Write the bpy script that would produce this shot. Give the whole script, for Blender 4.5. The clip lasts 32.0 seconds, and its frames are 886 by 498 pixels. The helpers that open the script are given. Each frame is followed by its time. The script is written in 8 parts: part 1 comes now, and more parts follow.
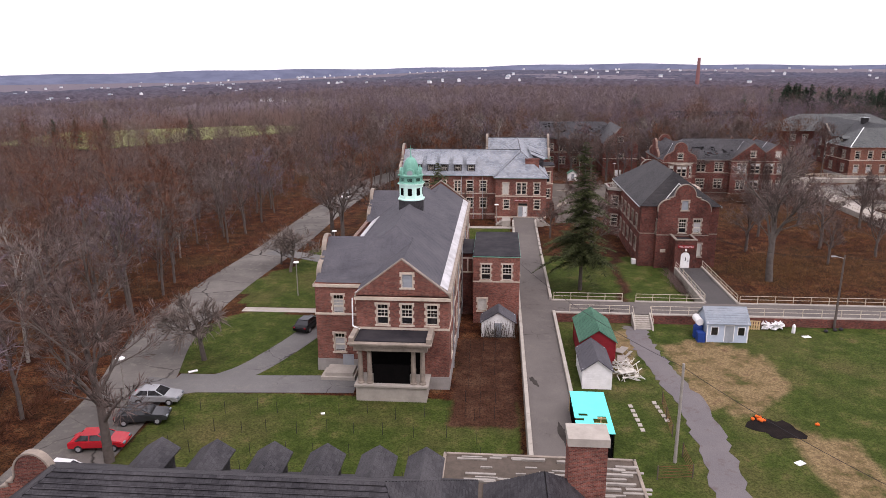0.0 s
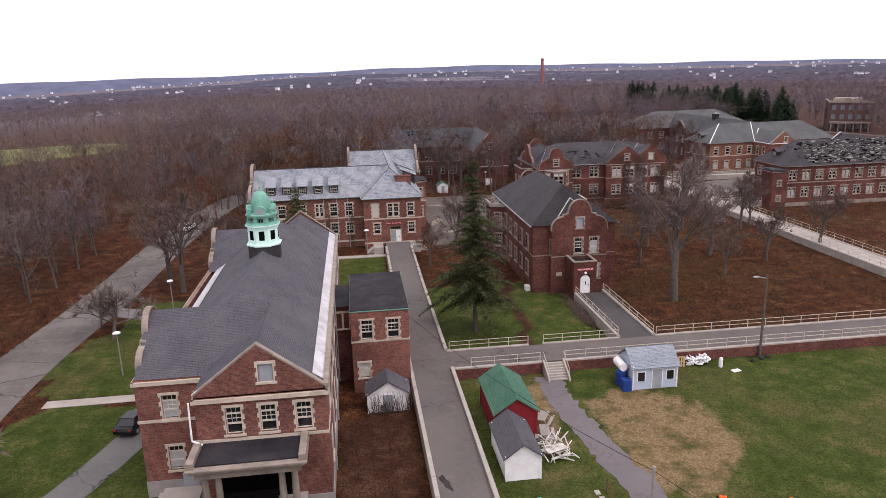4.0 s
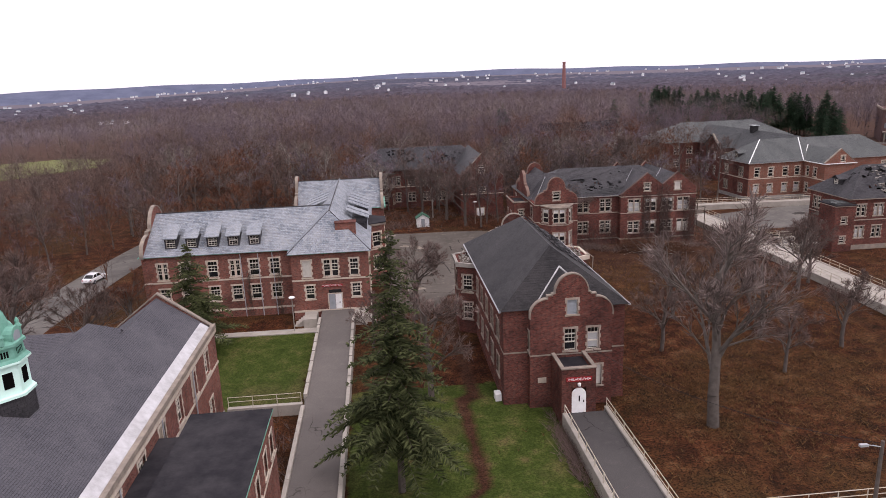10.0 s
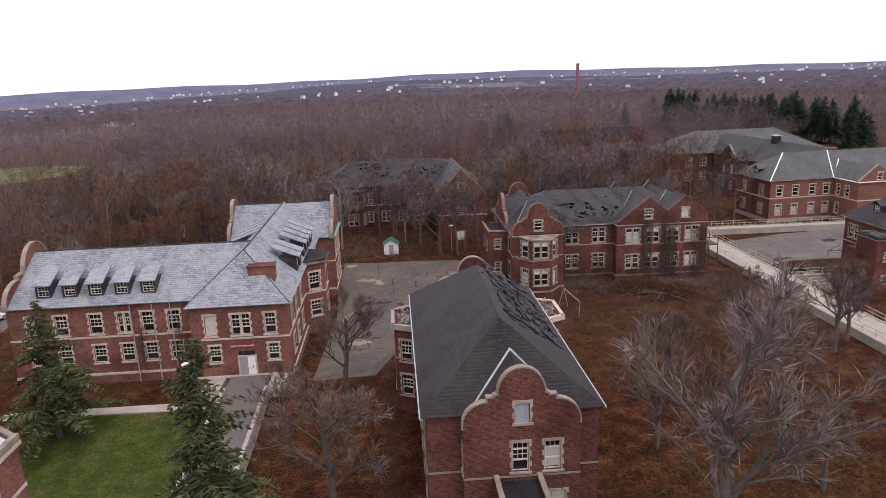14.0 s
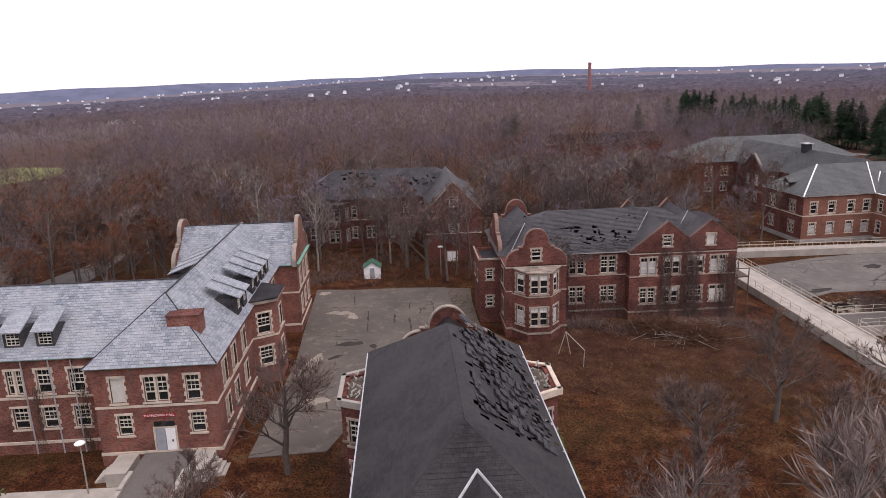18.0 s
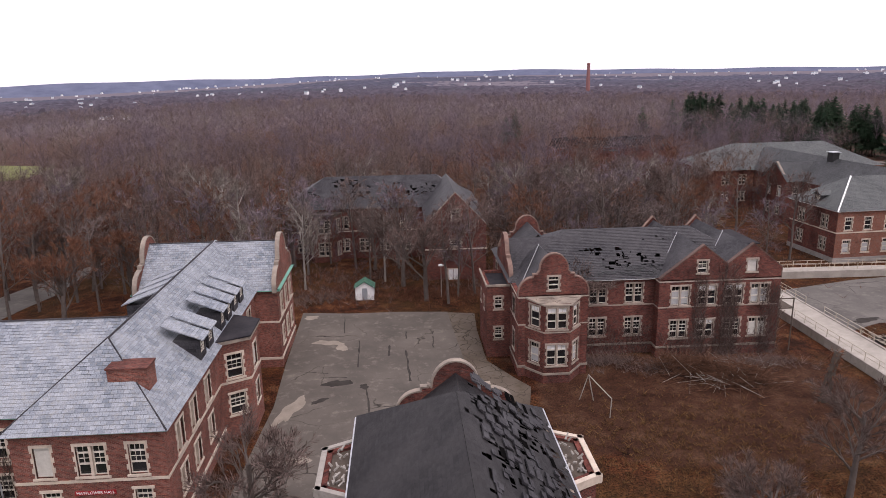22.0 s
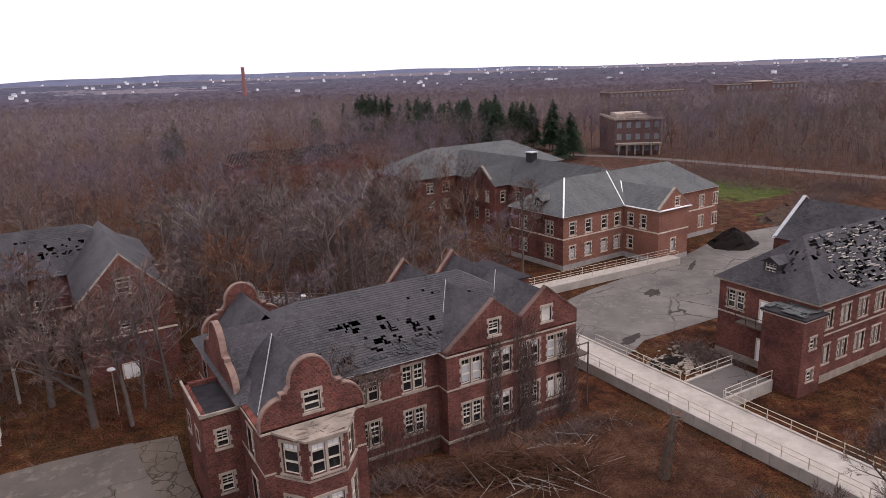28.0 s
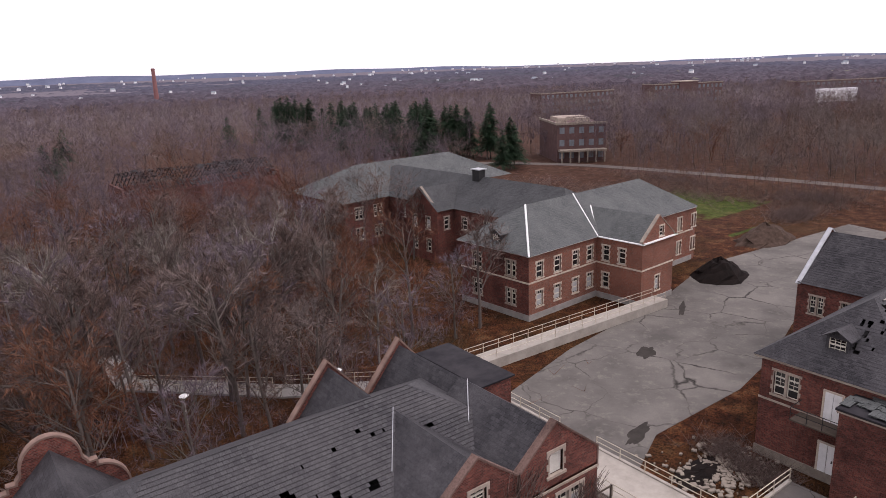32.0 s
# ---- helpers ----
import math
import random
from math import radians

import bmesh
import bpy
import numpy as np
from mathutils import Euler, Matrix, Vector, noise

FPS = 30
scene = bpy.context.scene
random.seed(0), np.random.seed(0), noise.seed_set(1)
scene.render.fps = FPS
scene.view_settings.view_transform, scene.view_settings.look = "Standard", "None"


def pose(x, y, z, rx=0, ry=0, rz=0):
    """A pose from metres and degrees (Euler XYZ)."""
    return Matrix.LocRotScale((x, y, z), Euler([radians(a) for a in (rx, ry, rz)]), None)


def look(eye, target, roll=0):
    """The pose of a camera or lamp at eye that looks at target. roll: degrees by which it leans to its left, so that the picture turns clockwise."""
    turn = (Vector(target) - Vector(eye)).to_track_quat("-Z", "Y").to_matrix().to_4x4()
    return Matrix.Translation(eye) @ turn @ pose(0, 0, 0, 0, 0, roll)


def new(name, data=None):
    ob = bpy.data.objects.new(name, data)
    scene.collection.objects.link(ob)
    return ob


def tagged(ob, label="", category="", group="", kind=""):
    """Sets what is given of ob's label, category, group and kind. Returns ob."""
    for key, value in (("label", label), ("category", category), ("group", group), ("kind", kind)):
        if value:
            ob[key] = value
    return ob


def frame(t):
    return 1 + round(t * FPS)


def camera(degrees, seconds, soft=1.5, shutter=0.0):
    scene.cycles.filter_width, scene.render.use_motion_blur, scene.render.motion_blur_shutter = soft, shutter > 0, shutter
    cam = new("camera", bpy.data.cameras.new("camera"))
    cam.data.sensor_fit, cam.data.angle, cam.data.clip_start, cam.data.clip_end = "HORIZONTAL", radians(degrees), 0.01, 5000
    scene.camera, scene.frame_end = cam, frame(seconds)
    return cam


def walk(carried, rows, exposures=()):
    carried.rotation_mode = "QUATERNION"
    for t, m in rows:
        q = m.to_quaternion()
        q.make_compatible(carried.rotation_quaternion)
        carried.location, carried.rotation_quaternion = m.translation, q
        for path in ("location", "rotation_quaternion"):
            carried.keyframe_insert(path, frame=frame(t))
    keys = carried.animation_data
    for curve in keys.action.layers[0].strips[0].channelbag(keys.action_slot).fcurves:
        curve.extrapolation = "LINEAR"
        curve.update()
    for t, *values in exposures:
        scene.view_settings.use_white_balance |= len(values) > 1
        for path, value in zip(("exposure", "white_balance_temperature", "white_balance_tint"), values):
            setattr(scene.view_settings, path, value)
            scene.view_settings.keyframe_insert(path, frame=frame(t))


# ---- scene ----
cam = camera(65.24, 32.0, 0.5)
PATH = [
    (0, (0.888, 0.522, 30.784), (0.732, 2.448, 30.267), -0.27),
    (0.5, (0.371, 2.401, 30.870), (0.329, 4.333, 30.353), -0.59),
    (1, (-0.204, 4.386, 30.881), (-0.138, 6.317, 30.364), -0.88),
    (1.5, (-0.651, 6.484, 30.831), (-0.484, 8.409, 30.314), -1.15),
    (2, (-0.944, 8.586, 30.761), (-0.740, 10.507, 30.246), -1.23),
    (2.5, (-1.090, 10.688, 30.731), (-0.886, 12.610, 30.218), -1.25),
    (3, (-1.079, 12.887, 30.804), (-0.872, 14.809, 30.292), -1.37),
    (3.5, (-0.944, 15.075, 30.877), (-0.722, 16.995, 30.365), -1.46),
    (5.5, (0.831, 24.191, 31.095), (1.118, 26.103, 30.584), -1.83),
    (6, (1.568, 26.501, 31.137), (1.867, 28.411, 30.626), -1.96),
    (6.5, (2.592, 28.864, 31.143), (2.843, 30.782, 30.635), -1.96),
    (7, (3.814, 31.205, 31.165), (4.021, 33.129, 30.659), -1.90),
    (7.5, (4.987, 33.670, 31.265), (5.184, 35.595, 30.760), -2.02),
    (8, (6.211, 36.268, 31.370), (6.402, 38.193, 30.864), -2.12),
    (8.5, (7.567, 38.923, 31.388), (7.753, 40.849, 30.884), -2.15),
    (9, (9.011, 41.470, 31.334), (9.191, 43.398, 30.833), -2.14),
    (9.5, (10.527, 43.931, 31.299), (10.701, 45.860, 30.800), -2.07),
    (10, (12.057, 46.315, 31.350), (12.227, 48.245, 30.851), -2.04),
    (10.5, (13.461, 48.796, 31.337), (13.622, 50.726, 30.840), -2.18),
    (11, (14.766, 51.203, 31.363), (14.921, 53.134, 30.867), -2.22),
    (11.5, (16.021, 53.526, 31.434), (16.172, 55.458, 30.938), -2.15),
    (12, (17.202, 55.822, 31.514), (17.347, 57.754, 31.018), -2.06),
    (12.5, (18.359, 58.112, 31.567), (18.501, 60.044, 31.070), -2.03),
    (13, (19.483, 60.411, 31.593), (19.619, 62.343, 31.096), -2.01),
    (13.5, (20.512, 62.517, 31.537), (20.644, 64.451, 31.041), -1.98),
    (14, (21.415, 64.563, 31.498), (21.542, 66.497, 31.004), -1.99),
    (14.5, (22.255, 66.476, 31.508), (22.378, 68.411, 31.017), -1.97),
    (16.5, (24.962, 73.851, 31.686), (25.065, 75.786, 31.188), -1.90),
    (17, (25.429, 75.699, 31.741), (25.527, 77.633, 31.242), -1.79),
    (17.5, (25.719, 77.487, 31.738), (25.814, 79.422, 31.239), -1.72),
    (18, (25.899, 79.176, 31.622), (25.996, 81.111, 31.125), -1.72),
    (18.5, (25.972, 80.824, 31.464), (26.075, 82.760, 30.969), -1.66),
    (19, (25.867, 82.434, 31.333), (25.974, 84.369, 30.839), -1.58),
    (19.5, (25.880, 83.822, 31.288), (25.983, 85.757, 30.795), -1.48),
    (20, (25.850, 85.031, 31.286), (25.952, 86.967, 30.793), -1.39),
    (20.5, (25.787, 86.185, 31.312), (25.896, 88.120, 30.818), -1.30),
    (21, (25.753, 87.401, 31.374), (25.863, 89.336, 30.879), -1.23),
    (21.5, (25.735, 88.743, 31.479), (25.846, 90.677, 30.982), -1.15),
    (22, (25.725, 90.203, 31.605), (25.836, 92.136, 31.105), -1.05),
    (22.5, (25.668, 91.788, 31.719), (25.782, 93.720, 31.215), -0.98),
    (23, (25.603, 93.456, 31.776), (25.719, 95.388, 31.270), -0.89),
    (23.5, (25.515, 95.130, 31.732), (25.632, 97.061, 31.228), -0.80),
    (24, (25.453, 96.860, 31.634), (25.572, 98.793, 31.134), -0.71),
    (24.5, (25.460, 98.789, 31.572), (25.580, 100.722, 31.071), -0.57),
    (26.5, (26.000, 107.865, 31.369), (26.481, 109.740, 30.865), -0.84),
    (27, (26.290, 110.378, 31.437), (26.959, 112.194, 30.932), -1.15),
    (27.5, (26.728, 112.916, 31.449), (27.579, 114.652, 30.940), -1.58),
    (28, (27.332, 115.530, 31.465), (28.313, 117.196, 30.952), -1.95),
    (28.5, (28.142, 118.225, 31.453), (29.200, 119.841, 30.936), -1.95),
    (29, (29.098, 120.753, 31.493), (30.176, 122.356, 30.976), -1.88),
    (29.5, (30.235, 123.014, 31.568), (31.326, 124.608, 31.049), -1.93),
    (30, (31.485, 125.333, 31.681), (32.587, 126.919, 31.163), -2.15),
    (30.5, (32.737, 127.746, 31.717), (33.858, 129.318, 31.197), -1.96),
    (31, (34.306, 130.236, 31.735), (35.440, 131.799, 31.215), -1.85),
    (31.5, (36.256, 132.806, 31.698), (37.398, 134.364, 31.178), -1.88),
    (32, (38.510, 135.477, 31.640), (39.661, 137.028, 31.121), -2.08),
]
walk(cam, [(t, look(eye, target, roll)) for t, eye, target, roll in PATH], [(0.0, 0.36, 6600, 25.0), (3.0, 0.27, 6600, 25.0), (9.0, 0.2, 6600, 25.0), (13.0, 0.18, 6600, 25.0), (18.0, 0.24, 6600, 25.0), (24.0, 0.26, 6600, 25.0), (30.0, 0.17, 6600, 25.0), (32.0, 0.17, 6600, 25.0)])

# ---- light ----
SUN_DIR = Vector((0.28, -0.38, 0.88)).normalized()
world = bpy.data.worlds.new("overcast_world")
scene.world = world
world.use_nodes = True
wn, wl = world.node_tree.nodes, world.node_tree.links
wn.clear()
w_out = wn.new("ShaderNodeOutputWorld")
w_bg = wn.new("ShaderNodeBackground")
w_sky = wn.new("ShaderNodeTexSky")
w_sky.sky_type, w_sky.sun_disc = "NISHITA", False
w_sky.sun_elevation, w_sky.sun_rotation = math.asin(SUN_DIR.z), math.atan2(SUN_DIR.x, SUN_DIR.y)
w_sky.air_density, w_sky.dust_density = 1.5, 4.0
w_scale = wn.new("ShaderNodeVectorMath")
w_scale.operation = "SCALE"
w_scale.inputs["Scale"].default_value = 0.09
w_mix = wn.new("ShaderNodeMix")
w_mix.data_type = "RGBA"
w_mix.inputs["Factor"].default_value = 0.82
w_mix.inputs["B"].default_value = (1.0, 1.02, 1.05, 1)
wl.new(w_sky.outputs[0], w_scale.inputs[0])
wl.new(w_scale.outputs[0], w_mix.inputs["A"])
wl.new(w_mix.outputs["Result"], w_bg.inputs["Color"])
w_bg.inputs["Strength"].default_value = 1.15
wl.new(w_bg.outputs[0], w_out.inputs["Surface"])
sun = new("sun", bpy.data.lights.new("sun", "SUN"))
sun.data.energy, sun.data.angle, sun.data.color = 1.5, radians(45), (1.0, 0.98, 0.96)
sun.matrix_world = look((0, 0, 60), Vector((0, 0, 60)) - SUN_DIR)

# ---- materials ----
G = 0.4  # height of the open ground


def rise(x, y):
    """How far the ground lies above G: the northern courtyard stands higher."""
    a = min(max((y - 116) / 16, 0), 1)
    b = min(max((74 - x) / 8, 0), 1)
    c = min(max((x + 26) / 7, 0), 1)
    return 0.9 * a * a * (3 - 2 * a) * b * c


MATS = {}


class Nodes:
    """A small builder for node materials."""

    def __init__(self, name, rough=0.85, metal=0.0, spec=0.1):
        self.m = bpy.data.materials.new(name)
        self.m.use_nodes = True
        self.t = self.m.node_tree
        self.b = self.t.nodes["Principled BSDF"]
        self.b.inputs["Roughness"].default_value = rough
        self.b.inputs["Metallic"].default_value = metal
        self.b.inputs["Specular IOR Level"].default_value = spec
        MATS[name] = self.m

    def n(self, kind, **kw):
        node = self.t.nodes.new(kind)
        for k, v in kw.items():
            if k == "op":
                node.operation = v
            elif k == "dtype":
                node.data_type = v
            elif k == "blend":
                node.blend_type = v
        return node

    def link(self, a, b):
        self.t.links.new(a, b)

    def coord(self, kind="Object"):
        return self.n("ShaderNodeTexCoord").outputs[kind]

    def world(self):
        return self.n("ShaderNodeNewGeometry").outputs["Position"]

    def noise(self, vec, scale, detail=4.0, rough=0.6):
        x = self.n("ShaderNodeTexNoise")
        x.inputs["Scale"].default_value, x.inputs["Detail"].default_value, x.inputs["Roughness"].default_value = scale, detail, rough
        self.link(vec, x.inputs["Vector"])
        return x.outputs["Fac"]

    def ramp(self, fac, stops):
        x = self.n("ShaderNodeValToRGB")
        el = x.color_ramp.elements
        while len(el) < len(stops):
            el.new(0.5)
        for e, (p, c) in zip(el, stops):
            e.position, e.color = p, (c if len(c) == 4 else (*c, 1))
        self.link(fac, x.inputs["Fac"])
        return x.outputs["Color"]

    def mix(self, fac, a, b, blend="MIX"):
        x = self.n("ShaderNodeMix", dtype="RGBA", blend=blend)
        for key, v in (("Factor", fac), ("A", a), ("B", b)):
            if isinstance(v, tuple):
                x.inputs[key].default_value = (*v, 1)
            elif isinstance(v, (int, float)):
                x.inputs[key].default_value = v
            else:
                self.link(v, x.inputs[key])
        return x.outputs["Result"]

    def math(self, op, a, b=0.0):
        x = self.n("ShaderNodeMath", op=op)
        for i, v in enumerate((a, b)):
            if isinstance(v, (int, float)):
                x.inputs[i].default_value = v
            else:
                self.link(v, x.inputs[i])
        return x.outputs[0]

    def attr(self, name):
        x = self.n("ShaderNodeAttribute")
        x.attribute_name = name
        return x.outputs["Fac"]

    def colour(self, c):
        if isinstance(c, tuple):
            self.b.inputs["Base Color"].default_value = (*c, 1)
        else:
            self.link(c, self.b.inputs["Base Color"])

    def bump(self, h, strength=0.4, dist=0.05):
        x = self.n("ShaderNodeBump")
        x.inputs["Strength"].default_value, x.inputs["Distance"].default_value = strength, dist
        self.link(h, x.inputs["Height"])
        self.link(x.outputs[0], self.b.inputs["Normal"])


def plain(name, c, c2=None, scale=1.5, rough=0.85, metal=0.0, bump=0.2, spec=0.12, fine=9.0):
    """Two-scale mottled colour."""
    k = Nodes(name, rough, metal, spec)
    v = k.world()
    c2 = c2 or tuple(x * 0.7 for x in c)
    a = k.noise(v, scale, 6.0, 0.65)
    f = k.noise(v, scale * fine, 3.0)
    col = k.mix(k.ramp(a, [(0.35, (0, 0, 0)), (0.68, (1, 1, 1))]), c, c2)
    col = k.mix(k.math("MULTIPLY", f, 0.35), col, tuple(min(1, x * 1.35) for x in c))
    k.colour(col)
    if bump:
        k.bump(f, bump, 0.03)
    return k.m


def brick(name, c1, c2, mortar, stain=0.5, dark=(0.016, 0.009, 0.009)):
    k = Nodes(name, 0.9)
    uv = k.coord("UV")
    t = k.n("ShaderNodeTexBrick")
    t.inputs["Scale"].default_value = 1.0
    t.inputs["Brick Width"].default_value, t.inputs["Row Height"].default_value = 0.24, 0.085
    t.inputs["Mortar Size"].default_value = 0.011
    t.inputs["Color1"].default_value, t.inputs["Color2"].default_value, t.inputs["Mortar"].default_value = (*c1, 1), (*c2, 1), (*mortar, 1)
    k.link(uv, t.inputs["Vector"])
    w = k.world()
    big = k.noise(w, 0.35, 6.0, 0.65)
    mid = k.noise(w, 2.2, 5.0, 0.7)
    fine = k.noise(w, 9.0, 3.0, 0.7)
    col = k.mix(k.ramp(big, [(0.42, (0, 0, 0)), (0.72, (stain, stain, stain))]), t.outputs["Color"], dark)
    col = k.mix(k.ramp(mid, [(0.6, (0, 0, 0)), (0.8, (0.3, 0.3, 0.3))]), col, (0.34, 0.23, 0.2))
    col = k.mix(k.ramp(fine, [(0.3, (0.45, 0.45, 0.45)), (0.55, (0, 0, 0))]), col, dark)
    k.colour(col)
    k.bump(t.outputs["Fac"], 0.5, -0.012)
    return k.m


def slate(name, c1, c2, c3, width=0.34, row=0.25, rough=0.55, moss=None):
    k = Nodes(name, rough, 0.0, 0.15)
    uv = k.coord("UV")
    t = k.n("ShaderNodeTexBrick")
    t.inputs["Scale"].default_value = 1.0
    t.inputs["Brick Width"].default_value, t.inputs["Row Height"].default_value = width, row
    t.inputs["Mortar Size"].default_value = 0.012
    t.inputs["Color1"].default_value, t.inputs["Color2"].default_value = (*c1, 1), (*c2, 1)
    t.inputs["Mortar"].default_value = (c2[0] * 0.35, c2[1] * 0.35, c2[2] * 0.35, 1)
    k.link(uv, t.inputs["Vector"])
    w = k.world()
    big = k.noise(w, 0.3, 6.0, 0.7)
    mid = k.noise(w, 2.8, 5.0, 0.75)
    col = k.mix(k.ramp(big, [(0.4, (0, 0, 0)), (0.7, (0.7, 0.7, 0.7))]), t.outputs["Color"], c3)
    col = k.mix(k.ramp(mid, [(0.5, (0, 0, 0)), (0.78, (0.6, 0.6, 0.6))]), col, moss or c1)
    col = k.mix(k.ramp(k.noise(w, 11.0, 3.0), [(0.35, (0.4, 0.4, 0.4)), (0.6, (0, 0, 0))]), col, tuple(x * 0.3 for x in c2))
    k.colour(col)
    k.bump(t.outputs["Fac"], 0.6, -0.015)
    return k.m


brick("brick_red", (0.34, 0.118, 0.085), (0.15, 0.05, 0.039), (0.25, 0.175, 0.145), 0.6)
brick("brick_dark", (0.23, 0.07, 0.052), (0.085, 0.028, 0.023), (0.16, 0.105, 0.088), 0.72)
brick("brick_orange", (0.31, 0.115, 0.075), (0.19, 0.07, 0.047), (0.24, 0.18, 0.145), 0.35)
slate("slate_pale", (0.3, 0.33, 0.365), (0.15, 0.175, 0.21), (0.38, 0.4, 0.42), 0.4, 0.3, moss=(0.3, 0.27, 0.205))
slate("slate_dark", (0.05, 0.048, 0.053), (0.022, 0.021, 0.024), (0.09, 0.086, 0.09))
slate("slate_ruin", (0.07, 0.068, 0.072), (0.038, 0.037, 0.041), (0.088, 0.084, 0.086), 0.3, 0.25)
slate("slate_green", (0.105, 0.112, 0.11), (0.075, 0.081, 0.081), (0.14, 0.147, 0.143))
slate("slate_black", (0.03, 0.028, 0.03), (0.013, 0.012, 0.013), (0.052, 0.048, 0.048))
slate("slate_mid", (0.06, 0.062, 0.064), (0.04, 0.042, 0.044), (0.085, 0.087, 0.088))
slate("shingle_grey", (0.098, 0.096, 0.108), (0.082, 0.081, 0.094), (0.128, 0.124, 0.134), 0.9, 0.14, 0.85)
slate("shingle_green", (0.07, 0.17, 0.115), (0.05, 0.13, 0.09), (0.09, 0.2, 0.14), 0.9, 0.14, 0.85)
slate("shingle_blue", (0.3, 0.34, 0.38), (0.24, 0.28, 0.32), (0.34, 0.37, 0.4), 0.9, 0.14, 0.85)
plain("limestone", (0.55, 0.47, 0.385), (0.34, 0.285, 0.23), 1.2)
plain("limestone_worn", (0.38, 0.32, 0.265), (0.19, 0.155, 0.13), 1.0)
plain("lead_white", (0.5, 0.5, 0.51), (0.27, 0.265, 0.26), 0.8, 0.5)
plain("patch_pale", (0.25, 0.215, 0.175), (0.17, 0.145, 0.12), 0.9)
plain("patch_dark", (0.028, 0.024, 0.021), (0.05, 0.044, 0.039), 0.9)
plain("limestone_dirty", (0.29, 0.245, 0.2), (0.13, 0.11, 0.095), 0.9)
plain("cope_ruin", (0.23, 0.155, 0.125), (0.1, 0.066, 0.056), 1.1)
# Purple-dark brick, dulled further by distance haze put into its colour.
plain("brick_far", (0.12, 0.072, 0.068), (0.075, 0.045, 0.044), 0.5)
plain("rubble_brown", (0.075, 0.05, 0.038), (0.022, 0.015, 0.012), 1.2, 0.95, 0.0, 0.9)
plain("concrete", (0.36, 0.33, 0.29), (0.24, 0.22, 0.19), 0.7)
plain("concrete_base", (0.3, 0.28, 0.26), (0.19, 0.18, 0.17), 0.9)
plain("frame_paint", (0.62, 0.58, 0.5), (0.45, 0.41, 0.35), 2.5, 0.6)
plain("white_paint", (0.78, 0.78, 0.77), (0.62, 0.62, 0.6), 1.5, 0.55)
plain("grey_paint", (0.3, 0.32, 0.34), (0.22, 0.24, 0.26), 1.5, 0.6)
plain("board", (0.55, 0.53, 0.48), (0.38, 0.36, 0.32), 2.0)
plain("blind", (0.42, 0.42, 0.41), (0.3, 0.31, 0.32), 3.0)
plain("copper_green", (0.17, 0.38, 0.3), (0.095, 0.25, 0.195), 1.4, 0.6)
plain("cupola_paint", (0.6, 0.86, 0.76), (0.52, 0.78, 0.68), 1.2, 0.6)
plain("tar_roof", (0.016, 0.015, 0.018), (0.045, 0.042, 0.045), 0.5, 0.75, 0.0, 0.3, 0.08)
plain("lead", (0.42, 0.43, 0.45), (0.28, 0.29, 0.3), 1.5, 0.5, 0.3)
plain("black_metal", (0.02, 0.02, 0.022), (0.035, 0.033, 0.032), 3.0, 0.5)
# Near-black: paints unlit insides behind holes; also serves as black cloth.
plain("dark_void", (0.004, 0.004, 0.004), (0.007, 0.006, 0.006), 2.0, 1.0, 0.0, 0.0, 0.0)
plain("rail_paint", (0.5, 0.46, 0.38), (0.33, 0.27, 0.2), 4.0, 0.6)
plain("timber_grey", (0.3, 0.28, 0.25), (0.2, 0.18, 0.16), 2.0)
plain("timber_new", (0.55, 0.4, 0.22), (0.45, 0.32, 0.17), 2.0)
plain("timber_dark", (0.1, 0.08, 0.065), (0.06, 0.05, 0.04), 2.0)
plain("red_paint", (0.22, 0.02, 0.025), (0.15, 0.015, 0.02), 1.5, 0.6)
plain("sign_red", (0.3, 0.018, 0.022), (0.22, 0.015, 0.018), 2.0, 0.5)
plain("turquoise_sheet", (0.1, 0.72, 0.68), (0.08, 0.62, 0.6), 0.9, 0.4)
plain("blue_plastic", (0.02, 0.05, 0.22), (0.015, 0.04, 0.16), 2.0, 0.5)
plain("bark", (0.12, 0.1, 0.088), (0.07, 0.058, 0.052), 2.5, 0.95)
plain("bark_grey", (0.13, 0.112, 0.098), (0.07, 0.06, 0.053), 2.2, 0.95)
plain("bark_pale", (0.3, 0.275, 0.245), (0.12, 0.105, 0.095), 1.6, 0.95)
plain("stack_brick", (0.24, 0.115, 0.11), (0.19, 0.095, 0.092), 0.2)
plain("house_pale", (0.78, 0.78, 0.8), (0.55, 0.55, 0.58), 0.1)


def glass(name, c, rough=0.06):
    k = Nodes(name, rough, 0.0, 0.6)
    a = k.noise(k.world(), 0.9, 3.0)
    k.colour(k.mix(a, c, tuple(x * 2.4 + 0.01 for x in c)))
    return k.m


glass("glass_dark", (0.006, 0.0065, 0.0075))
glass("glass_pale", (0.09, 0.1, 0.11), 0.15)


def twigs(name, c, c2):
    k = Nodes(name, 0.95, 0.0, 0.1)
    r = k.n("ShaderNodeObjectInfo").outputs["Random"]
    i = k.n("ShaderNodeNewGeometry").outputs["Random Per Island"]
    col = k.mix(i, c, c2)
    k.colour(k.mix(k.math("MULTIPLY", r, 0.4), col, tuple(x * 0.55 for x in c)))
    return k.m


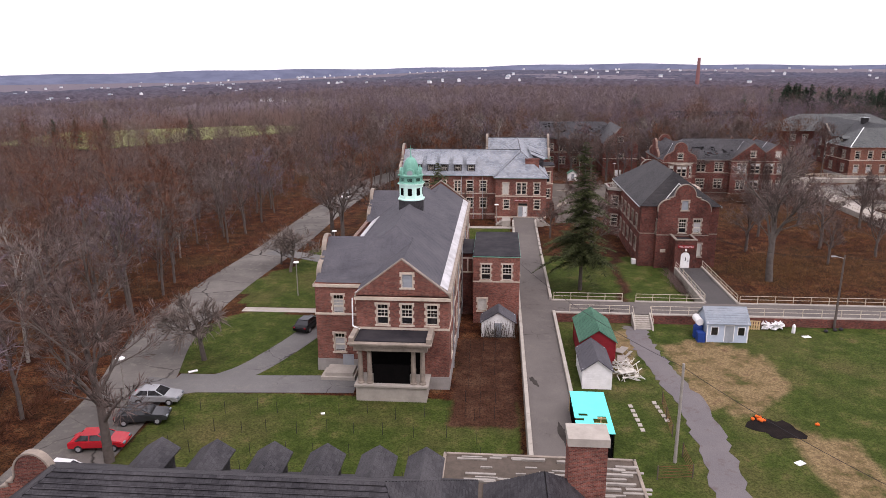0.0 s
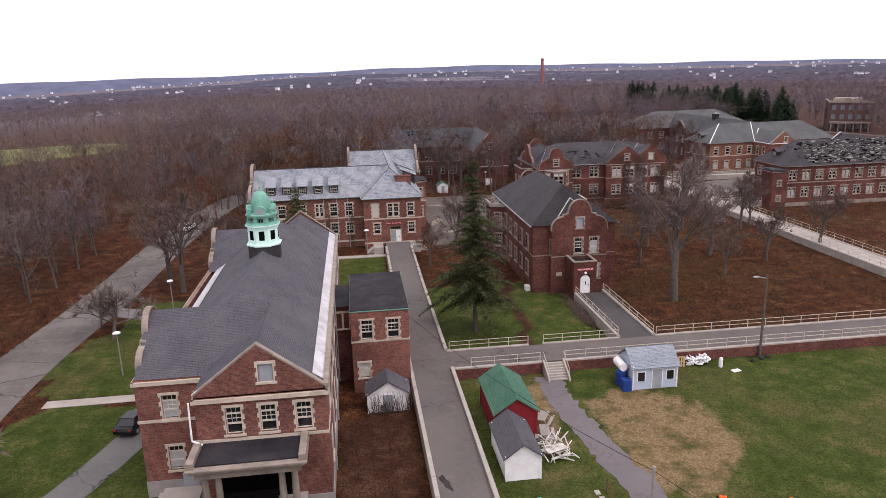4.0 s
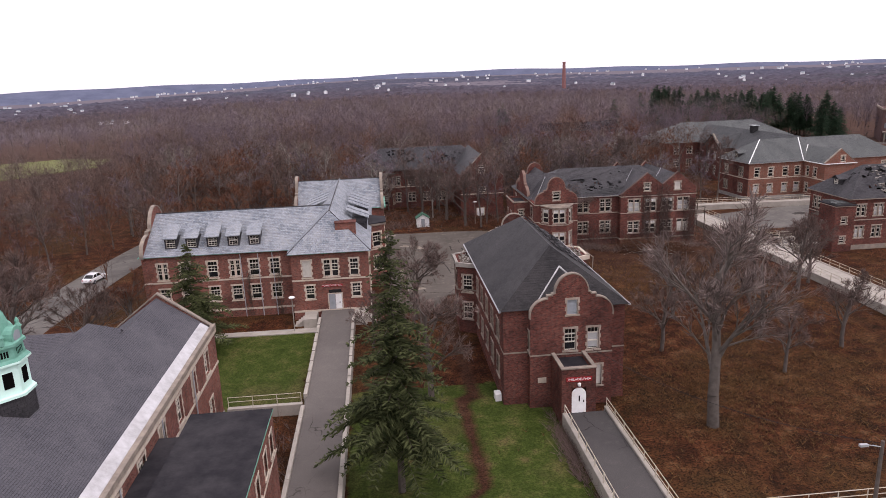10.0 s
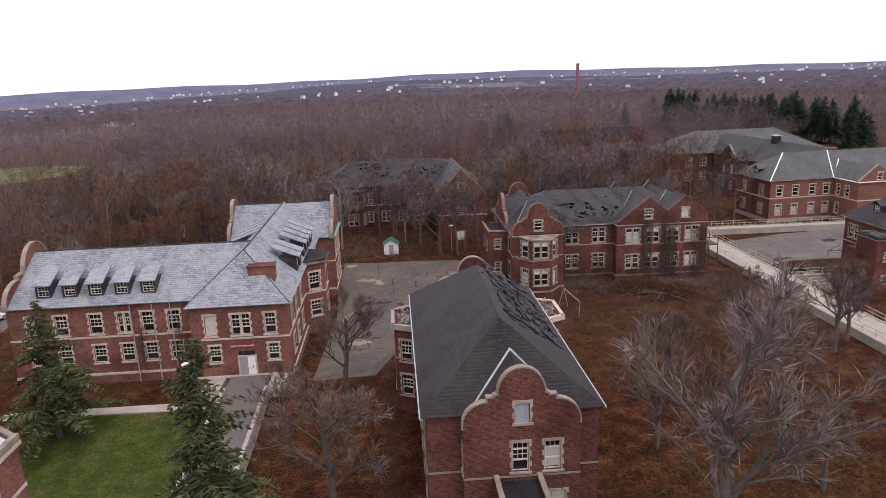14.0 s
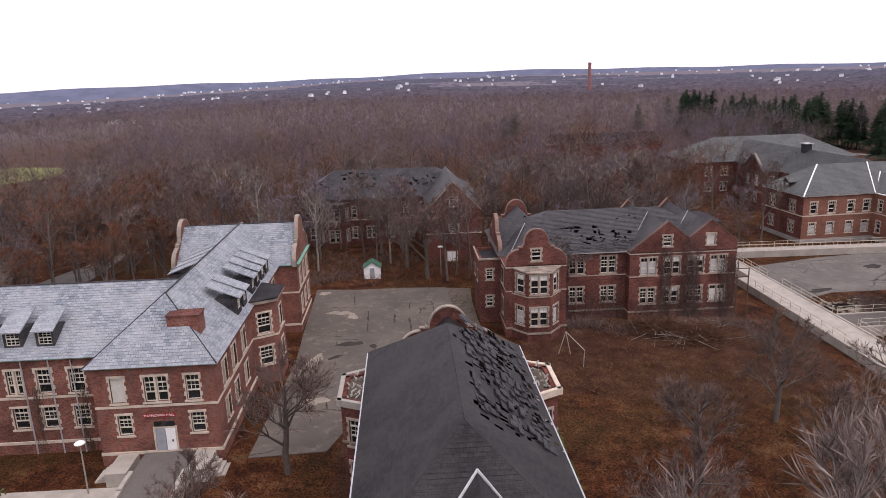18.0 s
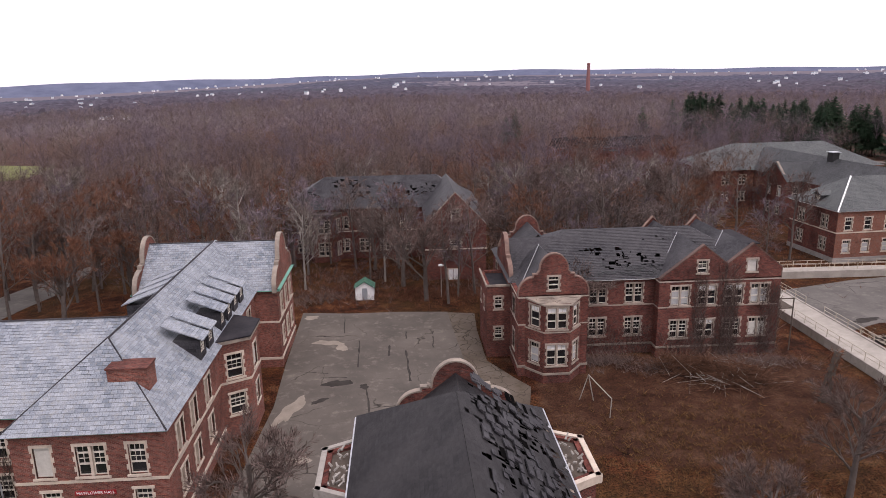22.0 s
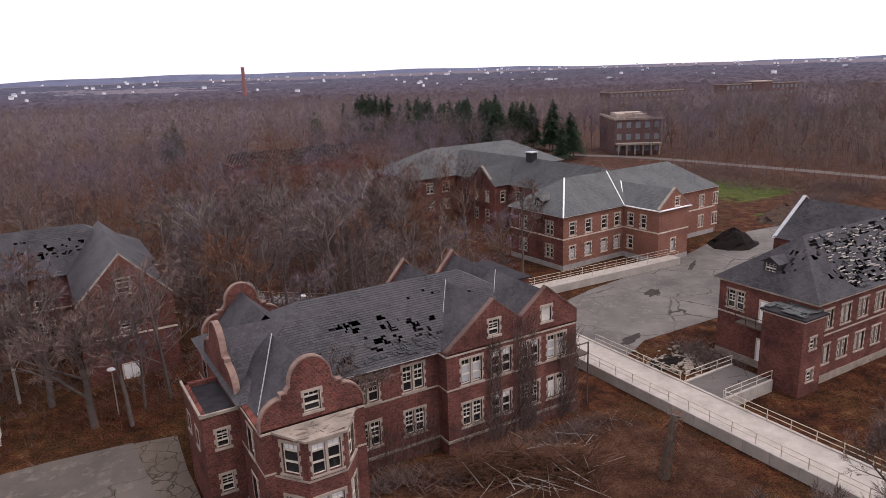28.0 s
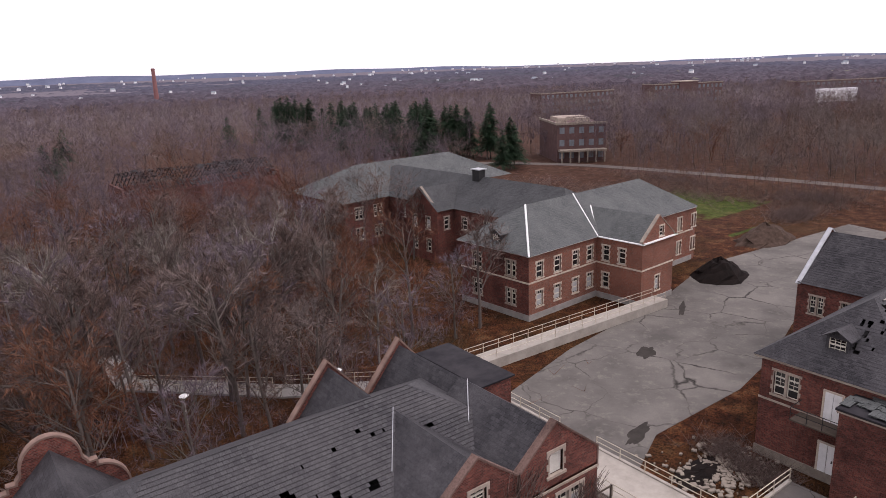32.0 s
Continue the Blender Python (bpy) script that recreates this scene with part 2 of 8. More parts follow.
twigs("twig_brown", (0.056, 0.039, 0.034), (0.24, 0.172, 0.15))
twigs("twig_grey", (0.064, 0.048, 0.043), (0.25, 0.195, 0.178))
twigs("twig_pale", (0.23, 0.19, 0.165), (0.11, 0.085, 0.075))
# Mauve-brown twigs; on far trees this colour also carries the haze.
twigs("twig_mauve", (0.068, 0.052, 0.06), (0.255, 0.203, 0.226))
twigs("leaf_rust", (0.07, 0.03, 0.019), (0.22, 0.105, 0.065))
twigs("needle", (0.014, 0.021, 0.007), (0.125, 0.14, 0.058))
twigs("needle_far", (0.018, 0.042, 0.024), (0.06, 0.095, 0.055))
# Wooded hills; the blue of far haze is put into this colour.
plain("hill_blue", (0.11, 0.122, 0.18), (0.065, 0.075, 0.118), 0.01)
plain("pumpkin_orange", (0.7, 0.14, 0.02), (0.55, 0.1, 0.02), 4.0, 0.6)
plain("rust", (0.16, 0.07, 0.035), (0.1, 0.05, 0.03), 3.0)
plain("soil_dark", (0.006, 0.0045, 0.004), (0.016, 0.011, 0.0095), 1.0, 0.95, 0.0, 0.8)
plain("pale_siding", (0.42, 0.48, 0.56), (0.36, 0.42, 0.5), 1.5, 0.6)
plain("car_black", (0.005, 0.005, 0.006), (0.007, 0.007, 0.008), 0.8, 0.2, 0.0, 0.0, 0.35)
plain("car_red", (0.45, 0.012, 0.02), (0.4, 0.01, 0.018), 0.8, 0.25, 0.0, 0.0, 0.6)
plain("car_white", (0.75, 0.75, 0.75), (0.68, 0.68, 0.68), 0.8, 0.25, 0.0, 0.0, 0.6)
plain("car_dark", (0.03, 0.032, 0.035), (0.024, 0.026, 0.028), 0.8, 0.25, 0.0, 0.0, 0.6)
plain("car_silver", (0.4, 0.41, 0.42), (0.34, 0.35, 0.36), 0.8, 0.25, 0.4, 0.0, 0.6)
twigs("grass_rust", (0.05, 0.022, 0.01), (0.2, 0.115, 0.05))

# ---- building kit ----
def thing(name, label="", category="", group="", kind="", m=None):
    ob = new(name)
    ob.empty_display_size = 0.5
    if m is not None:
        ob.matrix_world = m
    return tagged(ob, label, category, group, kind)


def mesh_of(name, bm, mat):
    me = bpy.data.meshes.new(name)
    bm.to_mesh(me)
    bm.free()
    for x in (mat if isinstance(mat, (list, tuple)) else [mat]):
        me.materials.append(MATS[x])
    return me


def part(name, bm, mat, parent, label="", m=None, kind=""):
    ob = new(name, bm if isinstance(bm, bpy.types.Mesh) else mesh_of(name, bm, mat))
    if parent is not None:
        ob.parent = parent
    if m is not None:
        ob.matrix_local = m
    return tagged(ob, label, kind=kind)


def uv_faces(bm, faces, h=None):
    """Lays faces out in metres: along the wall and up it."""
    uv = bm.loops.layers.uv.verify()
    for f in faces:
        f.normal_update()
        n = f.normal
        side = Vector((-n.y, n.x, 0))
        side = side.normalized() if side.length > 1e-3 else Vector((1, 0, 0))
        up = n.cross(side)
        for lp in f.loops:
            lp[uv].uv = (lp.vert.co.dot(side), lp.vert.co.dot(up))


def box(bm, x0, y0, z0, x1, y1, z1, bevel=0.0):
    vs = [bm.verts.new((x, y, z)) for z in (z0, z1) for x, y in ((x0, y0), (x1, y0), (x1, y1), (x0, y1))]
    fs = [bm.faces.new([vs[i] for i in q]) for q in ((3, 2, 1, 0), (4, 5, 6, 7), (0, 1, 5, 4), (1, 2, 6, 5), (2, 3, 7, 6), (3, 0, 4, 7))]
    uv_faces(bm, fs)
    if bevel:
        bmesh.ops.bevel(bm, geom=list({e for f in fs for e in f.edges}), offset=bevel, segments=1, affect="EDGES")
    return fs


def boxes(*rows):
    bm = bmesh.new()
    for r in rows:
        box(bm, *r)
    return bm


def poly(bm, pts):
    f = bm.faces.new([bm.verts.new(p) for p in pts])
    uv_faces(bm, [f])
    return f


def extrude(bm, pts, vec):
    """A closed body from a planar polygon and a way to push it."""
    v = Vector(vec)
    a = [bm.verts.new(p) for p in pts]
    b = [bm.verts.new(Vector(p) + v) for p in pts]
    fs = [bm.faces.new(a), bm.faces.new(b[::-1])]
    for i in range(len(a)):
        j = (i + 1) % len(a)
        fs.append(bm.faces.new((a[j], a[i], b[i], b[j])))
    bmesh.ops.recalc_face_normals(bm, faces=fs)
    uv_faces(bm, fs)
    return fs


def tube(bm, p, q, r0, r1=None, sides=6):
    p, q = Vector(p), Vector(q)
    r1 = r0 if r1 is None else r1
    w = (q - p).normalized()
    a = w.orthogonal().normalized()
    b = w.cross(a)
    ring = []
    for c, r in ((p, r0), (q, r1)):
        ring.append([bm.verts.new(c + r * (math.cos(2 * math.pi * i / sides) * a + math.sin(2 * math.pi * i / sides) * b)) for i in range(sides)])
    for i in range(sides):
        j = (i + 1) % sides
        bm.faces.new((ring[0][i], ring[0][j], ring[1][j], ring[1][i]))
    bm.faces.new(ring[0][::-1])
    bm.faces.new(ring[1])


def lathe(bm, rings, sides, centre=(0, 0), turn=0.0):
    """Rings of (radius, z) into a body."""
    rows = []
    for r, z in rings:
        rows.append([bm.verts.new((centre[0] + r * math.cos(turn + 2 * math.pi * i / sides), centre[1] + r * math.sin(turn + 2 * math.pi * i / sides), z)) for i in range(sides)])
    fs = []
    for a, b in zip(rows, rows[1:]):
        for i in range(sides):
            j = (i + 1) % sides
            fs.append(bm.faces.new((a[i], a[j], b[j], b[i])))
    fs.append(bm.faces.new(rows[0][::-1]))
    fs.append(bm.faces.new(rows[-1]))
    uv_faces(bm, fs)


# -- windows: (kind, width, height) built once and shared --
WINDOW_CACHE = {}


def lattice(bm, x0, x1, z0, z1, holes, y, depth=0.06):
    """A flat frame with rectangular holes, as one body."""
    xs = sorted({x0, x1, *(h[0] for h in holes), *(h[2] for h in holes)})
    zs = sorted({z0, z1, *(h[1] for h in holes), *(h[3] for h in holes)})
    vert = {}

    def v(i, j, k):
        if (i, j, k) not in vert:
            vert[i, j, k] = bm.verts.new((xs[i], y + depth * k, zs[j]))
        return vert[i, j, k]

    def solid(i, j):
        if not (0 <= i < len(xs) - 1 and 0 <= j < len(zs) - 1):
            return False
        cx, cz = (xs[i] + xs[i + 1]) / 2, (zs[j] + zs[j + 1]) / 2
        return not any(h[0] < cx < h[2] and h[1] < cz < h[3] for h in holes)

    for i in range(len(xs) - 1):
        for j in range(len(zs) - 1):
            if not solid(i, j):
                continue
            bm.faces.new((v(i, j, 0), v(i + 1, j, 0), v(i + 1, j + 1, 0), v(i, j + 1, 0)))
            for di, dj, p, q in ((-1, 0, (i, j + 1), (i, j)), (1, 0, (i + 1, j), (i + 1, j + 1)), (0, -1, (i, j), (i + 1, j)), (0, 1, (i + 1, j + 1), (i, j + 1))):
                if not solid(i + di, j + dj):
                    bm.faces.new((v(*q, 0), v(*p, 0), v(*p, 1), v(*q, 1)))


def sash_holes(x0, x1, z0, z1, nx, nz, w=0.026, frame_w=0.06):
    """The panes of one sash, between its bars."""
    a, b, c, d = x0 + frame_w, x1 - frame_w, z0 + frame_w, z1 - frame_w
    out = []
    for i in range(nx):
        for j in range(nz):
            out.append((a + (b - a) * i / nx + (w / 2 if i else 0), c + (d - c) * j / nz + (w / 2 if j else 0),
                        a + (b - a) * (i + 1) / nx - (w / 2 if i < nx - 1 else 0), c + (d - c) * (j + 1) / nz - (w / 2 if j < nz - 1 else 0)))
    return out


def window_parts(style, w, h, cut="limestone"):
    key = (style, round(w, 2), round(h, 2), cut)
    if key in WINDOW_CACHE:
        return WINDOW_CACHE[key]
    lights = 2 if style.startswith("double") else 1
    stone = [("sill", mesh_of("sill", boxes((-w / 2 - 0.22, -0.1, -0.16, w / 2 + 0.22, 0.1, 0.0)), cut)),
             ("lintel", mesh_of("lintel", boxes((-w / 2 - 0.2, -0.05, h, w / 2 + 0.2, 0.1, h + 0.2)), cut))]
    for s in (-1, 1):  # jambs with tooth blocks
        ring, z, i = [(s * w / 2, h), (s * w / 2, 0)], 0.0, 0
        while z < h - 0.1:
            top = min(h, z + 0.36)
            out = s * (w / 2 + (0.2 if i % 2 else 0.09))
            ring += [(out, z), (out, top)]
            z, i = top, i + 1
        bm = bmesh.new()
        extrude(bm, [(x, -0.04, zz) for x, zz in ring], (0, 0.14, 0))
        bmesh.ops.triangulate(bm, faces=[f for f in bm.faces if len(f.verts) > 4], ngon_method="EAR_CLIP")
        stone.append(("jamb", mesh_of("jamb", bm, cut)))
    if lights == 2:
        stone.append(("mullion", mesh_of("mullion", boxes((-0.09, -0.03, 0.0, 0.09, 0.2, h)), cut)))
    bm = bmesh.new()
    spans = [(-w / 2, w / 2)] if lights == 1 else [(-w / 2, -0.09), (0.09, w / 2)]
    tz = h * 0.74
    for x0, x1 in spans:
        n = 3 if x1 - x0 > 1.0 else 2
        holes = sash_holes(x0, x1, tz, h, n, 1) + sash_holes(x0, x1, tz * 0.5, tz, n if "bars" in style else 1, 2 if "bars" in style else 1) + sash_holes(x0, x1, 0.0, tz * 0.5, 1, 1)
        lattice(bm, x0, x1, 0.0, h, holes, 0.16)
    sash = mesh_of("window", bm, "frame_paint")
    bm = bmesh.new()
    box(bm, -w / 2, 0.235, 0.0, w / 2, 0.25, h)
    pane = mesh_of("pane", bm, "glass_dark")
    extra = None
    if "board" in style:
        extra = ("board_panel", mesh_of("board_panel", boxes((-w / 2 + 0.02, 0.13, 0.02, w / 2 - 0.02, 0.15, tz if "half" in style else h - 0.02)), "board"))
    elif "blind" in style:
        extra = ("blind", mesh_of("blind", boxes((-w / 2 + 0.06, 0.222, h * 0.06, w / 2 - 0.06, 0.23, tz - 0.06)), "blind"))
    elif "lit" in style:
        extra = ("panel", mesh_of("panel", boxes((-w / 2 + 0.06, 0.215, tz + 0.03, w / 2 - 0.06, 0.222, h - 0.05)), "white_paint"))
    elif "vent" in style:
        bm = bmesh.new()
        n = int(h / 0.13)
        for i in range(n):
            poly(bm, [(-w / 2 + 0.04, 0.08, i * h / n), (w / 2 - 0.04, 0.08, i * h / n), (w / 2 - 0.04, 0.16, (i + 0.9) * h / n), (-w / 2 + 0.04, 0.16, (i + 0.9) * h / n)])
        extra = ("louvre", mesh_of("louvre", bm, "grey_paint"))
    WINDOW_CACHE[key] = (stone, sash, pane, extra)
    return WINDOW_CACHE[key]


def place_window(parent, m, style, w, h, label="", cut="limestone"):
    stone, sash, pane, extra = window_parts(style, w, h, cut)
    ob = part("window", sash, None, parent, label, m)
    part("pane", pane, None, ob)
    for n, me in stone:
        part(n, me, None, ob)
    if extra:
        part(extra[0], extra[1], None, ob)
    return ob


def wall(parent, a, b, z0, z1, wins=(), mat="brick_red", depth=0.4, name="wall", top=None):
    """A wall from a to b (outside on the right hand), with openings that go through it. wins: (u, sill, width, height, style)."""
    a, b = Vector((*a, 0)), Vector((*b, 0))
    n = (b - a).length
    x = (b - a) / n
    m = Matrix(((x.x, -x.y, 0, a.x), (x.y, x.x, 0, a.y), (0, 0, 1, 0), (0, 0, 0, 1)))
    us = sorted({0.0, n, *(u - w / 2 for u, _, w, _, _ in wins), *(u + w / 2 for u, _, w, _, _ in wins)})
    vs = sorted({z0, z1, *(v for _, v, _, _, _ in wins), *(v + h for _, v, _, h, _ in wins)})
    bm = bmesh.new()
    uv = bm.loops.layers.uv.verify()

    def quad(p, face_uv):
        f = bm.faces.new([bm.verts.new(q) for q in p])
        for lp, c in zip(f.loops, face_uv):
            lp[uv].uv = c

    off = a.dot(x) * 0.37
    for u0, u1 in zip(us, us[1:]):
        for v0, v1 in zip(vs, vs[1:]):
            cu, cv = (u0 + u1) / 2, (v0 + v1) / 2
            if any(abs(cu - u) < w / 2 and v < cv < v + h for u, v, w, h, _ in wins):
                continue
            c = [(u0 + off, v0), (u1 + off, v0), (u1 + off, v1), (u0 + off, v1)]
            quad([(u0, 0, v0), (u1, 0, v0), (u1, 0, v1), (u0, 0, v1)], c)
            b0, b1 = max(u0, 0.01), min(u1, n - 0.01)
            quad([(b0, depth, v1), (b1, depth, v1), (b1, depth, v0), (b0, depth, v0)], c[::-1])
    for u, v, w, h, _ in wins:
        l, r, t = u - w / 2, u + w / 2, v + h
        for p in ([(l, 0, v), (l, 0, t), (l, depth, t), (l, depth, v)], [(r, 0, t), (r, 0, v), (r, depth, v), (r, depth, t)],
                  [(l, 0, t), (r, 0, t), (r, depth, t), (l, depth, t)], [(r, 0, v), (l, 0, v), (l, depth, v), (r, depth, v)]):
            quad(p, [(q[1] + off + q[0] * 0.0, q[2]) for q in p])
    for p in ([(0, 0, z1), (n, 0, z1), (n - 0.01, depth, z1), (0.01, depth, z1)],):
        quad(p, [(q[0] + q[1], q[2]) for q in p])
    ob = part(name, bm, mat, parent, "", m)
    for u, v, w, h, style in wins:
        if style == "gap":
            continue
        place_window(ob, Matrix.Translation((u, 0, v)), style, w, h, cut="limestone_worn" if mat == "brick_dark" else "limestone")
    return ob


def band(parent, pts, z, h, out, mat="limestone", name="stone_band", closed=False):
    """A moulding that runs along walls (outside on the right hand)."""
    pts = [Vector(p) for p in pts]
    if closed:
        pts = pts + [pts[0]]
    for p, q in zip(pts, pts[1:]):
        d = (q - p).normalized()
        o = Vector((d.y, -d.x)) * out
        p2, q2 = p - d * out * 0.98, q + d * out * 0.98
        bm = bmesh.new()
        extrude(bm, [(*(p2 + o), z), (*(q2 + o), z), (*(q2 - o * 0.3), z), (*(p2 - o * 0.3), z)], (0, 0, h))
        part(name, bm, mat, parent)


def clip(pts, axis, value, keep_above):
    out = []
    for p, q in zip(pts, pts[1:] + pts[:1]):
        pi, qi = (p[axis] >= value) == keep_above, (q[axis] >= value) == keep_above
        if pi:
            out.append(p)
        if pi != qi:
            k = (value - p[axis]) / (q[axis] - p[axis])
            out.append(tuple(p[i] + k * (q[i] - p[i]) for i in range(2)))
    return out


def roof_plane(bm, pts, course=0.3, lift=0.014, holes=()):
    """A roof slope in stepped courses. pts: its corners, in order, in one plane. holes: (across, up, half width, half height) torn open."""
    pts = [Vector(p) for p in pts]
    n = (pts[1] - pts[0]).cross(pts[2] - pts[1])
    for i in range(1, len(pts) - 1):
        if n.length < 1e-4:
            n = (pts[i] - pts[0]).cross(pts[i + 1] - pts[0])
    n.normalize()
    if n.z < 0:
        n = -n
    side = Vector((0, 0, 1)).cross(n)
    side = side.normalized() if side.length > 1e-4 else Vector((1, 0, 0))
    up = n.cross(side)
    o = pts[0]
    flat = [((p - o).dot(side), (p - o).dot(up)) for p in pts]
    lo, hi = min(p[1] for p in flat), max(p[1] for p in flat)
    uv = bm.loops.layers.uv.verify()
    v = lo
    rnd = random.Random(int(abs(o.x * 13 + o.y * 7) * 10))

    def put(ring, lifts):
        f = bm.faces.new([bm.verts.new(o + side * p[0] + up * p[1] + n * l) for p, l in zip(ring, lifts)])
        if f.normal.dot(n) < 0:
            f.normal_flip()
        f.normal_update()
        for lp in f.loops:
            d = lp.vert.co - o
            lp[uv].uv = (d.dot(side) + o.x * 0.3, d.dot(up))

    while v < hi - 1e-4:
        t = min(v + course, hi)
        ring = clip(clip(flat, 1, v, True), 1, t, False)
        if len(ring) >= 3:
            cells = [ring]
            if holes:
                xs0, xs1 = min(p[0] for p in ring), max(p[0] for p in ring)
                cuts = sorted(x for h in holes if abs(h[1] - (v + t) / 2) < h[3] for x in (h[0] - h[2] * rnd.uniform(0.5, 1.2), h[0] + h[2] * rnd.uniform(0.5, 1.2)))
                cells, x = [], xs0
                for c0, c1 in zip(cuts[::2], cuts[1::2]):
                    for lo_x, hi_x in ((x, c0),):
                        if hi_x > lo_x:
                            cells.append(clip(clip(ring, 0, lo_x, True), 0, hi_x, False))
                    x = max(x, c1)
                cells.append(clip(ring, 0, x, True))
            for r in cells:
                if len(r) >= 3:
                    put(r, [lift * (1 - (p[1] - v) / course) for p in r])
            low = [p for p in ring if abs(p[1] - v) < 1e-5]
            if len(low) >= 2:
                x0, x1 = min(p[0] for p in low), max(p[0] for p in low)
                f = bm.faces.new([bm.verts.new(o + side * x + up * v + n * l) for x, l in ((x0, 0), (x1, 0), (x1, lift), (x0, lift))])
        v = t


def torn(seed, n, across, up, big=1.0, spots=()):
    """Holes in a roof slope, in loose clusters."""
    g = random.Random(seed)
    out = []
    for i in range(n):
        cx, cy = g.choice(spots) if spots else (g.uniform(*across), g.uniform(*up))
        for j in range(g.randint(1, 4)):
            out.append((cx + g.gauss(0, 0.7), cy + g.gauss(0, 0.35), big * g.uniform(0.12, 0.5), g.uniform(0.1, 0.3)))
    return out


def roof(parent, planes, mat, course=0.3, name="roof_slope", holes=None, lift=0.014):
    for i, p in enumerate(planes):
        bm = bmesh.new()
        roof_plane(bm, p, course, lift, holes=(holes or {}).get(i, ()))
        part(name, bm, mat, parent)


def strip(parent, p, q, w, mat="lead", name="ridge_flashing", h=0.05):
    """A metal strip along a hip, ridge or valley."""
    p, q = Vector(p), Vector(q)
    d = (q - p).normalized()
    s = d.cross(Vector((0, 0, 1))).normalized() * w / 2
    u = s.cross(d).normalized()
    if u.z < 0:
        u = -u
    bm = bmesh.new()
    extrude(bm, [p - s - u * 0.06, p + s - u * 0.06, p + s * 0.4 + u * h, p - s * 0.4 + u * h], q - p)
    return part(name, bm, mat, parent)


def flemish(w, z0, z1):
    """The outline of a curved gable, from its left foot to its right: quarter curves, steps and a round head."""
    h = z1 - z0
    r = 0.2 * w
    left = [(-w / 2, z0), (-w / 2, z0 + 0.08 * h)]
    cx, cz = -0.29 * w, z0 + 0.08 * h
    for i in range(1, 8):
        a = math.pi / 2 * i / 7
        left.append((cx - 0.21 * w * math.cos(a), cz + 0.37 * h * math.sin(a)))
    zs = cz + 0.37 * h
    left += [(-0.29 * w, zs + 0.07 * h), (-0.23 * w, zs + 0.07 * h), (-0.23 * w, zs - 0.0 * h + 0.1 * h)]
    zc = z1 - r * 1.15
    left.append((-r, min(zc, zs + 0.16 * h)))
    for i in range(1, 7):
        a = math.pi / 2 * i / 7
        left.append((-r * math.cos(a), zc + r * 1.15 * math.sin(a)))
    return left + [(0, z1)] + [(-x, z) for x, z in left[::-1]]


def gable(parent, m, prof, mat="brick_red", thick=0.36, cope="limestone_dirty", wins=(), cope_w=0.075, base=None):
    """A gable wall that stands above a roof, with its coping. m: its foot in the building, x along it, -y outside."""
    bm = bmesh.new()
    outlines = [list(prof)]
    if wins:
        u, v, w, h, _ = wins[0]
        outlines = []
        for keep, s in ((False, -1), (True, 1)):
            ring = clip(list(prof), 0, u, keep)
            cut = [i for i, p in enumerate(ring) if abs(p[0] - u) < 1e-6]
            top = max(cut, key=lambda i: ring[i][1])
            low = min(cut, key=lambda i: ring[i][1])
            notch = [(u, v + h), (u + s * w / 2, v + h), (u + s * w / 2, v), (u, v)]
            if (top + 1) % len(ring) == low:
                outlines.append(ring[:top + 1] + notch + ring[top + 1:])
            else:
                outlines.append(ring[:low + 1] + notch[::-1] + ring[low + 1:])
            extrude(bm, [(u + s * w / 2, 0, v), (u + s * w / 2, 0, v + h), (u + s * w / 2 + s * 0.01, 0, v + h), (u + s * w / 2 + s * 0.01, 0, v)], (0, thick - 0.01, 0))
    for y in (0.0, thick):
        for ring in outlines:
            f = bm.faces.new([bm.verts.new((x, y, z)) for x, z in ring])
            f.normal_update()
            if (f.normal.y > 0) == (y == 0.0):
                f.normal_flip()
            uv_faces(bm, [f])
    bmesh.ops.triangulate(bm, faces=[f for f in bm.faces if len(f.verts) > 4], ngon_method="EAR_CLIP")
    wall_ob = part("gable_wall", bm, mat, parent, "", m)
    bm = bmesh.new()
    rows = []
    for i, (x, z) in enumerate(prof):
        d0 = Vector((x - prof[i - 1][0], z - prof[i - 1][1])) if i else Vector((prof[1][0] - x, prof[1][1] - z))
        d1 = Vector((prof[i + 1][0] - x, prof[i + 1][1] - z)) if i + 1 < len(prof) else d0
        n0, n1 = Vector((-d0.y, d0.x)).normalized(), Vector((-d1.y, d1.x)).normalized()
        nn = n0 + n1
        nn = nn / max(nn.length_squared / 2, 0.5) if nn.length > 1e-3 else n0
        rows.append([bm.verts.new((x + nn.x * o, y, z + nn.y * o)) for y, o in ((-0.05, -0.03), (-0.05, cope_w), (thick + 0.06, cope_w), (thick + 0.06, -0.03))])
    for a, b in zip(rows, rows[1:]):
        for i in range(4):
            bm.faces.new((a[i], a[(i + 1) % 4], b[(i + 1) % 4], b[i]))
    bm.faces.new(rows[0][::-1]), bm.faces.new(rows[-1])
    bmesh.ops.recalc_face_normals(bm, faces=bm.faces)
    part("coping", bm, cope, wall_ob)
    for u, v, w, h, style in wins:
        place_window(wall_ob, Matrix.Translation((u, 0, v)), style, w, h, cut="limestone_worn" if mat == "brick_dark" else "limestone")
    return wall_ob


def face_m(x, y, angle):
    """A wall's own frame at x, y: turned by angle, 0 faces south."""
    return Matrix.Translation((x, y, 0)) @ Matrix.Rotation(radians(angle), 4, "Z")


def row(us, v, w, h, style):
    return [(u, v, w, h, style if isinstance(style, str) else style[i % len(style)]) for i, u in enumerate(us)]


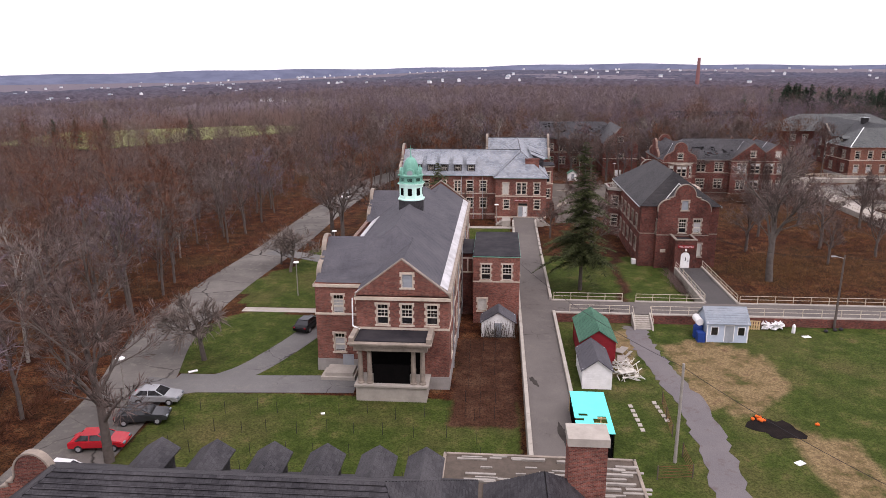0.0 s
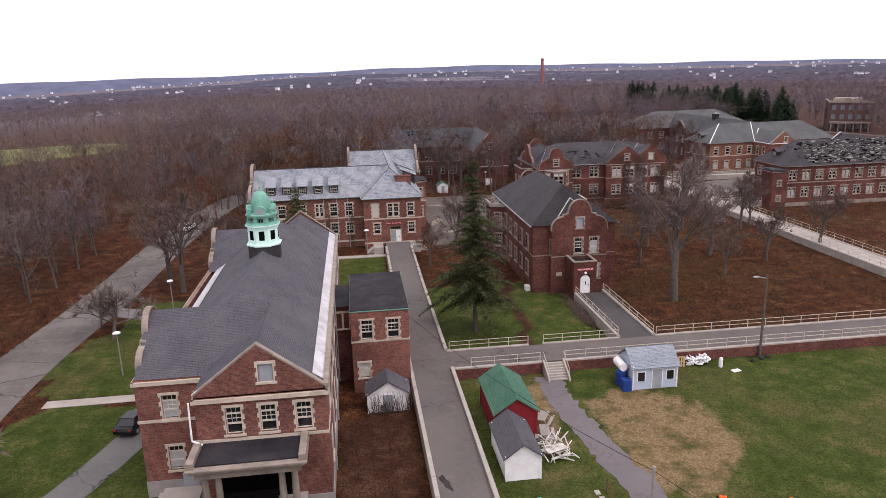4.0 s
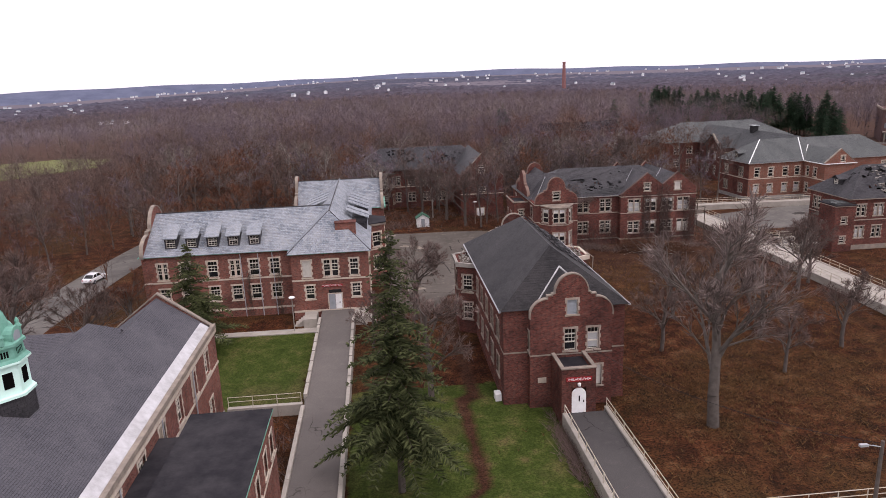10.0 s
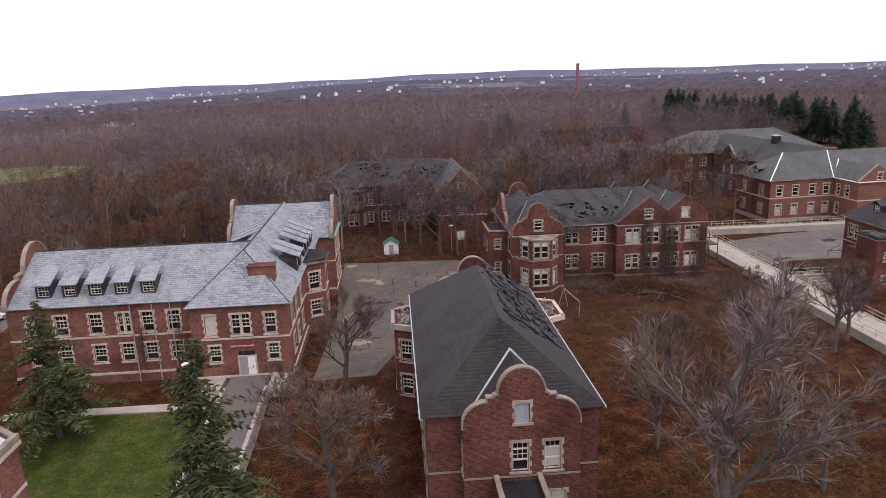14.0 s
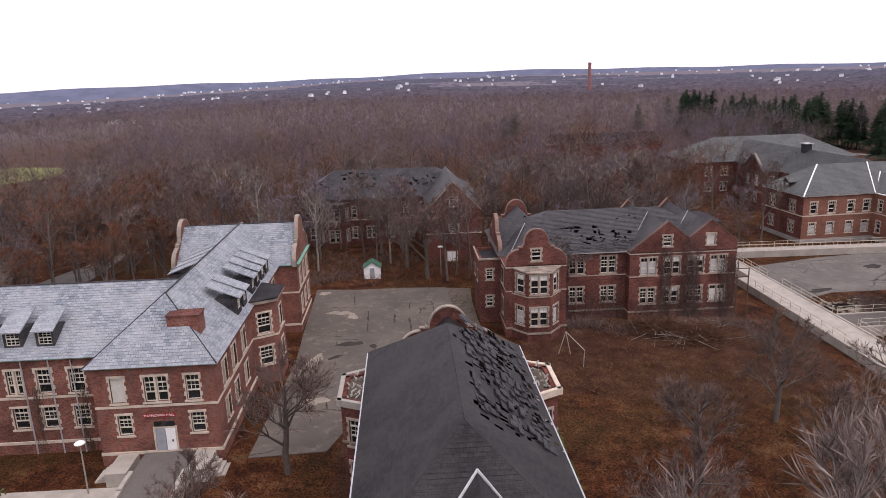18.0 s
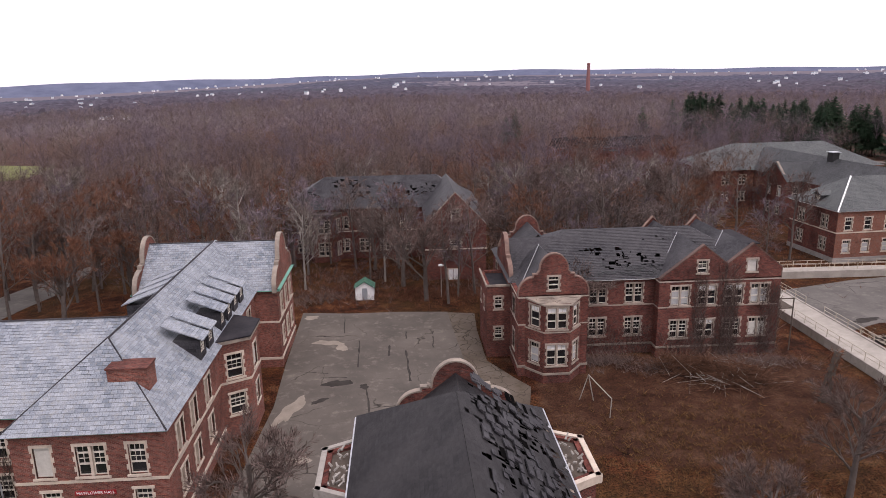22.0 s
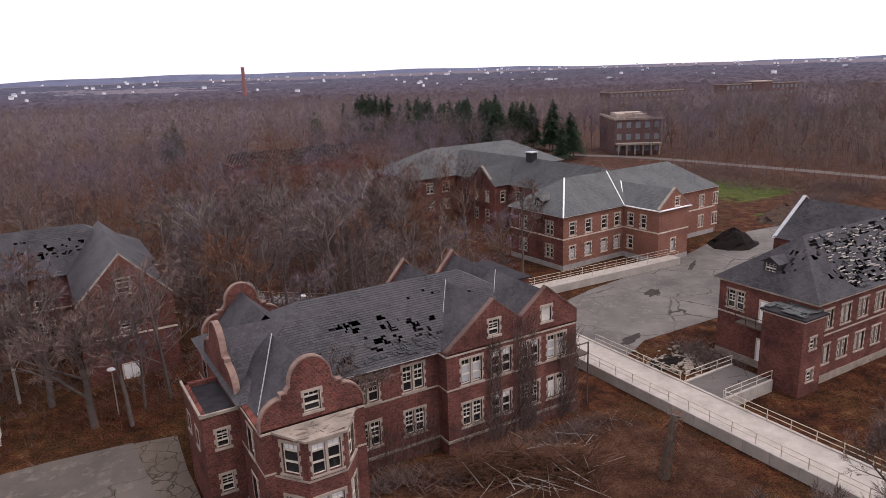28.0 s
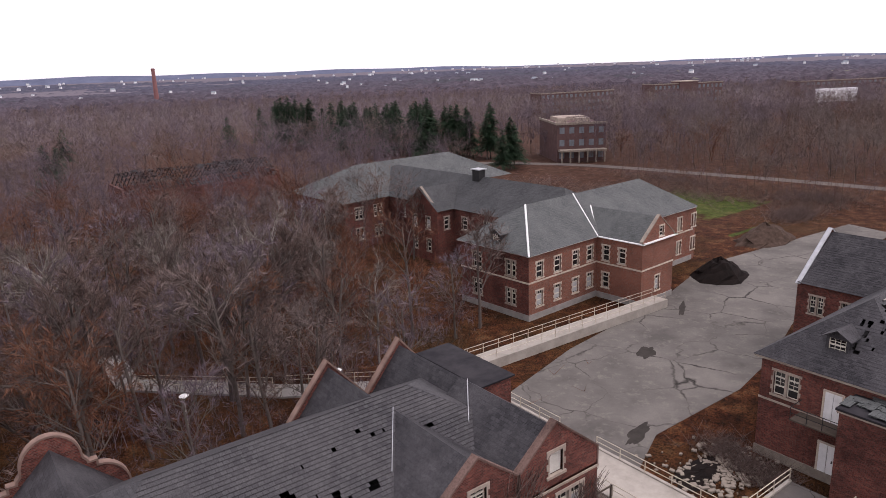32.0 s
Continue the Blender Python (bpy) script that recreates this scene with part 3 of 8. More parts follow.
def hip_roof(x0, y0, x1, y1, ze, zr, over=0.4):
    """Planes of a roof hipped at all ends."""
    x0, y0, x1, y1 = x0 - over, y0 - over, x1 + over, y1 + over
    if x1 - x0 > y1 - y0:
        r = (y1 - y0) / 2
        a, b = (x0 + r, (y0 + y1) / 2, zr), (x1 - r, (y0 + y1) / 2, zr)
        return [[(x0, y0, ze), (x1, y0, ze), b, a], [(x1, y0, ze), (x1, y1, ze), b], [(x1, y1, ze), (x0, y1, ze), a, b], [(x0, y1, ze), (x0, y0, ze), a]]
    r = (x1 - x0) / 2
    a, b = ((x0 + x1) / 2, y0 + r, zr), ((x0 + x1) / 2, y1 - r, zr)
    return [[(x0, y0, ze), (x1, y0, ze), a], [(x1, y0, ze), (x1, y1, ze), b, a], [(x1, y1, ze), (x0, y1, ze), b], [(x0, y1, ze), (x0, y0, ze), a, b]]


def gable_roof(x0, y0, x1, y1, ze, zr, along):
    if along == "y":
        c = (x0 + x1) / 2
        return [[(x0, y0, ze), (c, y0, zr), (c, y1, zr), (x0, y1, ze)], [(x1, y0, ze), (x1, y1, ze), (c, y1, zr), (c, y0, zr)]]
    c = (y0 + y1) / 2
    return [[(x0, y0, ze), (x1, y0, ze), (x1, c, zr), (x0, c, zr)], [(x0, y1, ze), (x0, c, zr), (x1, c, zr), (x1, y1, ze)]]


def dormer(parent, m, w=1.0, h=1.15, depth=2.6, mat="slate_pale", cheek="slate_dark", rise=0.55, shed=False):
    """A small roofed window that stands on a slope; m: the foot of its front, x along it, -y outside."""
    bm = boxes((-w / 2 - 0.18, 0, -0.6, -w / 2, depth, h), (w / 2, 0, -0.6, w / 2 + 0.18, depth, h), (-w / 2, 0.0, -0.6, w / 2, 0.1, 0.0), (-w / 2, 0, h - 0.12, w / 2, 0.2, h))
    ob = part("dormer", bm, cheek, parent, "", m)
    bm = bmesh.new()
    o = 0.28
    if shed:
        e = w / 2 + 0.36
        extrude(bm, [(-e, -0.35, h + 0.02), (e, -0.35, h + 0.02), (e, depth, h + 0.02 + rise), (-e, depth, h + 0.02 + rise)], (0, 0, 0.1))
    for s in () if shed else (-1, 1):
        extrude(bm, [(s * (w / 2 + 0.18 + o), -o, h - 0.1), (0, -o, h + rise), (0, depth, h + rise), (s * (w / 2 + 0.18 + o), depth, h - 0.1)], (0, 0, 0.07))
    part("dormer_roof", bm, mat, ob)
    bm = bmesh.new() if not shed else boxes((-w / 2 - 0.17, 0.3, h - 0.2, w / 2 + 0.17, depth, h + 0.01))
    extrude(bm, [(-w / 2 - 0.18, 0.02, h), (w / 2 + 0.18, 0.02, h), (0, 0.02, h + 0.015)] if shed else [(-w / 2 - 0.18, 0.02, h), (w / 2 + 0.18, 0.02, h), (0, 0.02, h + rise - 0.06)], (0, 0.08, 0))
    part("dormer_gable", bm, cheek, ob)
    bm = bmesh.new()
    lattice(bm, -w / 2, w / 2, 0, h - 0.1, sash_holes(-w / 2, w / 2, 0, h / 2, 3, 2) + sash_holes(-w / 2, w / 2, h / 2, h - 0.1, 3, 2), 0.08)
    part("sash", bm, "frame_paint", ob)
    part("pane", boxes((-w / 2, 0.14, 0, w / 2, 0.16, h)), "glass_dark", ob)
    return ob

# ---- ground ----
def inside(px, py, ring):
    """How many rings of the polygon cover each point (0 or 1)."""
    hit = np.zeros(px.shape, bool)
    for (x0, y0), (x1, y1) in zip(ring, ring[1:] + ring[:1]):
        if y0 != y1:
            hit ^= ((py > min(y0, y1)) & (py <= max(y0, y1))) & (px < x0 + (py - y0) * (x1 - x0) / (y1 - y0))
    return hit.astype(float)


def rect(x0, y0, x1, y1):
    return [(x0, y0), (x1, y0), (x1, y1), (x0, y1)]


LAWNS = [rect(-29, 43, 3.2, 59), rect(8.2, 10, 140, 80.3), rect(8.2, 85.6, 26.8, 111), rect(-14, 108.5, 3.4, 126.5), rect(-24, 60, -16, 79),
         [(-32, 63), (-27, 62.5), (-23, 68), (-21.3, 75), (-21, 81), (-31, 81.5), (-36, 74), (-35.5, 67)], [(-31, 83), (-22, 83), (-22.5, 93), (-26, 102), (-32, 100.5), (-35, 92), (-33, 85)],
         [(33.5, 130), (37, 118), (38.5, 128), (37, 143), (34, 146)], [(150, 200), (158, 199), (168, 205), (176, 222), (168, 229), (154, 216)], rect(-30, 100, -17, 112)]
DEAD = [[(19.5, 60), (24, 58), (29, 63), (30, 71), (25, 76), (20, 74)], [(25.5, 57), (30, 54), (33, 40), (26, 40)], [(13, 66), (16, 66), (16.5, 78), (13.5, 79)]]
DIRT = [[(38, 142), (46, 137), (58, 136), (68, 139), (71.5, 150), (66.5, 157), (46, 158.5), (38, 153)], [(37, 154), (44, 158), (36, 160)], rect(-2.6, 54, 2.6, 74.5), [(17, 85), (18.2, 85), (20.4, 112), (20.4, 135), (19.2, 135), (19, 112)]]


def ground_sheet():
    xs = np.concatenate([[-4200, -2800, -1800, -1200, -800, -500, -320, -200, -130, -90], np.arange(-60, 150.1, 1.25), [170, 190, 210, 240, 280, 330, 400, 520, 700, 1000, 1500, 2200, 3200, 4200]])
    ys = np.concatenate([[-900, -500, -300, -150, -60, -20], np.arange(0, 215.1, 1.25), [225, 240, 260, 290, 330, 400, 500, 650, 850, 1200, 1700, 2400, 3300, 4600]])
    px, py = np.meshgrid(xs, ys)
    z = np.full(px.shape, G)
    far = np.clip((np.hypot(px - 20, py - 90) - 260) / 500, 0, 1)
    z -= 9 * far + 60 * np.clip((-px - 150) / 1500, 0, 1)
    z += np.vectorize(rise)(px, py)
    nx, ny = len(xs), len(ys)
    co = np.stack([px, py, z], -1).reshape(-1, 3)
    i = np.arange(nx * ny).reshape(ny, nx)
    faces = np.stack([i[:-1, :-1], i[:-1, 1:], i[1:, 1:], i[1:, :-1]], -1).reshape(-1, 4)
    me = bpy.data.meshes.new("ground")
    me.from_pydata(co.tolist(), [], faces.tolist())
    for name, rings in (("lawn", LAWNS), ("dead", DEAD), ("dirt", DIRT), ("wooded", []), ("distant", [])):
        f = np.zeros(px.shape)
        for ring in rings:
            f = np.maximum(f, inside(px, py, ring))
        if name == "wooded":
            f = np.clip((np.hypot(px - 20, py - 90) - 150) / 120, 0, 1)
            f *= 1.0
        # Range mask for the haze tint of the far floor.
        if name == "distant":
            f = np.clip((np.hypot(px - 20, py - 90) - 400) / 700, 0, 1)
        a = me.attributes.new(name, "FLOAT", "POINT")
        a.data.foreach_set("value", f.reshape(-1).astype(np.float32))
    me.materials.append(MATS["ground_mix"])
    return tagged(new("ground", me), "lawns, dead grass and rusty leaf litter over flat open ground", "ground", kind="structure")


k = Nodes("ground_mix", 0.98, 0.0, 0.1)
w = k.world()
big, mid, fine = k.noise(w, 0.07, 6.0, 0.65), k.noise(w, 0.5, 6.0, 0.7), k.noise(w, 6.0, 5.0, 0.75)
litter = k.ramp(mid, [(0.28, (0.008, 0.0035, 0.002)), (0.44, (0.05, 0.016, 0.007)), (0.58, (0.108, 0.038, 0.015)), (0.76, (0.17, 0.086, 0.038))])
litter = k.mix(k.ramp(big, [(0.45, (0, 0, 0)), (0.7, (0.7, 0.7, 0.7))]), litter, (0.075, 0.046, 0.016))
litter = k.mix(k.ramp(fine, [(0.4, (0.92, 0.92, 0.92)), (0.56, (0, 0, 0))]), litter, (0.006, 0.0035, 0.0025))
green = k.ramp(mid, [(0.28, (0.022, 0.037, 0.006)), (0.5, (0.052, 0.074, 0.014)), (0.72, (0.115, 0.112, 0.034))])
green = k.mix(k.ramp(big, [(0.5, (0, 0, 0)), (0.68, (0.75, 0.75, 0.75))]), green, (0.12, 0.095, 0.04))
green = k.mix(k.ramp(fine, [(0.4, (0.7, 0.7, 0.7)), (0.58, (0, 0, 0))]), green, (0.014, 0.021, 0.004))
tan = k.ramp(mid, [(0.33, (0.07, 0.075, 0.022)), (0.46, (0.16, 0.115, 0.055)), (0.55, (0.24, 0.175, 0.09)), (0.72, (0.13, 0.08, 0.045))])
soil = k.ramp(mid, [(0.3, (0.03, 0.012, 0.007)), (0.5, (0.062, 0.027, 0.015)), (0.7, (0.11, 0.058, 0.034))])
wob = k.math("MULTIPLY", k.math("SUBTRACT", mid, 0.5), 1.5)


def zone(name, soft=0.12):
    e = k.math("ADD", k.attr(name), wob)
    return k.ramp(e, [(0.5 - soft, (0, 0, 0)), (0.5 + soft, (1, 1, 1))])


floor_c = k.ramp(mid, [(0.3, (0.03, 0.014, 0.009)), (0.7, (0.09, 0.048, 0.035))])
# Distance haze mixed into the floor colour as pale mauve.
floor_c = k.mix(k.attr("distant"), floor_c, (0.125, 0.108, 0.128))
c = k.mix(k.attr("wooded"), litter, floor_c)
c = k.mix(zone("lawn"), c, green)
tan = k.mix(k.ramp(fine, [(0.4, (0.6, 0.6, 0.6)), (0.58, (0, 0, 0))]), tan, (0.05, 0.035, 0.018))
c = k.mix(zone("dead", 0.4), c, tan)
soil = k.mix(k.ramp(fine, [(0.4, (0.75, 0.75, 0.75)), (0.58, (0, 0, 0))]), soil, (0.012, 0.006, 0.004))
c = k.mix(zone("dirt", 0.3), c, soil)
k.colour(c)
k.bump(fine, 0.9, 0.08)
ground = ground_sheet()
plain("field_green", (0.15, 0.155, 0.055), (0.1, 0.115, 0.04), 0.15)


def paving(name, c1, c2, crack, slab=3.5, width=0.02, patch=(0.2, 0.19, 0.17)):
    k = Nodes(name, 0.92, 0.0, 0.15)
    w = k.world()
    v = k.n("ShaderNodeTexVoronoi")
    v.feature = "DISTANCE_TO_EDGE"
    v.inputs["Scale"].default_value = 1 / slab
    bent = k.n("ShaderNodeVectorMath", op="ADD")
    nz = k.n("ShaderNodeTexNoise")
    nz.inputs["Scale"].default_value = 0.7
    k.link(w, nz.inputs["Vector"])
    k.link(w, bent.inputs[0])
    k.link(nz.outputs["Color"], bent.inputs[1])
    k.link(bent.outputs[0], v.inputs["Vector"])
    big, mid, fine = k.noise(w, 0.12, 6.0, 0.65), k.noise(w, 1.0, 6.0, 0.7), k.noise(w, 14.0, 3.0)
    c = k.mix(k.ramp(big, [(0.35, (0, 0, 0)), (0.65, (1, 1, 1))]), c1, c2)
    c = k.mix(k.ramp(mid, [(0.54, (0, 0, 0)), (0.68, (0.6, 0.6, 0.6))]), c, patch)
    c = k.mix(k.ramp(fine, [(0.4, (0.35, 0.35, 0.35)), (0.6, (0, 0, 0))]), c, tuple(x * 0.6 for x in c1))
    e = k.math("ADD", v.outputs["Distance"], k.math("MULTIPLY", k.math("SUBTRACT", big, 0.38), 0.12))
    c = k.mix(k.ramp(e, [(0.0, (1, 1, 1)), (width, (0, 0, 0))]), c, crack)
    k.colour(c)
    k.bump(fine, 0.3, 0.02)


paving("asphalt", (0.125, 0.122, 0.12), (0.17, 0.165, 0.16), (0.03, 0.028, 0.025), 4.5, 0.02)
paving("asphalt_old", (0.17, 0.156, 0.142), (0.082, 0.076, 0.07), (0.022, 0.02, 0.017), 6.5, 0.028, (0.2, 0.185, 0.16))
paving("walk_asphalt", (0.105, 0.094, 0.088), (0.15, 0.134, 0.122), (0.022, 0.019, 0.016), 2.6, 0.018, (0.17, 0.15, 0.13))
paving("court_asphalt", (0.135, 0.117, 0.1), (0.075, 0.066, 0.057), (0.018, 0.015, 0.012), 6.0, 0.02, (0.21, 0.18, 0.15))
paving("slab_broken", (0.15, 0.125, 0.1), (0.07, 0.052, 0.038), (0.02, 0.014, 0.009), 1.5, 0.05, (0.055, 0.04, 0.02))
paving("walk_dark", (0.062, 0.058, 0.057), (0.085, 0.079, 0.076), (0.018, 0.016, 0.014), 3.5, 0.012, (0.1, 0.092, 0.086))
paving("lane_grey", (0.11, 0.095, 0.088), (0.14, 0.118, 0.105), (0.08, 0.062, 0.05), 1.5, 0.004, (0.12, 0.09, 0.07))
paving("gravel", (0.125, 0.115, 0.12), (0.165, 0.15, 0.15), (0.1, 0.085, 0.08), 1.5, 0.004, (0.1, 0.07, 0.055))


def slab(name, ring, z, mat, label, category, depth=0.3, kind="structure"):
    bm = bmesh.new()
    extrude(bm, [(x, y, z) for x, y in ring], (0, 0, -depth))
    bmesh.ops.triangulate(bm, faces=[f for f in bm.faces if len(f.verts) > 4])
    return tagged(part(name, bm, mat, None), label, category, kind=kind)


def ribbon(pts, w):
    """A strip of the given width along a line, as a ring."""
    l, r = [], []
    pts = [Vector(p) for p in pts]
    for i, p in enumerate(pts):
        d = (pts[min(i + 1, len(pts) - 1)] - pts[max(i - 1, 0)]).normalized()
        s = Vector((d.y, -d.x)) * w / 2
        l.append(tuple(p - s)), r.append(tuple(p + s))
    return r + l[::-1]


def smooth(pts, n=6):
    """A rounder line through the points."""
    p = [Vector(pts[0])] + [Vector(q) for q in pts] + [Vector(pts[-1])]
    out = []
    for a, b, c, d in zip(p, p[1:], p[2:], p[3:]):
        for i in range(n):
            t = i / n
            out.append(0.5 * (2 * b + (c - a) * t + (2 * a - 5 * b + 4 * c - d) * t * t + (3 * b - a - 3 * c + d) * t ** 3))
    return [tuple(q) for q in out] + [tuple(pts[-1])]


def ragged(ring, amp, seed):
    """A worn edge."""
    g = random.Random(seed)
    return [(x + g.uniform(-amp, amp), y + g.uniform(-amp, amp)) for x, y in ring]


road = slab("road", ribbon(smooth([(-33, 20), (-33, 42), (-34, 58), (-37.3, 72), (-38, 90), (-36.2, 115), (-35.6, 140), (-34, 165), (-30, 190), (-20, 212), (-4, 226)]), 7.4), G + 0.03, "asphalt_old", "cracked grey asphalt road along the woods", "road")
slab("driveway", ribbon(smooth([(-34, 60.5), (-29, 60.3), (-25, 63.5), (-22.6, 69), (-20.6, 76), (-19.6, 82), (-20.5, 92), (-23.5, 103), (-31, 108), (-37, 110)]), 3.2), G + 0.034, "asphalt", "curving asphalt driveway round a lawn", "driveway")
slab("forecourt", [(-31, 58.9), (-12.6, 60.0), (-12.6, 63.8), (-22, 63.2), (-31, 63)], G + 0.038, "asphalt", "asphalt forecourt beside a brick house", "driveway")
slab("footpath", ribbon([(-31.5, 82.2), (-17.5, 82.3)], 1.5), G + 0.042, "concrete", "pale concrete footpath across a lawn", "path")
slab("courtyard", ragged([(12, 131), (18.5, 131), (20.5, 137), (22, 137), (22, 133), (30.5, 133), (33, 140), (32.4, 152), (31.6, 160), (31.2, 168), (31.2, 174.6), (25, 175.2), (18, 175.6), (12.2, 176.2), (12.8, 160), (13.2, 150)], 0.25, 41), G + 0.95, "court_asphalt", "cracked asphalt courtyard between brick buildings", "courtyard")
slab("broken_pavement", ragged([(33.0, 140), (36.5, 146), (37.6, 152), (36.4, 154.2), (34.2, 159), (34.2, 168), (34.6, 174), (30.6, 174.6), (30.6, 168), (31.0, 160), (31.8, 152), (32.2, 140.5)], 0.2, 42), G + 0.93, "slab_broken", "broken mossy concrete paving beside a derelict hall", "pavement")
slab("parking_lot", [(77.6, 164.5), (84, 167.3), (97, 167.3), (106, 169), (135, 178), (170, 182), (172, 190), (131, 193), (112, 187.5), (92, 184.6), (77.7, 180.6)], G + 0.034, "asphalt_old", "cracked grey asphalt parking lot", "parking lot")
slab("gravel_path", ragged(ribbon(smooth([(17.4, 79.5), (17.2, 75), (17.8, 68), (19, 58), (18, 45), (15, 30)], 14), 2.6), 0.28, 3), G + 0.03, "gravel", "worn grey gravel track across a field", "path")
slab("lane", ribbon(smooth([(170, 318), (193, 285), (201, 262), (204, 246), (208.5, 224), (211.5, 203), (213, 180), (210, 150)]), 4.5), G + 0.034, "lane_grey", "grey lane along the woods", "road")
slab("garden_path", ribbon([(-17, 127.4), (3.6, 127.2)], 1.5), G + 0.76, "concrete", "pale concrete footpath beside a lawn", "path")
slab("far_field", [(-200, 262), (-150, 248), (-94, 318), (-98, 345), (-120, 352), (-200, 312)], G + 0.3, "field_green", "pale green mown field beyond the woods", "field")


def blob(cx, cy, rx, ry, turn=0.0, seed=0, n=30):
    """A ragged outline."""
    g = random.Random(seed)
    out = []
    for i in range(n):
        a = 2 * math.pi * i / n
        k = 1 + 0.22 * math.sin(2 * a + seed) + 0.14 * math.sin(5 * a + 2 * seed) + g.uniform(-0.1, 0.1)
        x, y = rx * k * math.cos(a), ry * k * math.sin(a)
        out.append((cx + x * math.cos(turn) - y * math.sin(turn), cy + x * math.sin(turn) + y * math.cos(turn)))
    return out


slab("burnt_patch", blob(24.9, 56.1, 1.8, 2.0, 0.2, 9), G + 0.02, "soil_dark", "burnt black patch on the field", "patch", 0.06)
PALE, DARK = ("patch_pale", "pale worn patch on asphalt"), ("patch_dark", "dark damp patch on asphalt")
for x, y, n, w, a in ((20.4, 158.5, 7.5, 0.16, 0.03), (23.6, 161, 3.2, 0.2, -0.02), (25.9, 154.5, 8.0, 0.2, 0.05), (25.6, 166, 2.2, 0.18, 0.0), (18.2, 168.5, 5.5, 0.1, 0.06), (28.6, 163, 5.0, 0.1, -0.04), (22.1, 147.5, 6.0, 0.14, 0.1), (17.4, 157.2, 3.0, 0.12, 1.35), (19.4, 156.0, 2.6, 0.12, 1.5)):
    ring = [(x + u * w * math.cos(a) - v * math.sin(a), y + u * w * math.sin(a) + v * math.cos(a)) for u, v in [(-0.5, n * k / 8) for k in range(9)] + [(0.5, n * k / 8) for k in range(8, -1, -1)]]
    slab("tar_seam", ragged(ring, 0.07, int(x * 10)), G + 0.954, "patch_dark", "dark tarred seam in asphalt", "seam", 0.03)
for i, (cx, cy, rx, ry, a, z, (mat, lab)) in enumerate(((16.6, 165.6, 1.5, 0.8, -0.3, G + 0.955, PALE), (18.3, 164.0, 0.5, 1.2, 0.2, G + 0.955, PALE), (18.6, 154.7, 1.4, 0.7, 0.3, G + 0.956, DARK), (21.3, 153.7, 0.5, 0.5, 0.0, G + 0.956, DARK), (13.6, 174.3, 1.0, 0.6, 0.1, G + 0.955, PALE), (14.7, 149.4, 0.8, 2.6, -0.25, G + 0.955, PALE), (17.2, 151.0, 0.8, 0.4, 0.5, G + 0.956, DARK), (16.2, 140.5, 1.2, 0.8, 0.2, G + 0.955, PALE),
        (6.6, 51.5, 0.35, 2.2, 0.1, 1.504, DARK), (4.6, 61.5, 0.3, 0.9, 0.2, 1.504, DARK),
        (97.5, 178.5, 1.9, 0.8, 0.4, G + 0.038, DARK), (83, 168.4, 2.2, 0.6, 0.2, G + 0.038, DARK), (112, 184, 2.4, 0.4, 0.5, G + 0.038, DARK))):
    slab("worn_patch", blob(cx, cy, rx, ry, a, i + 1), z, mat, lab, "patch", 0.03)

# ---- buildings ----
def administration():
    b = thing("administration_building", "red brick administration building with grey shingle roof and green cupola", "building")
    E, S = 9.85, "brick_red"
    w1, w2 = 2.6, 6.95
    # south gable front, then the walls counter-clockwise
    three = row((2.5, 4.8, 7.2), w2, 1.05, 2.0, "single_bars")
    wall(b, (-12.3, 61.4), (-3.5, 61.4), G, E, three, S)
    side = row([3.5 + 4.2 * i for i in range(10)], w2, 1.3, 2.0, ("double", "single_bars")) + row([3.5 + 4.2 * i for i in range(10)], w1, 1.3, 2.0, ("double", "single_bars"))
    wall(b, (-3.5, 61.4), (-3.5, 106.3), G, E, side, S)
    wall(b, (-3.5, 106.3), (-12.3, 106.3), G, E, row((1.9, 4.4, 6.9), w2, 1.05, 2.0, "single_bars"), S)
    wall(b, (-12.3, 106.3), (-12.3, 102.8), G, E, (), S)
    wall(b, (-12.3, 102.8), (-17.2, 102.8), G, E, (), S)
    wall(b, (-17.2, 102.8), (-17.2, 65.0), G, E, row([3 + 4.5 * i for i in range(8)], w2, 1.2, 2.0, "double"), S)
    wall(b, (-17.2, 65.0), (-12.3, 65.0), G, E, row((2.3, 4.75), w2 - 0.35, 1.05, 1.95, ("single_bars_blind", "single_bars")) + row((2.3, 4.75), w1 - 0.1, 1.05, 1.95, ("single_blind", "single_bars")), S)
    wall(b, (-12.3, 65.0), (-12.3, 61.4), G, E, row((1.8,), w2, 1.05, 2.0, "single_bars"), S)
    ring = [(-12.3, 61.4), (-3.5, 61.4), (-3.5, 106.3), (-12.3, 106.3), (-12.3, 102.8), (-17.2, 102.8), (-17.2, 65), (-12.3, 65)]
    band(b, ring, G, 1.3, 0.06, "concrete_base", "plinth", True)
    band(b, ring, 6.45, 0.22, 0.06, closed=True)
    band(b, ring, E - 0.45, 0.3, 0.16, closed=True, name="cornice")
    planes = hip_roof(-16.2, 65.0, -3.5, 102.8, E, 14.3, 0.05)
    planes += gable_roof(-12.45, 61.7, -3.45, 74, E, 13.0, "y") + gable_roof(-12.45, 94, -3.45, 106.1, E, 13.0, "y")
    planes += gable_roof(-17.1, 65.0, -8, 75.5, E, 13.3, "x") + gable_roof(-17.1, 92.3, -8, 102.8, E, 13.3, "x")
    roof(b, planes, "shingle_grey", 0.42, lift=0.005)
    tri = [(-4.4, E - 0.1), (-4.4, E + 0.15), (0, 13.35), (4.4, E + 0.15), (4.4, E - 0.1)]
    gable(b, face_m(-7.9, 61.4, 0), tri, S, wins=[(0.5, 10.65, 1.0, 1.3, "single_vent")])
    gable(b, face_m(-7.9, 106.3, 180), tri, S)
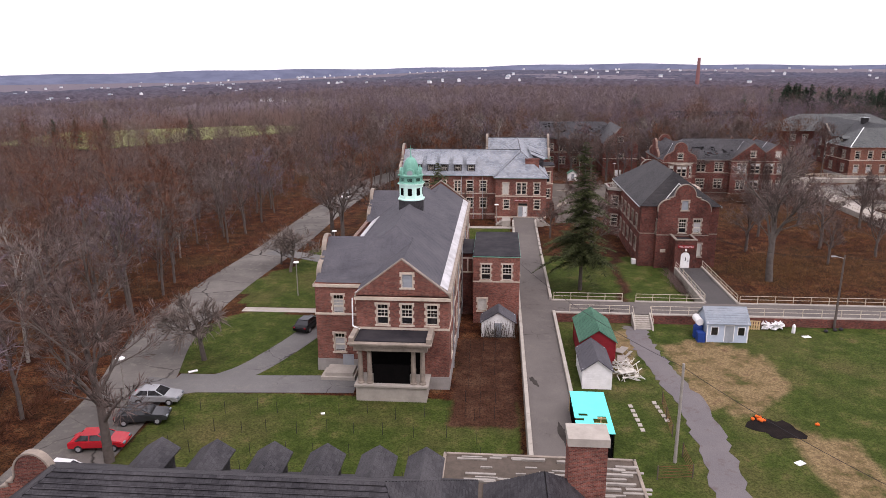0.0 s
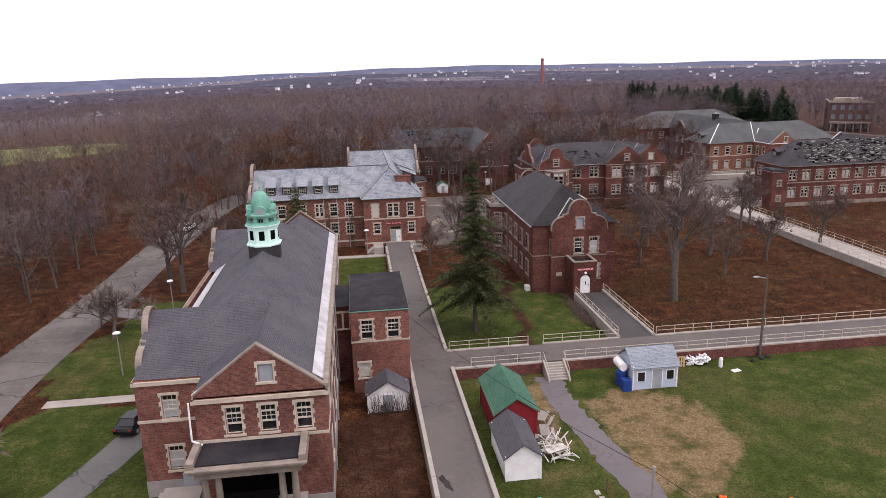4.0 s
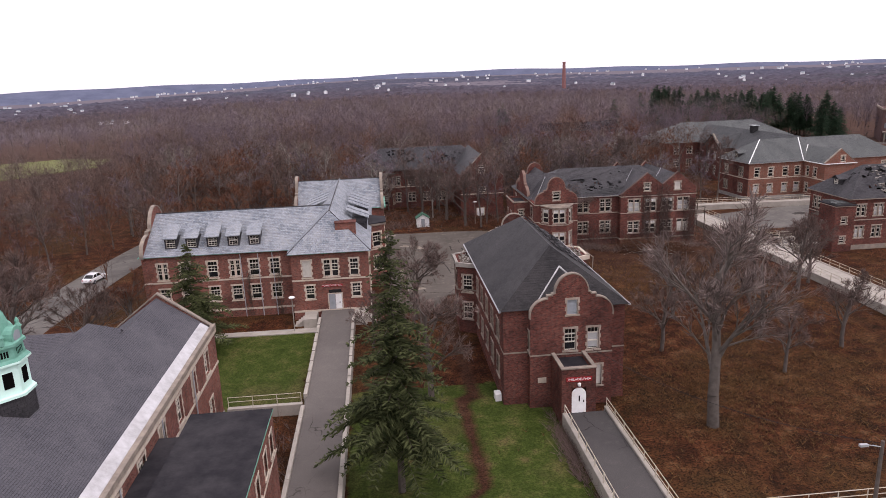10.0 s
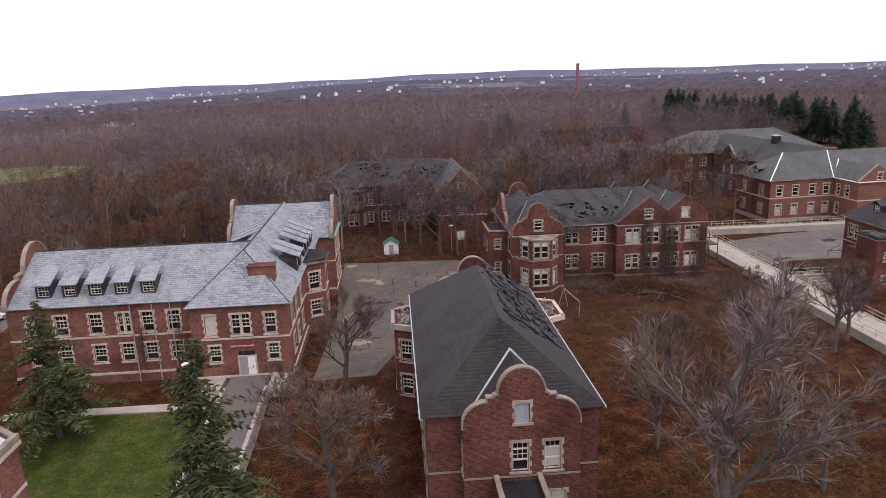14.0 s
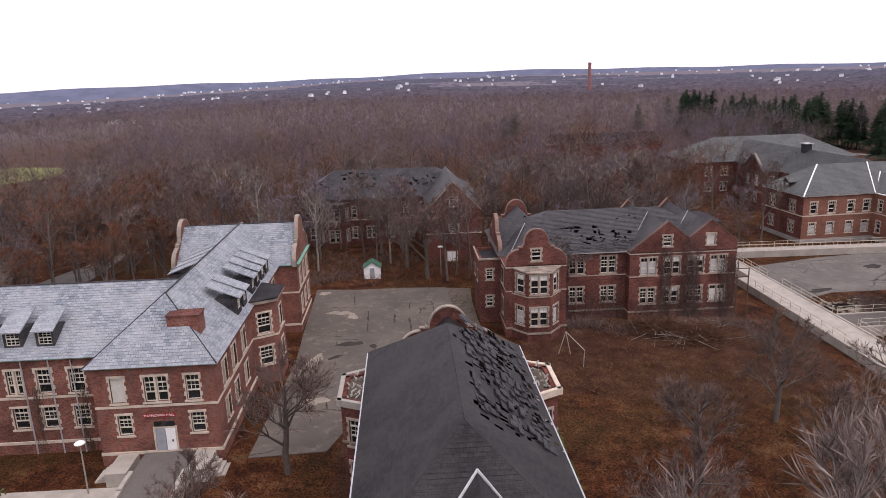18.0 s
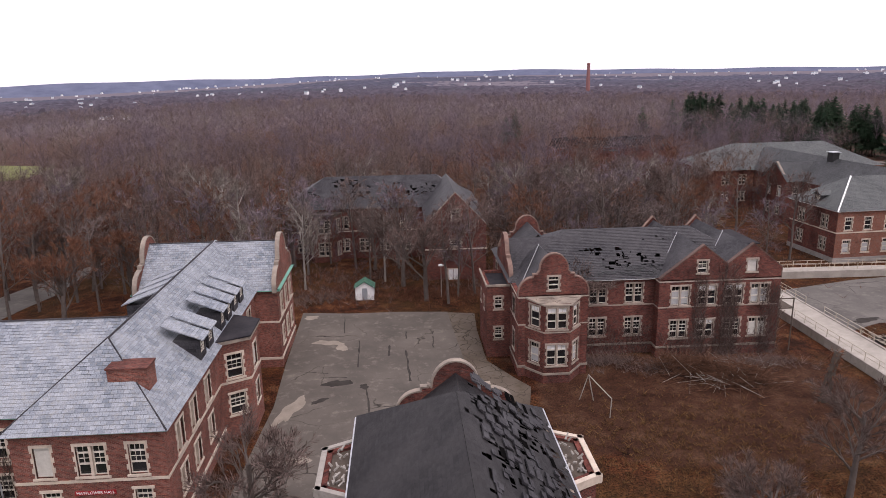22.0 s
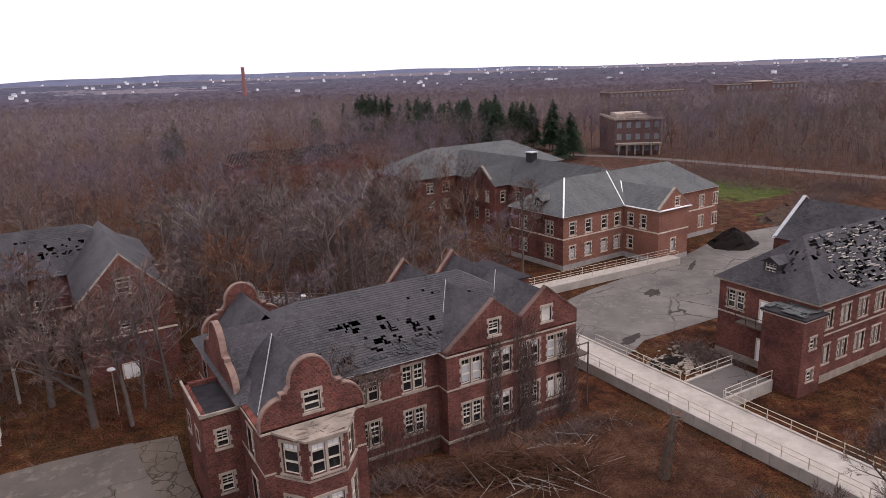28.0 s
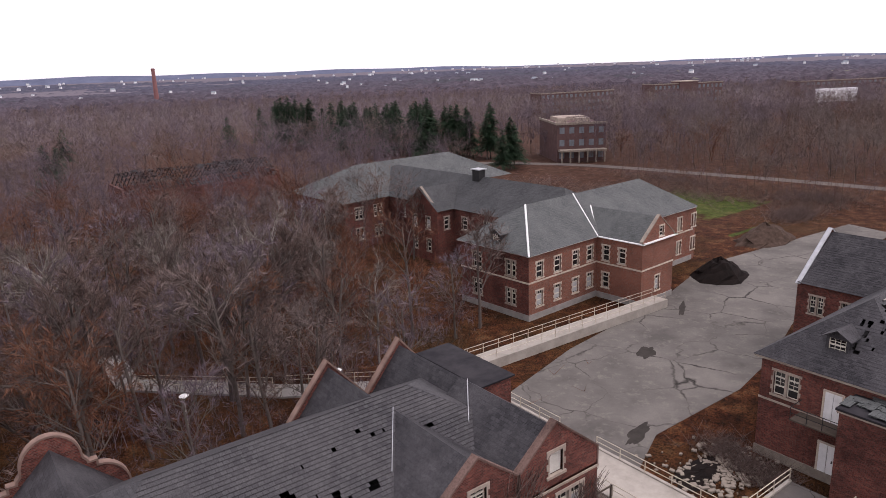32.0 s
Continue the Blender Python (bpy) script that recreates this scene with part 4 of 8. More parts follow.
    for y in (70.2, 97.6):
        gable(b, face_m(-17.2, y, -90), flemish(8.4, E - 0.1, 13.5), S)
    return b


def curved_gable_hall():
    b = thing("hall_with_curved_gables", "dark brick hall with curved gables and a torn slate roof", "building")
    E, S = 9.85, "brick_dark"
    x0, x1, y0, y1 = 22.6, 34.1, 105.6, 131.2
    gx0, gx1 = 24.9, 32.6
    wall(b, (x0, y0), (gx0, y0), G, E, (), S)
    wall(b, (gx0, y0), (gx0, 104.6), G, E, row((0.5,), 5.95, 0.5, 1.9, "single"), S)
    wall(b, (gx0, 104.6), (gx1, 104.6), G, 9.2, row((3.75, 5.9), 5.95, 1.05, 2.1, ("single_bars", "single_blind")) + [(6.3, 2.3, 0.9, 2.0, "single_board")], S)
    wall(b, (gx1, 104.6), (gx1, y0), G, E, (), S)
    wall(b, (gx1, y0), (x1, y0), G, E, (), S)
    us = [3 + 3.4 * i for i in range(5)]
    side = row(us, 5.95, 1.5, 2.0, "double") + row(us, 2.3, 1.5, 2.0, "double")
    wall(b, (x1, y0), (x1, y1), G, E, side, S)
    wall(b, (x1, y1), (x0, y1), G, E, row((3, 5.7, 8.5), 6.6, 1.2, 2.0, "single"), S)
    us = [25.6 - u for u in us]
    wall(b, (x0, y1), (x0, y0), G, E, row(us, 5.95, 1.5, 2.0, "double") + row(us, 2.3, 1.5, 2.0, "double"), S)
    ring = [(x0, y0), (gx0, y0), (gx0, 104.6), (gx1, 104.6), (gx1, y0), (x1, y0), (x1, y1), (x0, y1)]
    band(b, ring, 5.55, 0.13, 0.04, "limestone_dirty", closed=True)
    band(b, ring, G, 0.7, 0.05, "brick_dark", "plinth", True)
    # Added black sheet; keeps the inside dark below torn slates.
    part("attic_floor", boxes((x0 + 0.3, y0 + 0.3, 9.2, x1 - 0.3, y1 - 0.3, 9.3)), "dark_void", b)
    planes = hip_roof(x0, y0, x1, y1, E, 14.3, 0.35)
    planes += gable_roof(gx0 + 0.6, 104.9, gx1 - 0.6, 112, E + 0.2, 12.6, "y") + gable_roof(gx0 + 0.6, 125, gx1 - 0.6, 131.6, E + 0.2, 12.6, "y")
    roof(b, planes, "slate_black", 0.3, holes={1: torn(3, 85, (8.5, 24), (0.6, 6.4), 0.55)})
    gable(b, face_m(28.75, 104.6, 0), flemish(7.7, 9.2, 13.3), S, wins=[(0.05, 9.45, 0.95, 1.4, "single_vent")])
    gable(b, face_m(28.75, 131.9, 180), flemish(7.7, E - 0.1, 13.4), S)
    return b


def pale_slate_hall():
    b = thing("slate_roofed_hall", "red brick hall with pale blue-grey slate roof and dormers", "building")
    E, S = 9.9, "brick_red"
    fr = row((1.9,), 6.75, 1.05, 2.15, "single_board") + row((4.9,), 6.75, 1.8, 2.15, "double_bars") + row((7.8,), 6.75, 1.05, 2.15, "single_bars") + row((2.1, 7.9), 3.9, 1.05, 1.75, "single_bars")
    wall(b, (0.4, 131), (10, 131), G, E, fr, S)
    us = [3, 6.2, 10, 25.5]
    side = row(us, 6.75, 1.5, 2.1, "double") + row(us, 3.6, 1.5, 1.9, "double")
    wall(b, (10, 131), (10, 159.5), G, E, side, S)
    wall(b, (10, 159.5), (12.4, 159.5), G, E, (), S)
    wall(b, (12.4, 159.5), (12.4, 169), G, E, row((2, 4.75, 7.5), 6.75, 1.3, 2.1, "double") + row((2, 4.75, 7.5), 3.4, 1.3, 2.0, "double"), S)
    wall(b, (12.4, 169), (-2, 169), G, E, (), S)
    wall(b, (-2, 169), (-2, 159.5), G, E, (), S)
    wall(b, (-2, 159.5), (0.4, 159.5), G, E, (), S)
    wall(b, (0.4, 159.5), (0.4, 147.6), G, E, (), S)
    wall(b, (0.4, 147.6), (-18.4, 147.6), G, E, (), S)
    wall(b, (-18.4, 147.6), (-18.4, 133.6), G, E, (), S)
    us = [2.4, 5.2, 8.6, 11.4, 13.8, 16.4]
    wall(b, (-18.4, 133.6), (0.4, 133.6), G, E, row(us, 6.75, 1.2, 2.1, ("double_bars", "single_bars", "single_bars")) + row(us, 3.6, 1.2, 1.9, "single_bars"), S)
    wall(b, (0.4, 133.6), (0.4, 131), G, E, (), S)
    ring = [(0.4, 131), (10, 131), (10, 159.5), (12.4, 159.5), (12.4, 169), (-2, 169), (-2, 159.5), (0.4, 159.5), (0.4, 147.6), (-18.4, 147.6), (-18.4, 133.6), (0.4, 133.6)]
    band(b, ring, 6.3, 0.2, 0.05, closed=True)
    band(b, ring, 2.2, 0.25, 0.09, "limestone", "water_table", True)
    band(b, ring, G, 1.8, 0.06, "brick_red", "plinth", True)
    band(b, ring, E - 0.08, 0.1, 0.34, "copper_green", "gutter", True)
    planes = hip_roof(0.4, 131, 10, 169.5, E, 14.2, 0.45)
    planes += gable_roof(-18.3, 133.2, 5.2, 148, E, 14.1, "x") + gable_roof(-1.9, 159.2, 12.3, 169.3, E, 14.1, "x")
    roof(b, planes, "slate_pale", 0.3)
    gable(b, face_m(12.4, 164.2, 90), flemish(10.3, E - 0.2, 14.9), S)
    gable(b, face_m(-2, 164.2, -90), flemish(10.3, E - 0.2, 14.9), S)
    gable(b, face_m(-18.4, 140.6, -90), flemish(14.6, E - 0.2, 15.2), S)
    for x in (-14.8, -12.2, -9.6, -7, -4.4):
        dormer(b, face_m(x, 134.4, 0) @ Matrix.Translation((0, 0, 10.75)), 1.1, 1.15, 2.7, rise=1.25, shed=True)
    return b


def derelict_hall():
    b = thing("derelict_hall", "derelict dark brick hall with bay window and holed roof", "building")
    E, S = 9.9, "brick_dark"
    y1, y2, yn = 158.0, 159.4, 173.2
    wall(b, (36.8, 154.6), (43.8, 154.6), G, E, (), S)
    wall(b, (43.8, 154.6), (43.8, y2), G, E, (), S)
    wall(b, (43.8, y2), (52.3, y2), G, E, row((2.4, 6.3), 7.1, 1.8, 2.1, "double_bars") + row((2.4, 6.3), 3.4, 1.7, 2.0, "double_bars"), S)
    wall(b, (52.3, y2), (52.3, y1), G, E, (), S)
    us = (2.3, 5.2, 8.1, 10.9)
    wall(b, (52.3, y1), (65.4, y1), G, E, [(u, 7.05, 1.9, 2.1, st) for u, st in zip(us, ("double_blind", "double_lit", "double_lit", "double_blind"))] + [(u, 3.4, 1.8, 1.95, st) for u, st in zip(us, ("double_bars", "double_lit", "double_bars", "double_board_half"))], S)
    wall(b, (65.4, y1), (65.4, yn), G, E, row((4, 8.5, 12.5), 7.05, 1.2, 2.0, "single_bars"), S)
    wall(b, (65.4, yn), (36.8, yn), G, E, row((3.2, 8.6, 15, 19, 25), 7.05, 1.6, 2.0, "double_bars"), S)
    wall(b, (36.8, yn), (36.8, 154.6), G, E, row((3.0, 16.0), 7.05, 1.2, 2.0, "single_bars") + row((16.0,), 3.4, 1.2, 2.0, "single_bars"), S)
    ring = [(36.8, 154.6), (43.8, 154.6), (43.8, y2), (52.3, y2), (52.3, y1), (65.4, y1), (65.4, yn), (36.8, yn)]
    band(b, ring, 6.8, 0.13, 0.04, "limestone_worn", closed=True)
    band(b, ring, E - 0.26, 0.13, 0.06, "limestone_worn", closed=True)
    band(b, ring, 2.3, 0.22, 0.08, "limestone_dirty", "water_table", True)
    planes = hip_roof(36.8, y2 - 0.2, 65.4, yn, E, 13.8, 0.3)
    planes += gable_roof(37.2, 154.9, 43.5, 163, E, 13.0, "y")
    for left, zl, c, right, zr in ((52.4, 9.95, 56.8, 59.4, 11.25), (59.4, 11.25, 62.1, 65.3, 10.75)):
        planes += [[(left, y1 + 0.3, zl), (c, y1 + 0.3, 13.2), (c, 166, 13.2), (left, 166, zl)], [(right, y1 + 0.3, zr), (right, 166, zr), (c, 166, 13.2), (c, y1 + 0.3, 13.2)]]
    planes += gable_roof(37.4, 165.8, 44.4, yn - 0.3, E, 13.4, "y") + gable_roof(54.1, 165.8, 59.4, yn - 0.3, E, 13.1, "y") + gable_roof(59.5, 165.8, 64.9, yn - 0.3, E, 13.1, "y")
    planes += gable_roof(36.9, 160.8, 45.5, 169.2, E, 13.3, "x")
    # Black sheet added under the holes to paint an unlit attic.
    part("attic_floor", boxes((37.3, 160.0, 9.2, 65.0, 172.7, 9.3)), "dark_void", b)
    spots = [(x - 36.5, (y - 159.0) / 0.88) for x, y in ((46.4, 162.9), (48.9, 162.5), (48.9, 160.7), (49.4, 160.9), (52.4, 160.8), (52.9, 161.0), (44.9, 160.4), (57.7, 163.9), (46.0, 162.8), (51.9, 161.7))]
    roof(b, planes[4:], "slate_dark", 0.3, lift=0.004)
    roof(b, planes[:4], "slate_ruin", 0.25, holes={0: torn(4, 15, None, None, 0.95, spots) + torn(5, 7, (7, 26), (2, 7.5), 0.35)}, lift=0.024)
    gable(b, face_m(40.3, 154.6, 0), flemish(7.0, E - 0.1, 14.1), S, cope="cope_ruin", wins=[(0, 10.4, 1.05, 1.35, "single")])
    gable(b, face_m(40.9, yn, 180), flemish(7.0, E - 0.1, 14.1), S, cope="cope_ruin")
    gable(b, face_m(36.8, 165, -90), flemish(9.0, E - 0.1, 13.9), S, cope="cope_ruin")
    lo = E - 0.1
    for c, prof, st in ((56.8, [(-4.45, lo), (-4.45, 10.05), (0, 13.55), (2.6, 11.5), (2.6, lo)], "single_bars"), (62.1, [(-2.695, lo), (-2.695, 11.42), (0, 13.55), (3.25, 10.95), (3.25, lo)], "single_board")):
        gable(b, face_m(c, y1, 0), prof, S, cope="brick_dark", wins=[(0, 10.55, 1.0, 1.3, st)])
    tri = [(-2.9, lo), (-2.9, E + 0.2), (0, 13.5), (2.9, E + 0.2), (2.9, lo)]
    for x in (56.7, 62.2):
        gable(b, face_m(x, yn, 180), tri, S, cope="cope_ruin")
    return b


def annex():
    b = thing("flat_roofed_annex", "brick annex with flat tar roof beside the administration building", "building")
    r = [(-1.9, 79.4), (3.6, 79.4), (3.6, 91.5), (-1.9, 91.5)]
    wall(b, r[0], r[1], G, 8.75, row((1.5, 4.0), 5.9, 1.1, 1.9, "single_bars") + row((1.1,), 2.0, 1.0, 1.5, "single_board"))
    wall(b, r[1], r[2], G, 8.75, row((2, 5, 8, 10.5), 6.2, 1.0, 1.6, "single_bars"))
    wall(b, r[2], r[3], G, 8.75)
    wall(b, r[3], r[0], G, 8.75)
    part("roof", boxes((-1.95, 79.35, 8.752, 3.65, 91.55, 8.85)), "tar_roof", b)
    band(b, r, 8.7, 0.09, 0.08, "copper_green", "gutter", True)
    band(b, r, 5.6, 0.16, 0.05, closed=True)
    return b


administration(), curved_gable_hall(), pale_slate_hall(), derelict_hall(), annex()


def east_hall():
    """The hall with green slate roof, turned a little against the others."""
    m = Matrix.Translation((94.5, 193.7, 0)) @ Matrix.Rotation(radians(4), 4, "Z")
    b = thing("green_roofed_hall", "orange brick hall with green-grey slate roof", "building", m=m)
    E, S = 8.9, "brick_orange"
    us = (2, 5.4, 9, 12)
    wall(b, (0, 0), (14, 0), G, E, row(us, 5.7, 1.2, 2.0, "single") + row(us, 2.0, 1.2, 2.0, "single_blind"), S)
    wall(b, (14, 0), (37.8, 0), G, E, row((20, 24), 5.7, 1.2, 2.0, "double") + row((20, 24), 2.0, 1.2, 2.0, "double"), S)
    wall(b, (37.8, 0), (37.8, 12), G, E, (), S)
    wall(b, (37.8, 12), (0, 12), G, E, (), S)
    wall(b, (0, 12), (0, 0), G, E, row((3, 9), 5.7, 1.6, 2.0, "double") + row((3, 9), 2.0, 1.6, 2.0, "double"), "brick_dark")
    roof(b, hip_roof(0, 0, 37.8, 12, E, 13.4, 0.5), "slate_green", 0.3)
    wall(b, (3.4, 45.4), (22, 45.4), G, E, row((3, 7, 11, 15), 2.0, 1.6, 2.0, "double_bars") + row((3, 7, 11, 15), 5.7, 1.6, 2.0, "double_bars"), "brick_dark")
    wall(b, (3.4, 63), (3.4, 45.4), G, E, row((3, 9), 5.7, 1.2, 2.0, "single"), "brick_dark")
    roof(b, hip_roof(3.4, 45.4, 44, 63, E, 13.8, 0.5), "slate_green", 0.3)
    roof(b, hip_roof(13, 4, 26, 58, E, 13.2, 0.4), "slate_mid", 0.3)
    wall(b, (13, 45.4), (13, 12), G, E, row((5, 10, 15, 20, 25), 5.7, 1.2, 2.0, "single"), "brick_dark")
    return b


def school():
    b = thing("long_hall", "long dark brick hall with torn slate roof", "building")
    E, S = 9.0, "brick_dark"
    x0, x1, y0, y1 = 87.8, 128.8, 150.1, 160.7
    us = [2 + 3 * i for i in range(13)]
    wall(b, (x0, y0), (x1, y0), G, E, row(us, 6.0, 1.5, 1.9, ("double", "double_blind", "double_bars")) + row(us, 2.4, 1.5, 1.9, ("double_blind", "double")), S)
    wall(b, (x1, y0), (x1, y1), G, E, (), S)
    wall(b, (x1, y1), (x0, y1), G, E, row(us, 6.0, 1.5, 1.9, "double"), S)
    wall(b, (x0, y1), (x0, y0), G, E, row((2.0,), 6.0, 1.9, 1.9, "double_bars") + row((8.4,), 6.0, 0.9, 1.6, "single"), S)
    # Added dark sheet: the roof holes open onto painted blackness.
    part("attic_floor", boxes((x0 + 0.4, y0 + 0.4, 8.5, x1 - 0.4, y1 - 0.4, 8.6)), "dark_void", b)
    roof(b, hip_roof(x0, y0, x1, y1, E, 13.6, 0.5), "slate_dark", 0.3, holes={0: torn(6, 120, (5.5, 38), (0.8, 6.6), 0.8), 3: torn(7, 5, (5, 8), (3, 6), 0.5)})
    # wing behind, with a broken gable
    wall(b, (107, 167.6), (107, y1), G, E, row((2, 5), 6.0, 1.3, 1.8, "double_bars"), S)
    wall(b, (118, y1), (118, 167.6), G, E, (), S)
    roof(b, gable_roof(106.6, 155.5, 118.4, 167.5, E, 13.3, "y"), "slate_dark", 0.3, holes={0: torn(9, 16, (1, 10), (1, 6), 0.7)})
    gable(b, face_m(112.5, 167.6, 180), [(-5.9, E - 0.1), (0, 13.6), (5.9, E - 0.1)], S, cope="lead")
    return b


def north_hall():
    b = thing("north_hall", "dark brick hall behind bare trees", "building")
    E, S = 9.8, "brick_dark"
    wall(b, (6, 203), (28.8, 203), G, E, row([3 + 3.4 * i for i in range(6)], 6.4, 1.6, 2.0, "double_bars") + row([3 + 3.4 * i for i in range(6)], 2.6, 1.6, 2.0, "double_bars"), S)
    wall(b, (28.8, 203), (28.8, 189), G, E, (), S)
    wall(b, (28.8, 189), (37.8, 189), G, E, row((4.5,), 6.4, 1.6, 1.0, "single"), S)
    wall(b, (37.8, 189), (37.8, 216), G, E, (), S)
    wall(b, (37.8, 216), (6, 216), G, E, (), S)
    wall(b, (6, 216), (6, 203), G, E, (), S)
    roof(b, hip_roof(6, 203, 38, 216, E, 14.2, 0.4) + gable_roof(28.8, 189.3, 37.8, 210, E, 14.2, "y"), "slate_dark", 0.3, holes={0: torn(8, 26, (4, 26), (3, 7), 0.8)})
    # Sheet added behind the roof holes, its black standing for unlit depth.
    part("attic_floor", boxes((6.4, 203.4, 9.2, 38.2, 215.6, 9.3)), "dark_void", b)
    gable(b, face_m(33.3, 189, 0), [(-4.5, E - 0.1), (0, 14.4), (4.5, E - 0.1)], S, wins=[(0, 10.4, 1.2, 1.5, "single")])
    return b


east_hall(), school(), north_hall()


# ---- parts of the buildings seen close ----
def find(name):
    return bpy.data.objects[name]


def words(parent, text, m, size, mat, name="lettering", depth=0.02):
    cu = bpy.data.curves.new(name, "FONT")
    cu.body, cu.size, cu.align_x, cu.align_y, cu.extrude = text, size, "CENTER", "CENTER", depth
    tmp = bpy.data.objects.new(name, cu)
    me = bpy.data.meshes.new_from_object(tmp)
    bpy.data.objects.remove(tmp)
    me.materials.clear()
    me.materials.append(MATS[mat])
    return part(name, me, None, parent, "", m)


def cupola(b, x, y):
    c = new("cupola")
    c.parent = b
    c.location = (x, y, 0.45)
    t = math.pi / 8
    bm = bmesh.new()
    lathe(bm, [(1.6, 11.7), (1.6, 14.2)], 8, turn=t)
    part("base", bm, "slate_dark", c)
    bm = bmesh.new()
    lathe(bm, [(1.72, 14.2), (1.72, 14.35), (1.5, 14.36), (1.5, 16.1), (1.72, 16.12), (1.72, 16.25)], 8, turn=t)
    part("drum", bm, "cupola_paint", c)
    bm = bmesh.new()
    lathe(bm, [(1.72, 16.25), (1.5, 16.4), (1.42, 17.05), (1.6, 17.1), (1.6, 17.25), (1.3, 17.4)], 8, turn=t)
    part("upper_stage", bm, "copper_green", c)
    bm = bmesh.new()
    lathe(bm, [(0.98 * math.cos(a) ** 0.8 + 0.02, 17.4 + 1.95 * math.sin(a)) for a in (0.02, 0.25, 0.5, 0.75, 1.0, 1.2, 1.4, 1.52)], 16)
    part("dome", bm, "copper_green", c)
    for i in range(8):
        m = Matrix.Rotation(math.pi / 4 * i, 4, "Z")
        # Black blocks on the closed faces paint the dark inside openings.
        bm = boxes((1.28, -0.26, 14.8, 1.41, 0.26, 15.7))
        part("opening", bm, "dark_void", c, "", m)
        bm = boxes((1.2, -0.3, 16.55, 1.37, 0.3, 16.9))
        part("opening", bm, "dark_void", c, "", m)
        bm = bmesh.new()
        for k in range(5):
            box(bm, 1.37, -0.3 + 0.14 * k, 16.55, 1.4, -0.27 + 0.14 * k, 16.9)
        part("grille", bm, "copper_green", c, "", m)
        if i % 2 == 0:
            bm = bmesh.new()
            pts = [(1.36, -0.55, 17.2)] + [(1.36, 0.55 * math.cos(a), 17.55 + 0.55 * math.sin(a)) for a in [math.pi - math.pi * k / 8 for k in range(9)]] + [(1.36, 0.55, 17.2)]
            extrude(bm, pts, (-0.9, 0, 0))
            d = part("arched_dormer", bm, "copper_green", c, "", m)
            pts = [(1.375, 0.36 * math.cos(a), 17.52 + 0.36 * math.sin(a)) for a in [2 * math.pi * k / 12 for k in range(12)]]
            bm = bmesh.new()
            extrude(bm, pts, (-0.05, 0, 0))
            part("louvre", bm, "grey_paint", d)
        else:
            bm = bmesh.new()
            lathe(bm, [(0.16, 17.3), (0.16, 17.7), (0.22, 17.75), (0.1, 17.95), (0.12, 18.1), (0.02, 18.3)], 6, (1.38, 0))
            part("urn", bm, "copper_green", c, "", m)
    bm = bmesh.new()
    lathe(bm, [(0.12, 19.2), (0.16, 19.4), (0.06, 19.6), (0.1, 19.7), (0.04, 19.85), (0.035, 20.75)], 8)
    tube(bm, (-0.28, 0, 20.4), (0.28, 0, 20.4), 0.035, 0.035, 4)
    part("finial", bm, "copper_green", c)


def administration_details():
    b = find("administration_building")
    cupola(b, -9.8, 84.4)
    # portico
    bm = boxes((-12.0, 58.6, G, -5.4, 61.35, 2.0), (-12.15, 58.45, 1.85, -5.25, 61.35, 2.02))
    part("portico_base", bm, "concrete", b)
    for x in (-11.6, -10.75, -6.65, -5.8):
        bm = bmesh.new()
        lathe(bm, [(0.34, 2.02), (0.34, 2.15), (0.25, 2.2), (0.24, 3.8), (0.2, 5.2), (0.3, 5.3), (0.3, 5.45)], 12, (x, 59.1))
        part("column", bm, "limestone_dirty", b)
    bm = boxes((-12.1, 58.5, 5.45, -5.3, 61.35, 6.0), (-12.4, 58.2, 6.0, -5.0, 61.35, 6.2), (-12.55, 58.05, 6.2, -4.85, 61.35, 6.32))
    part("entablature", bm, "limestone_dirty", b)
    part("portico_roof", boxes((-12.0, 58.6, 6.322, -5.4, 61.36, 6.42)), "tar_roof", b)
    part("parapet", boxes((-12.5, 58.3, 6.324, -12.02, 61.36, 6.75), (-5.38, 58.3, 6.324, -4.9, 61.36, 6.75)), "limestone_dirty", b)
    part("porch_screen", boxes((-10.4, 59.05, 2.02, -7.0, 59.12, 3.9)), "dark_void", b, "black cloth screen between columns")
    # Wall has no recess: this black box paints the doorway's shade.
    part("door_recess", boxes((-11.4, 61.2, 2.02, -6.2, 61.36, 5.4)), "dark_void", b)
    # roof edge along both long sides: lead gutter behind a stone parapet
    for xa, za, xb, zb, y0, y1 in ((-4.4, 10.56, -3.67, 10.05, 62.4, 105.6), (-15.25, 10.6, -16.3, 9.9, 75.2, 92.6)):
        bm = bmesh.new()
        extrude(bm, [(xa, y0, za), (xb, y0, zb), (xb, y0, zb + 0.05), (xa, y0, za + 0.05)], (0, y1 - y0, 0))
        part("lead_gutter", bm, "lead_white", b, "pale lead-lined gutter")
    part("parapet", boxes((-3.655, 61.4, 9.84, -3.3, 106.3, 10.2)), "limestone_dirty", b)
    bm = bmesh.new()
    for p, q in (((-12.6, 61.2, 9.6), (-12.6, 61.0, 6.9)), ((-12.6, 61.0, 6.9), (-11.9, 60.9, 6.6))):
        tube(bm, p, q, 0.07, 0.07, 6)
    part("downpipe", bm, "white_paint", b)
    for y in (66, 74, 82, 90, 98):
        bm = bmesh.new()
        tube(bm, (-3.36, y, 9.4), (-3.36, y, 0.6), 0.06, 0.06, 6)
        part("downpipe", bm, "lead", b)
    strip(b, (-8.0, 61.6, 13.06), (-12.4, 61.6, 9.98), 0.2, "white_paint", "flashing")
    # basement door and steps on the wing
    part("basement_door", boxes((-14.6, 64.86, G, -13.5, 64.98, 2.2)), "grey_paint", b)
    part("stair_wall", boxes((-16.4, 62.6, G, -13.0, 64.9, 0.75), (-16.0, 62.9, 0.75, -13.2, 64.9, 1.1)), "concrete", b)
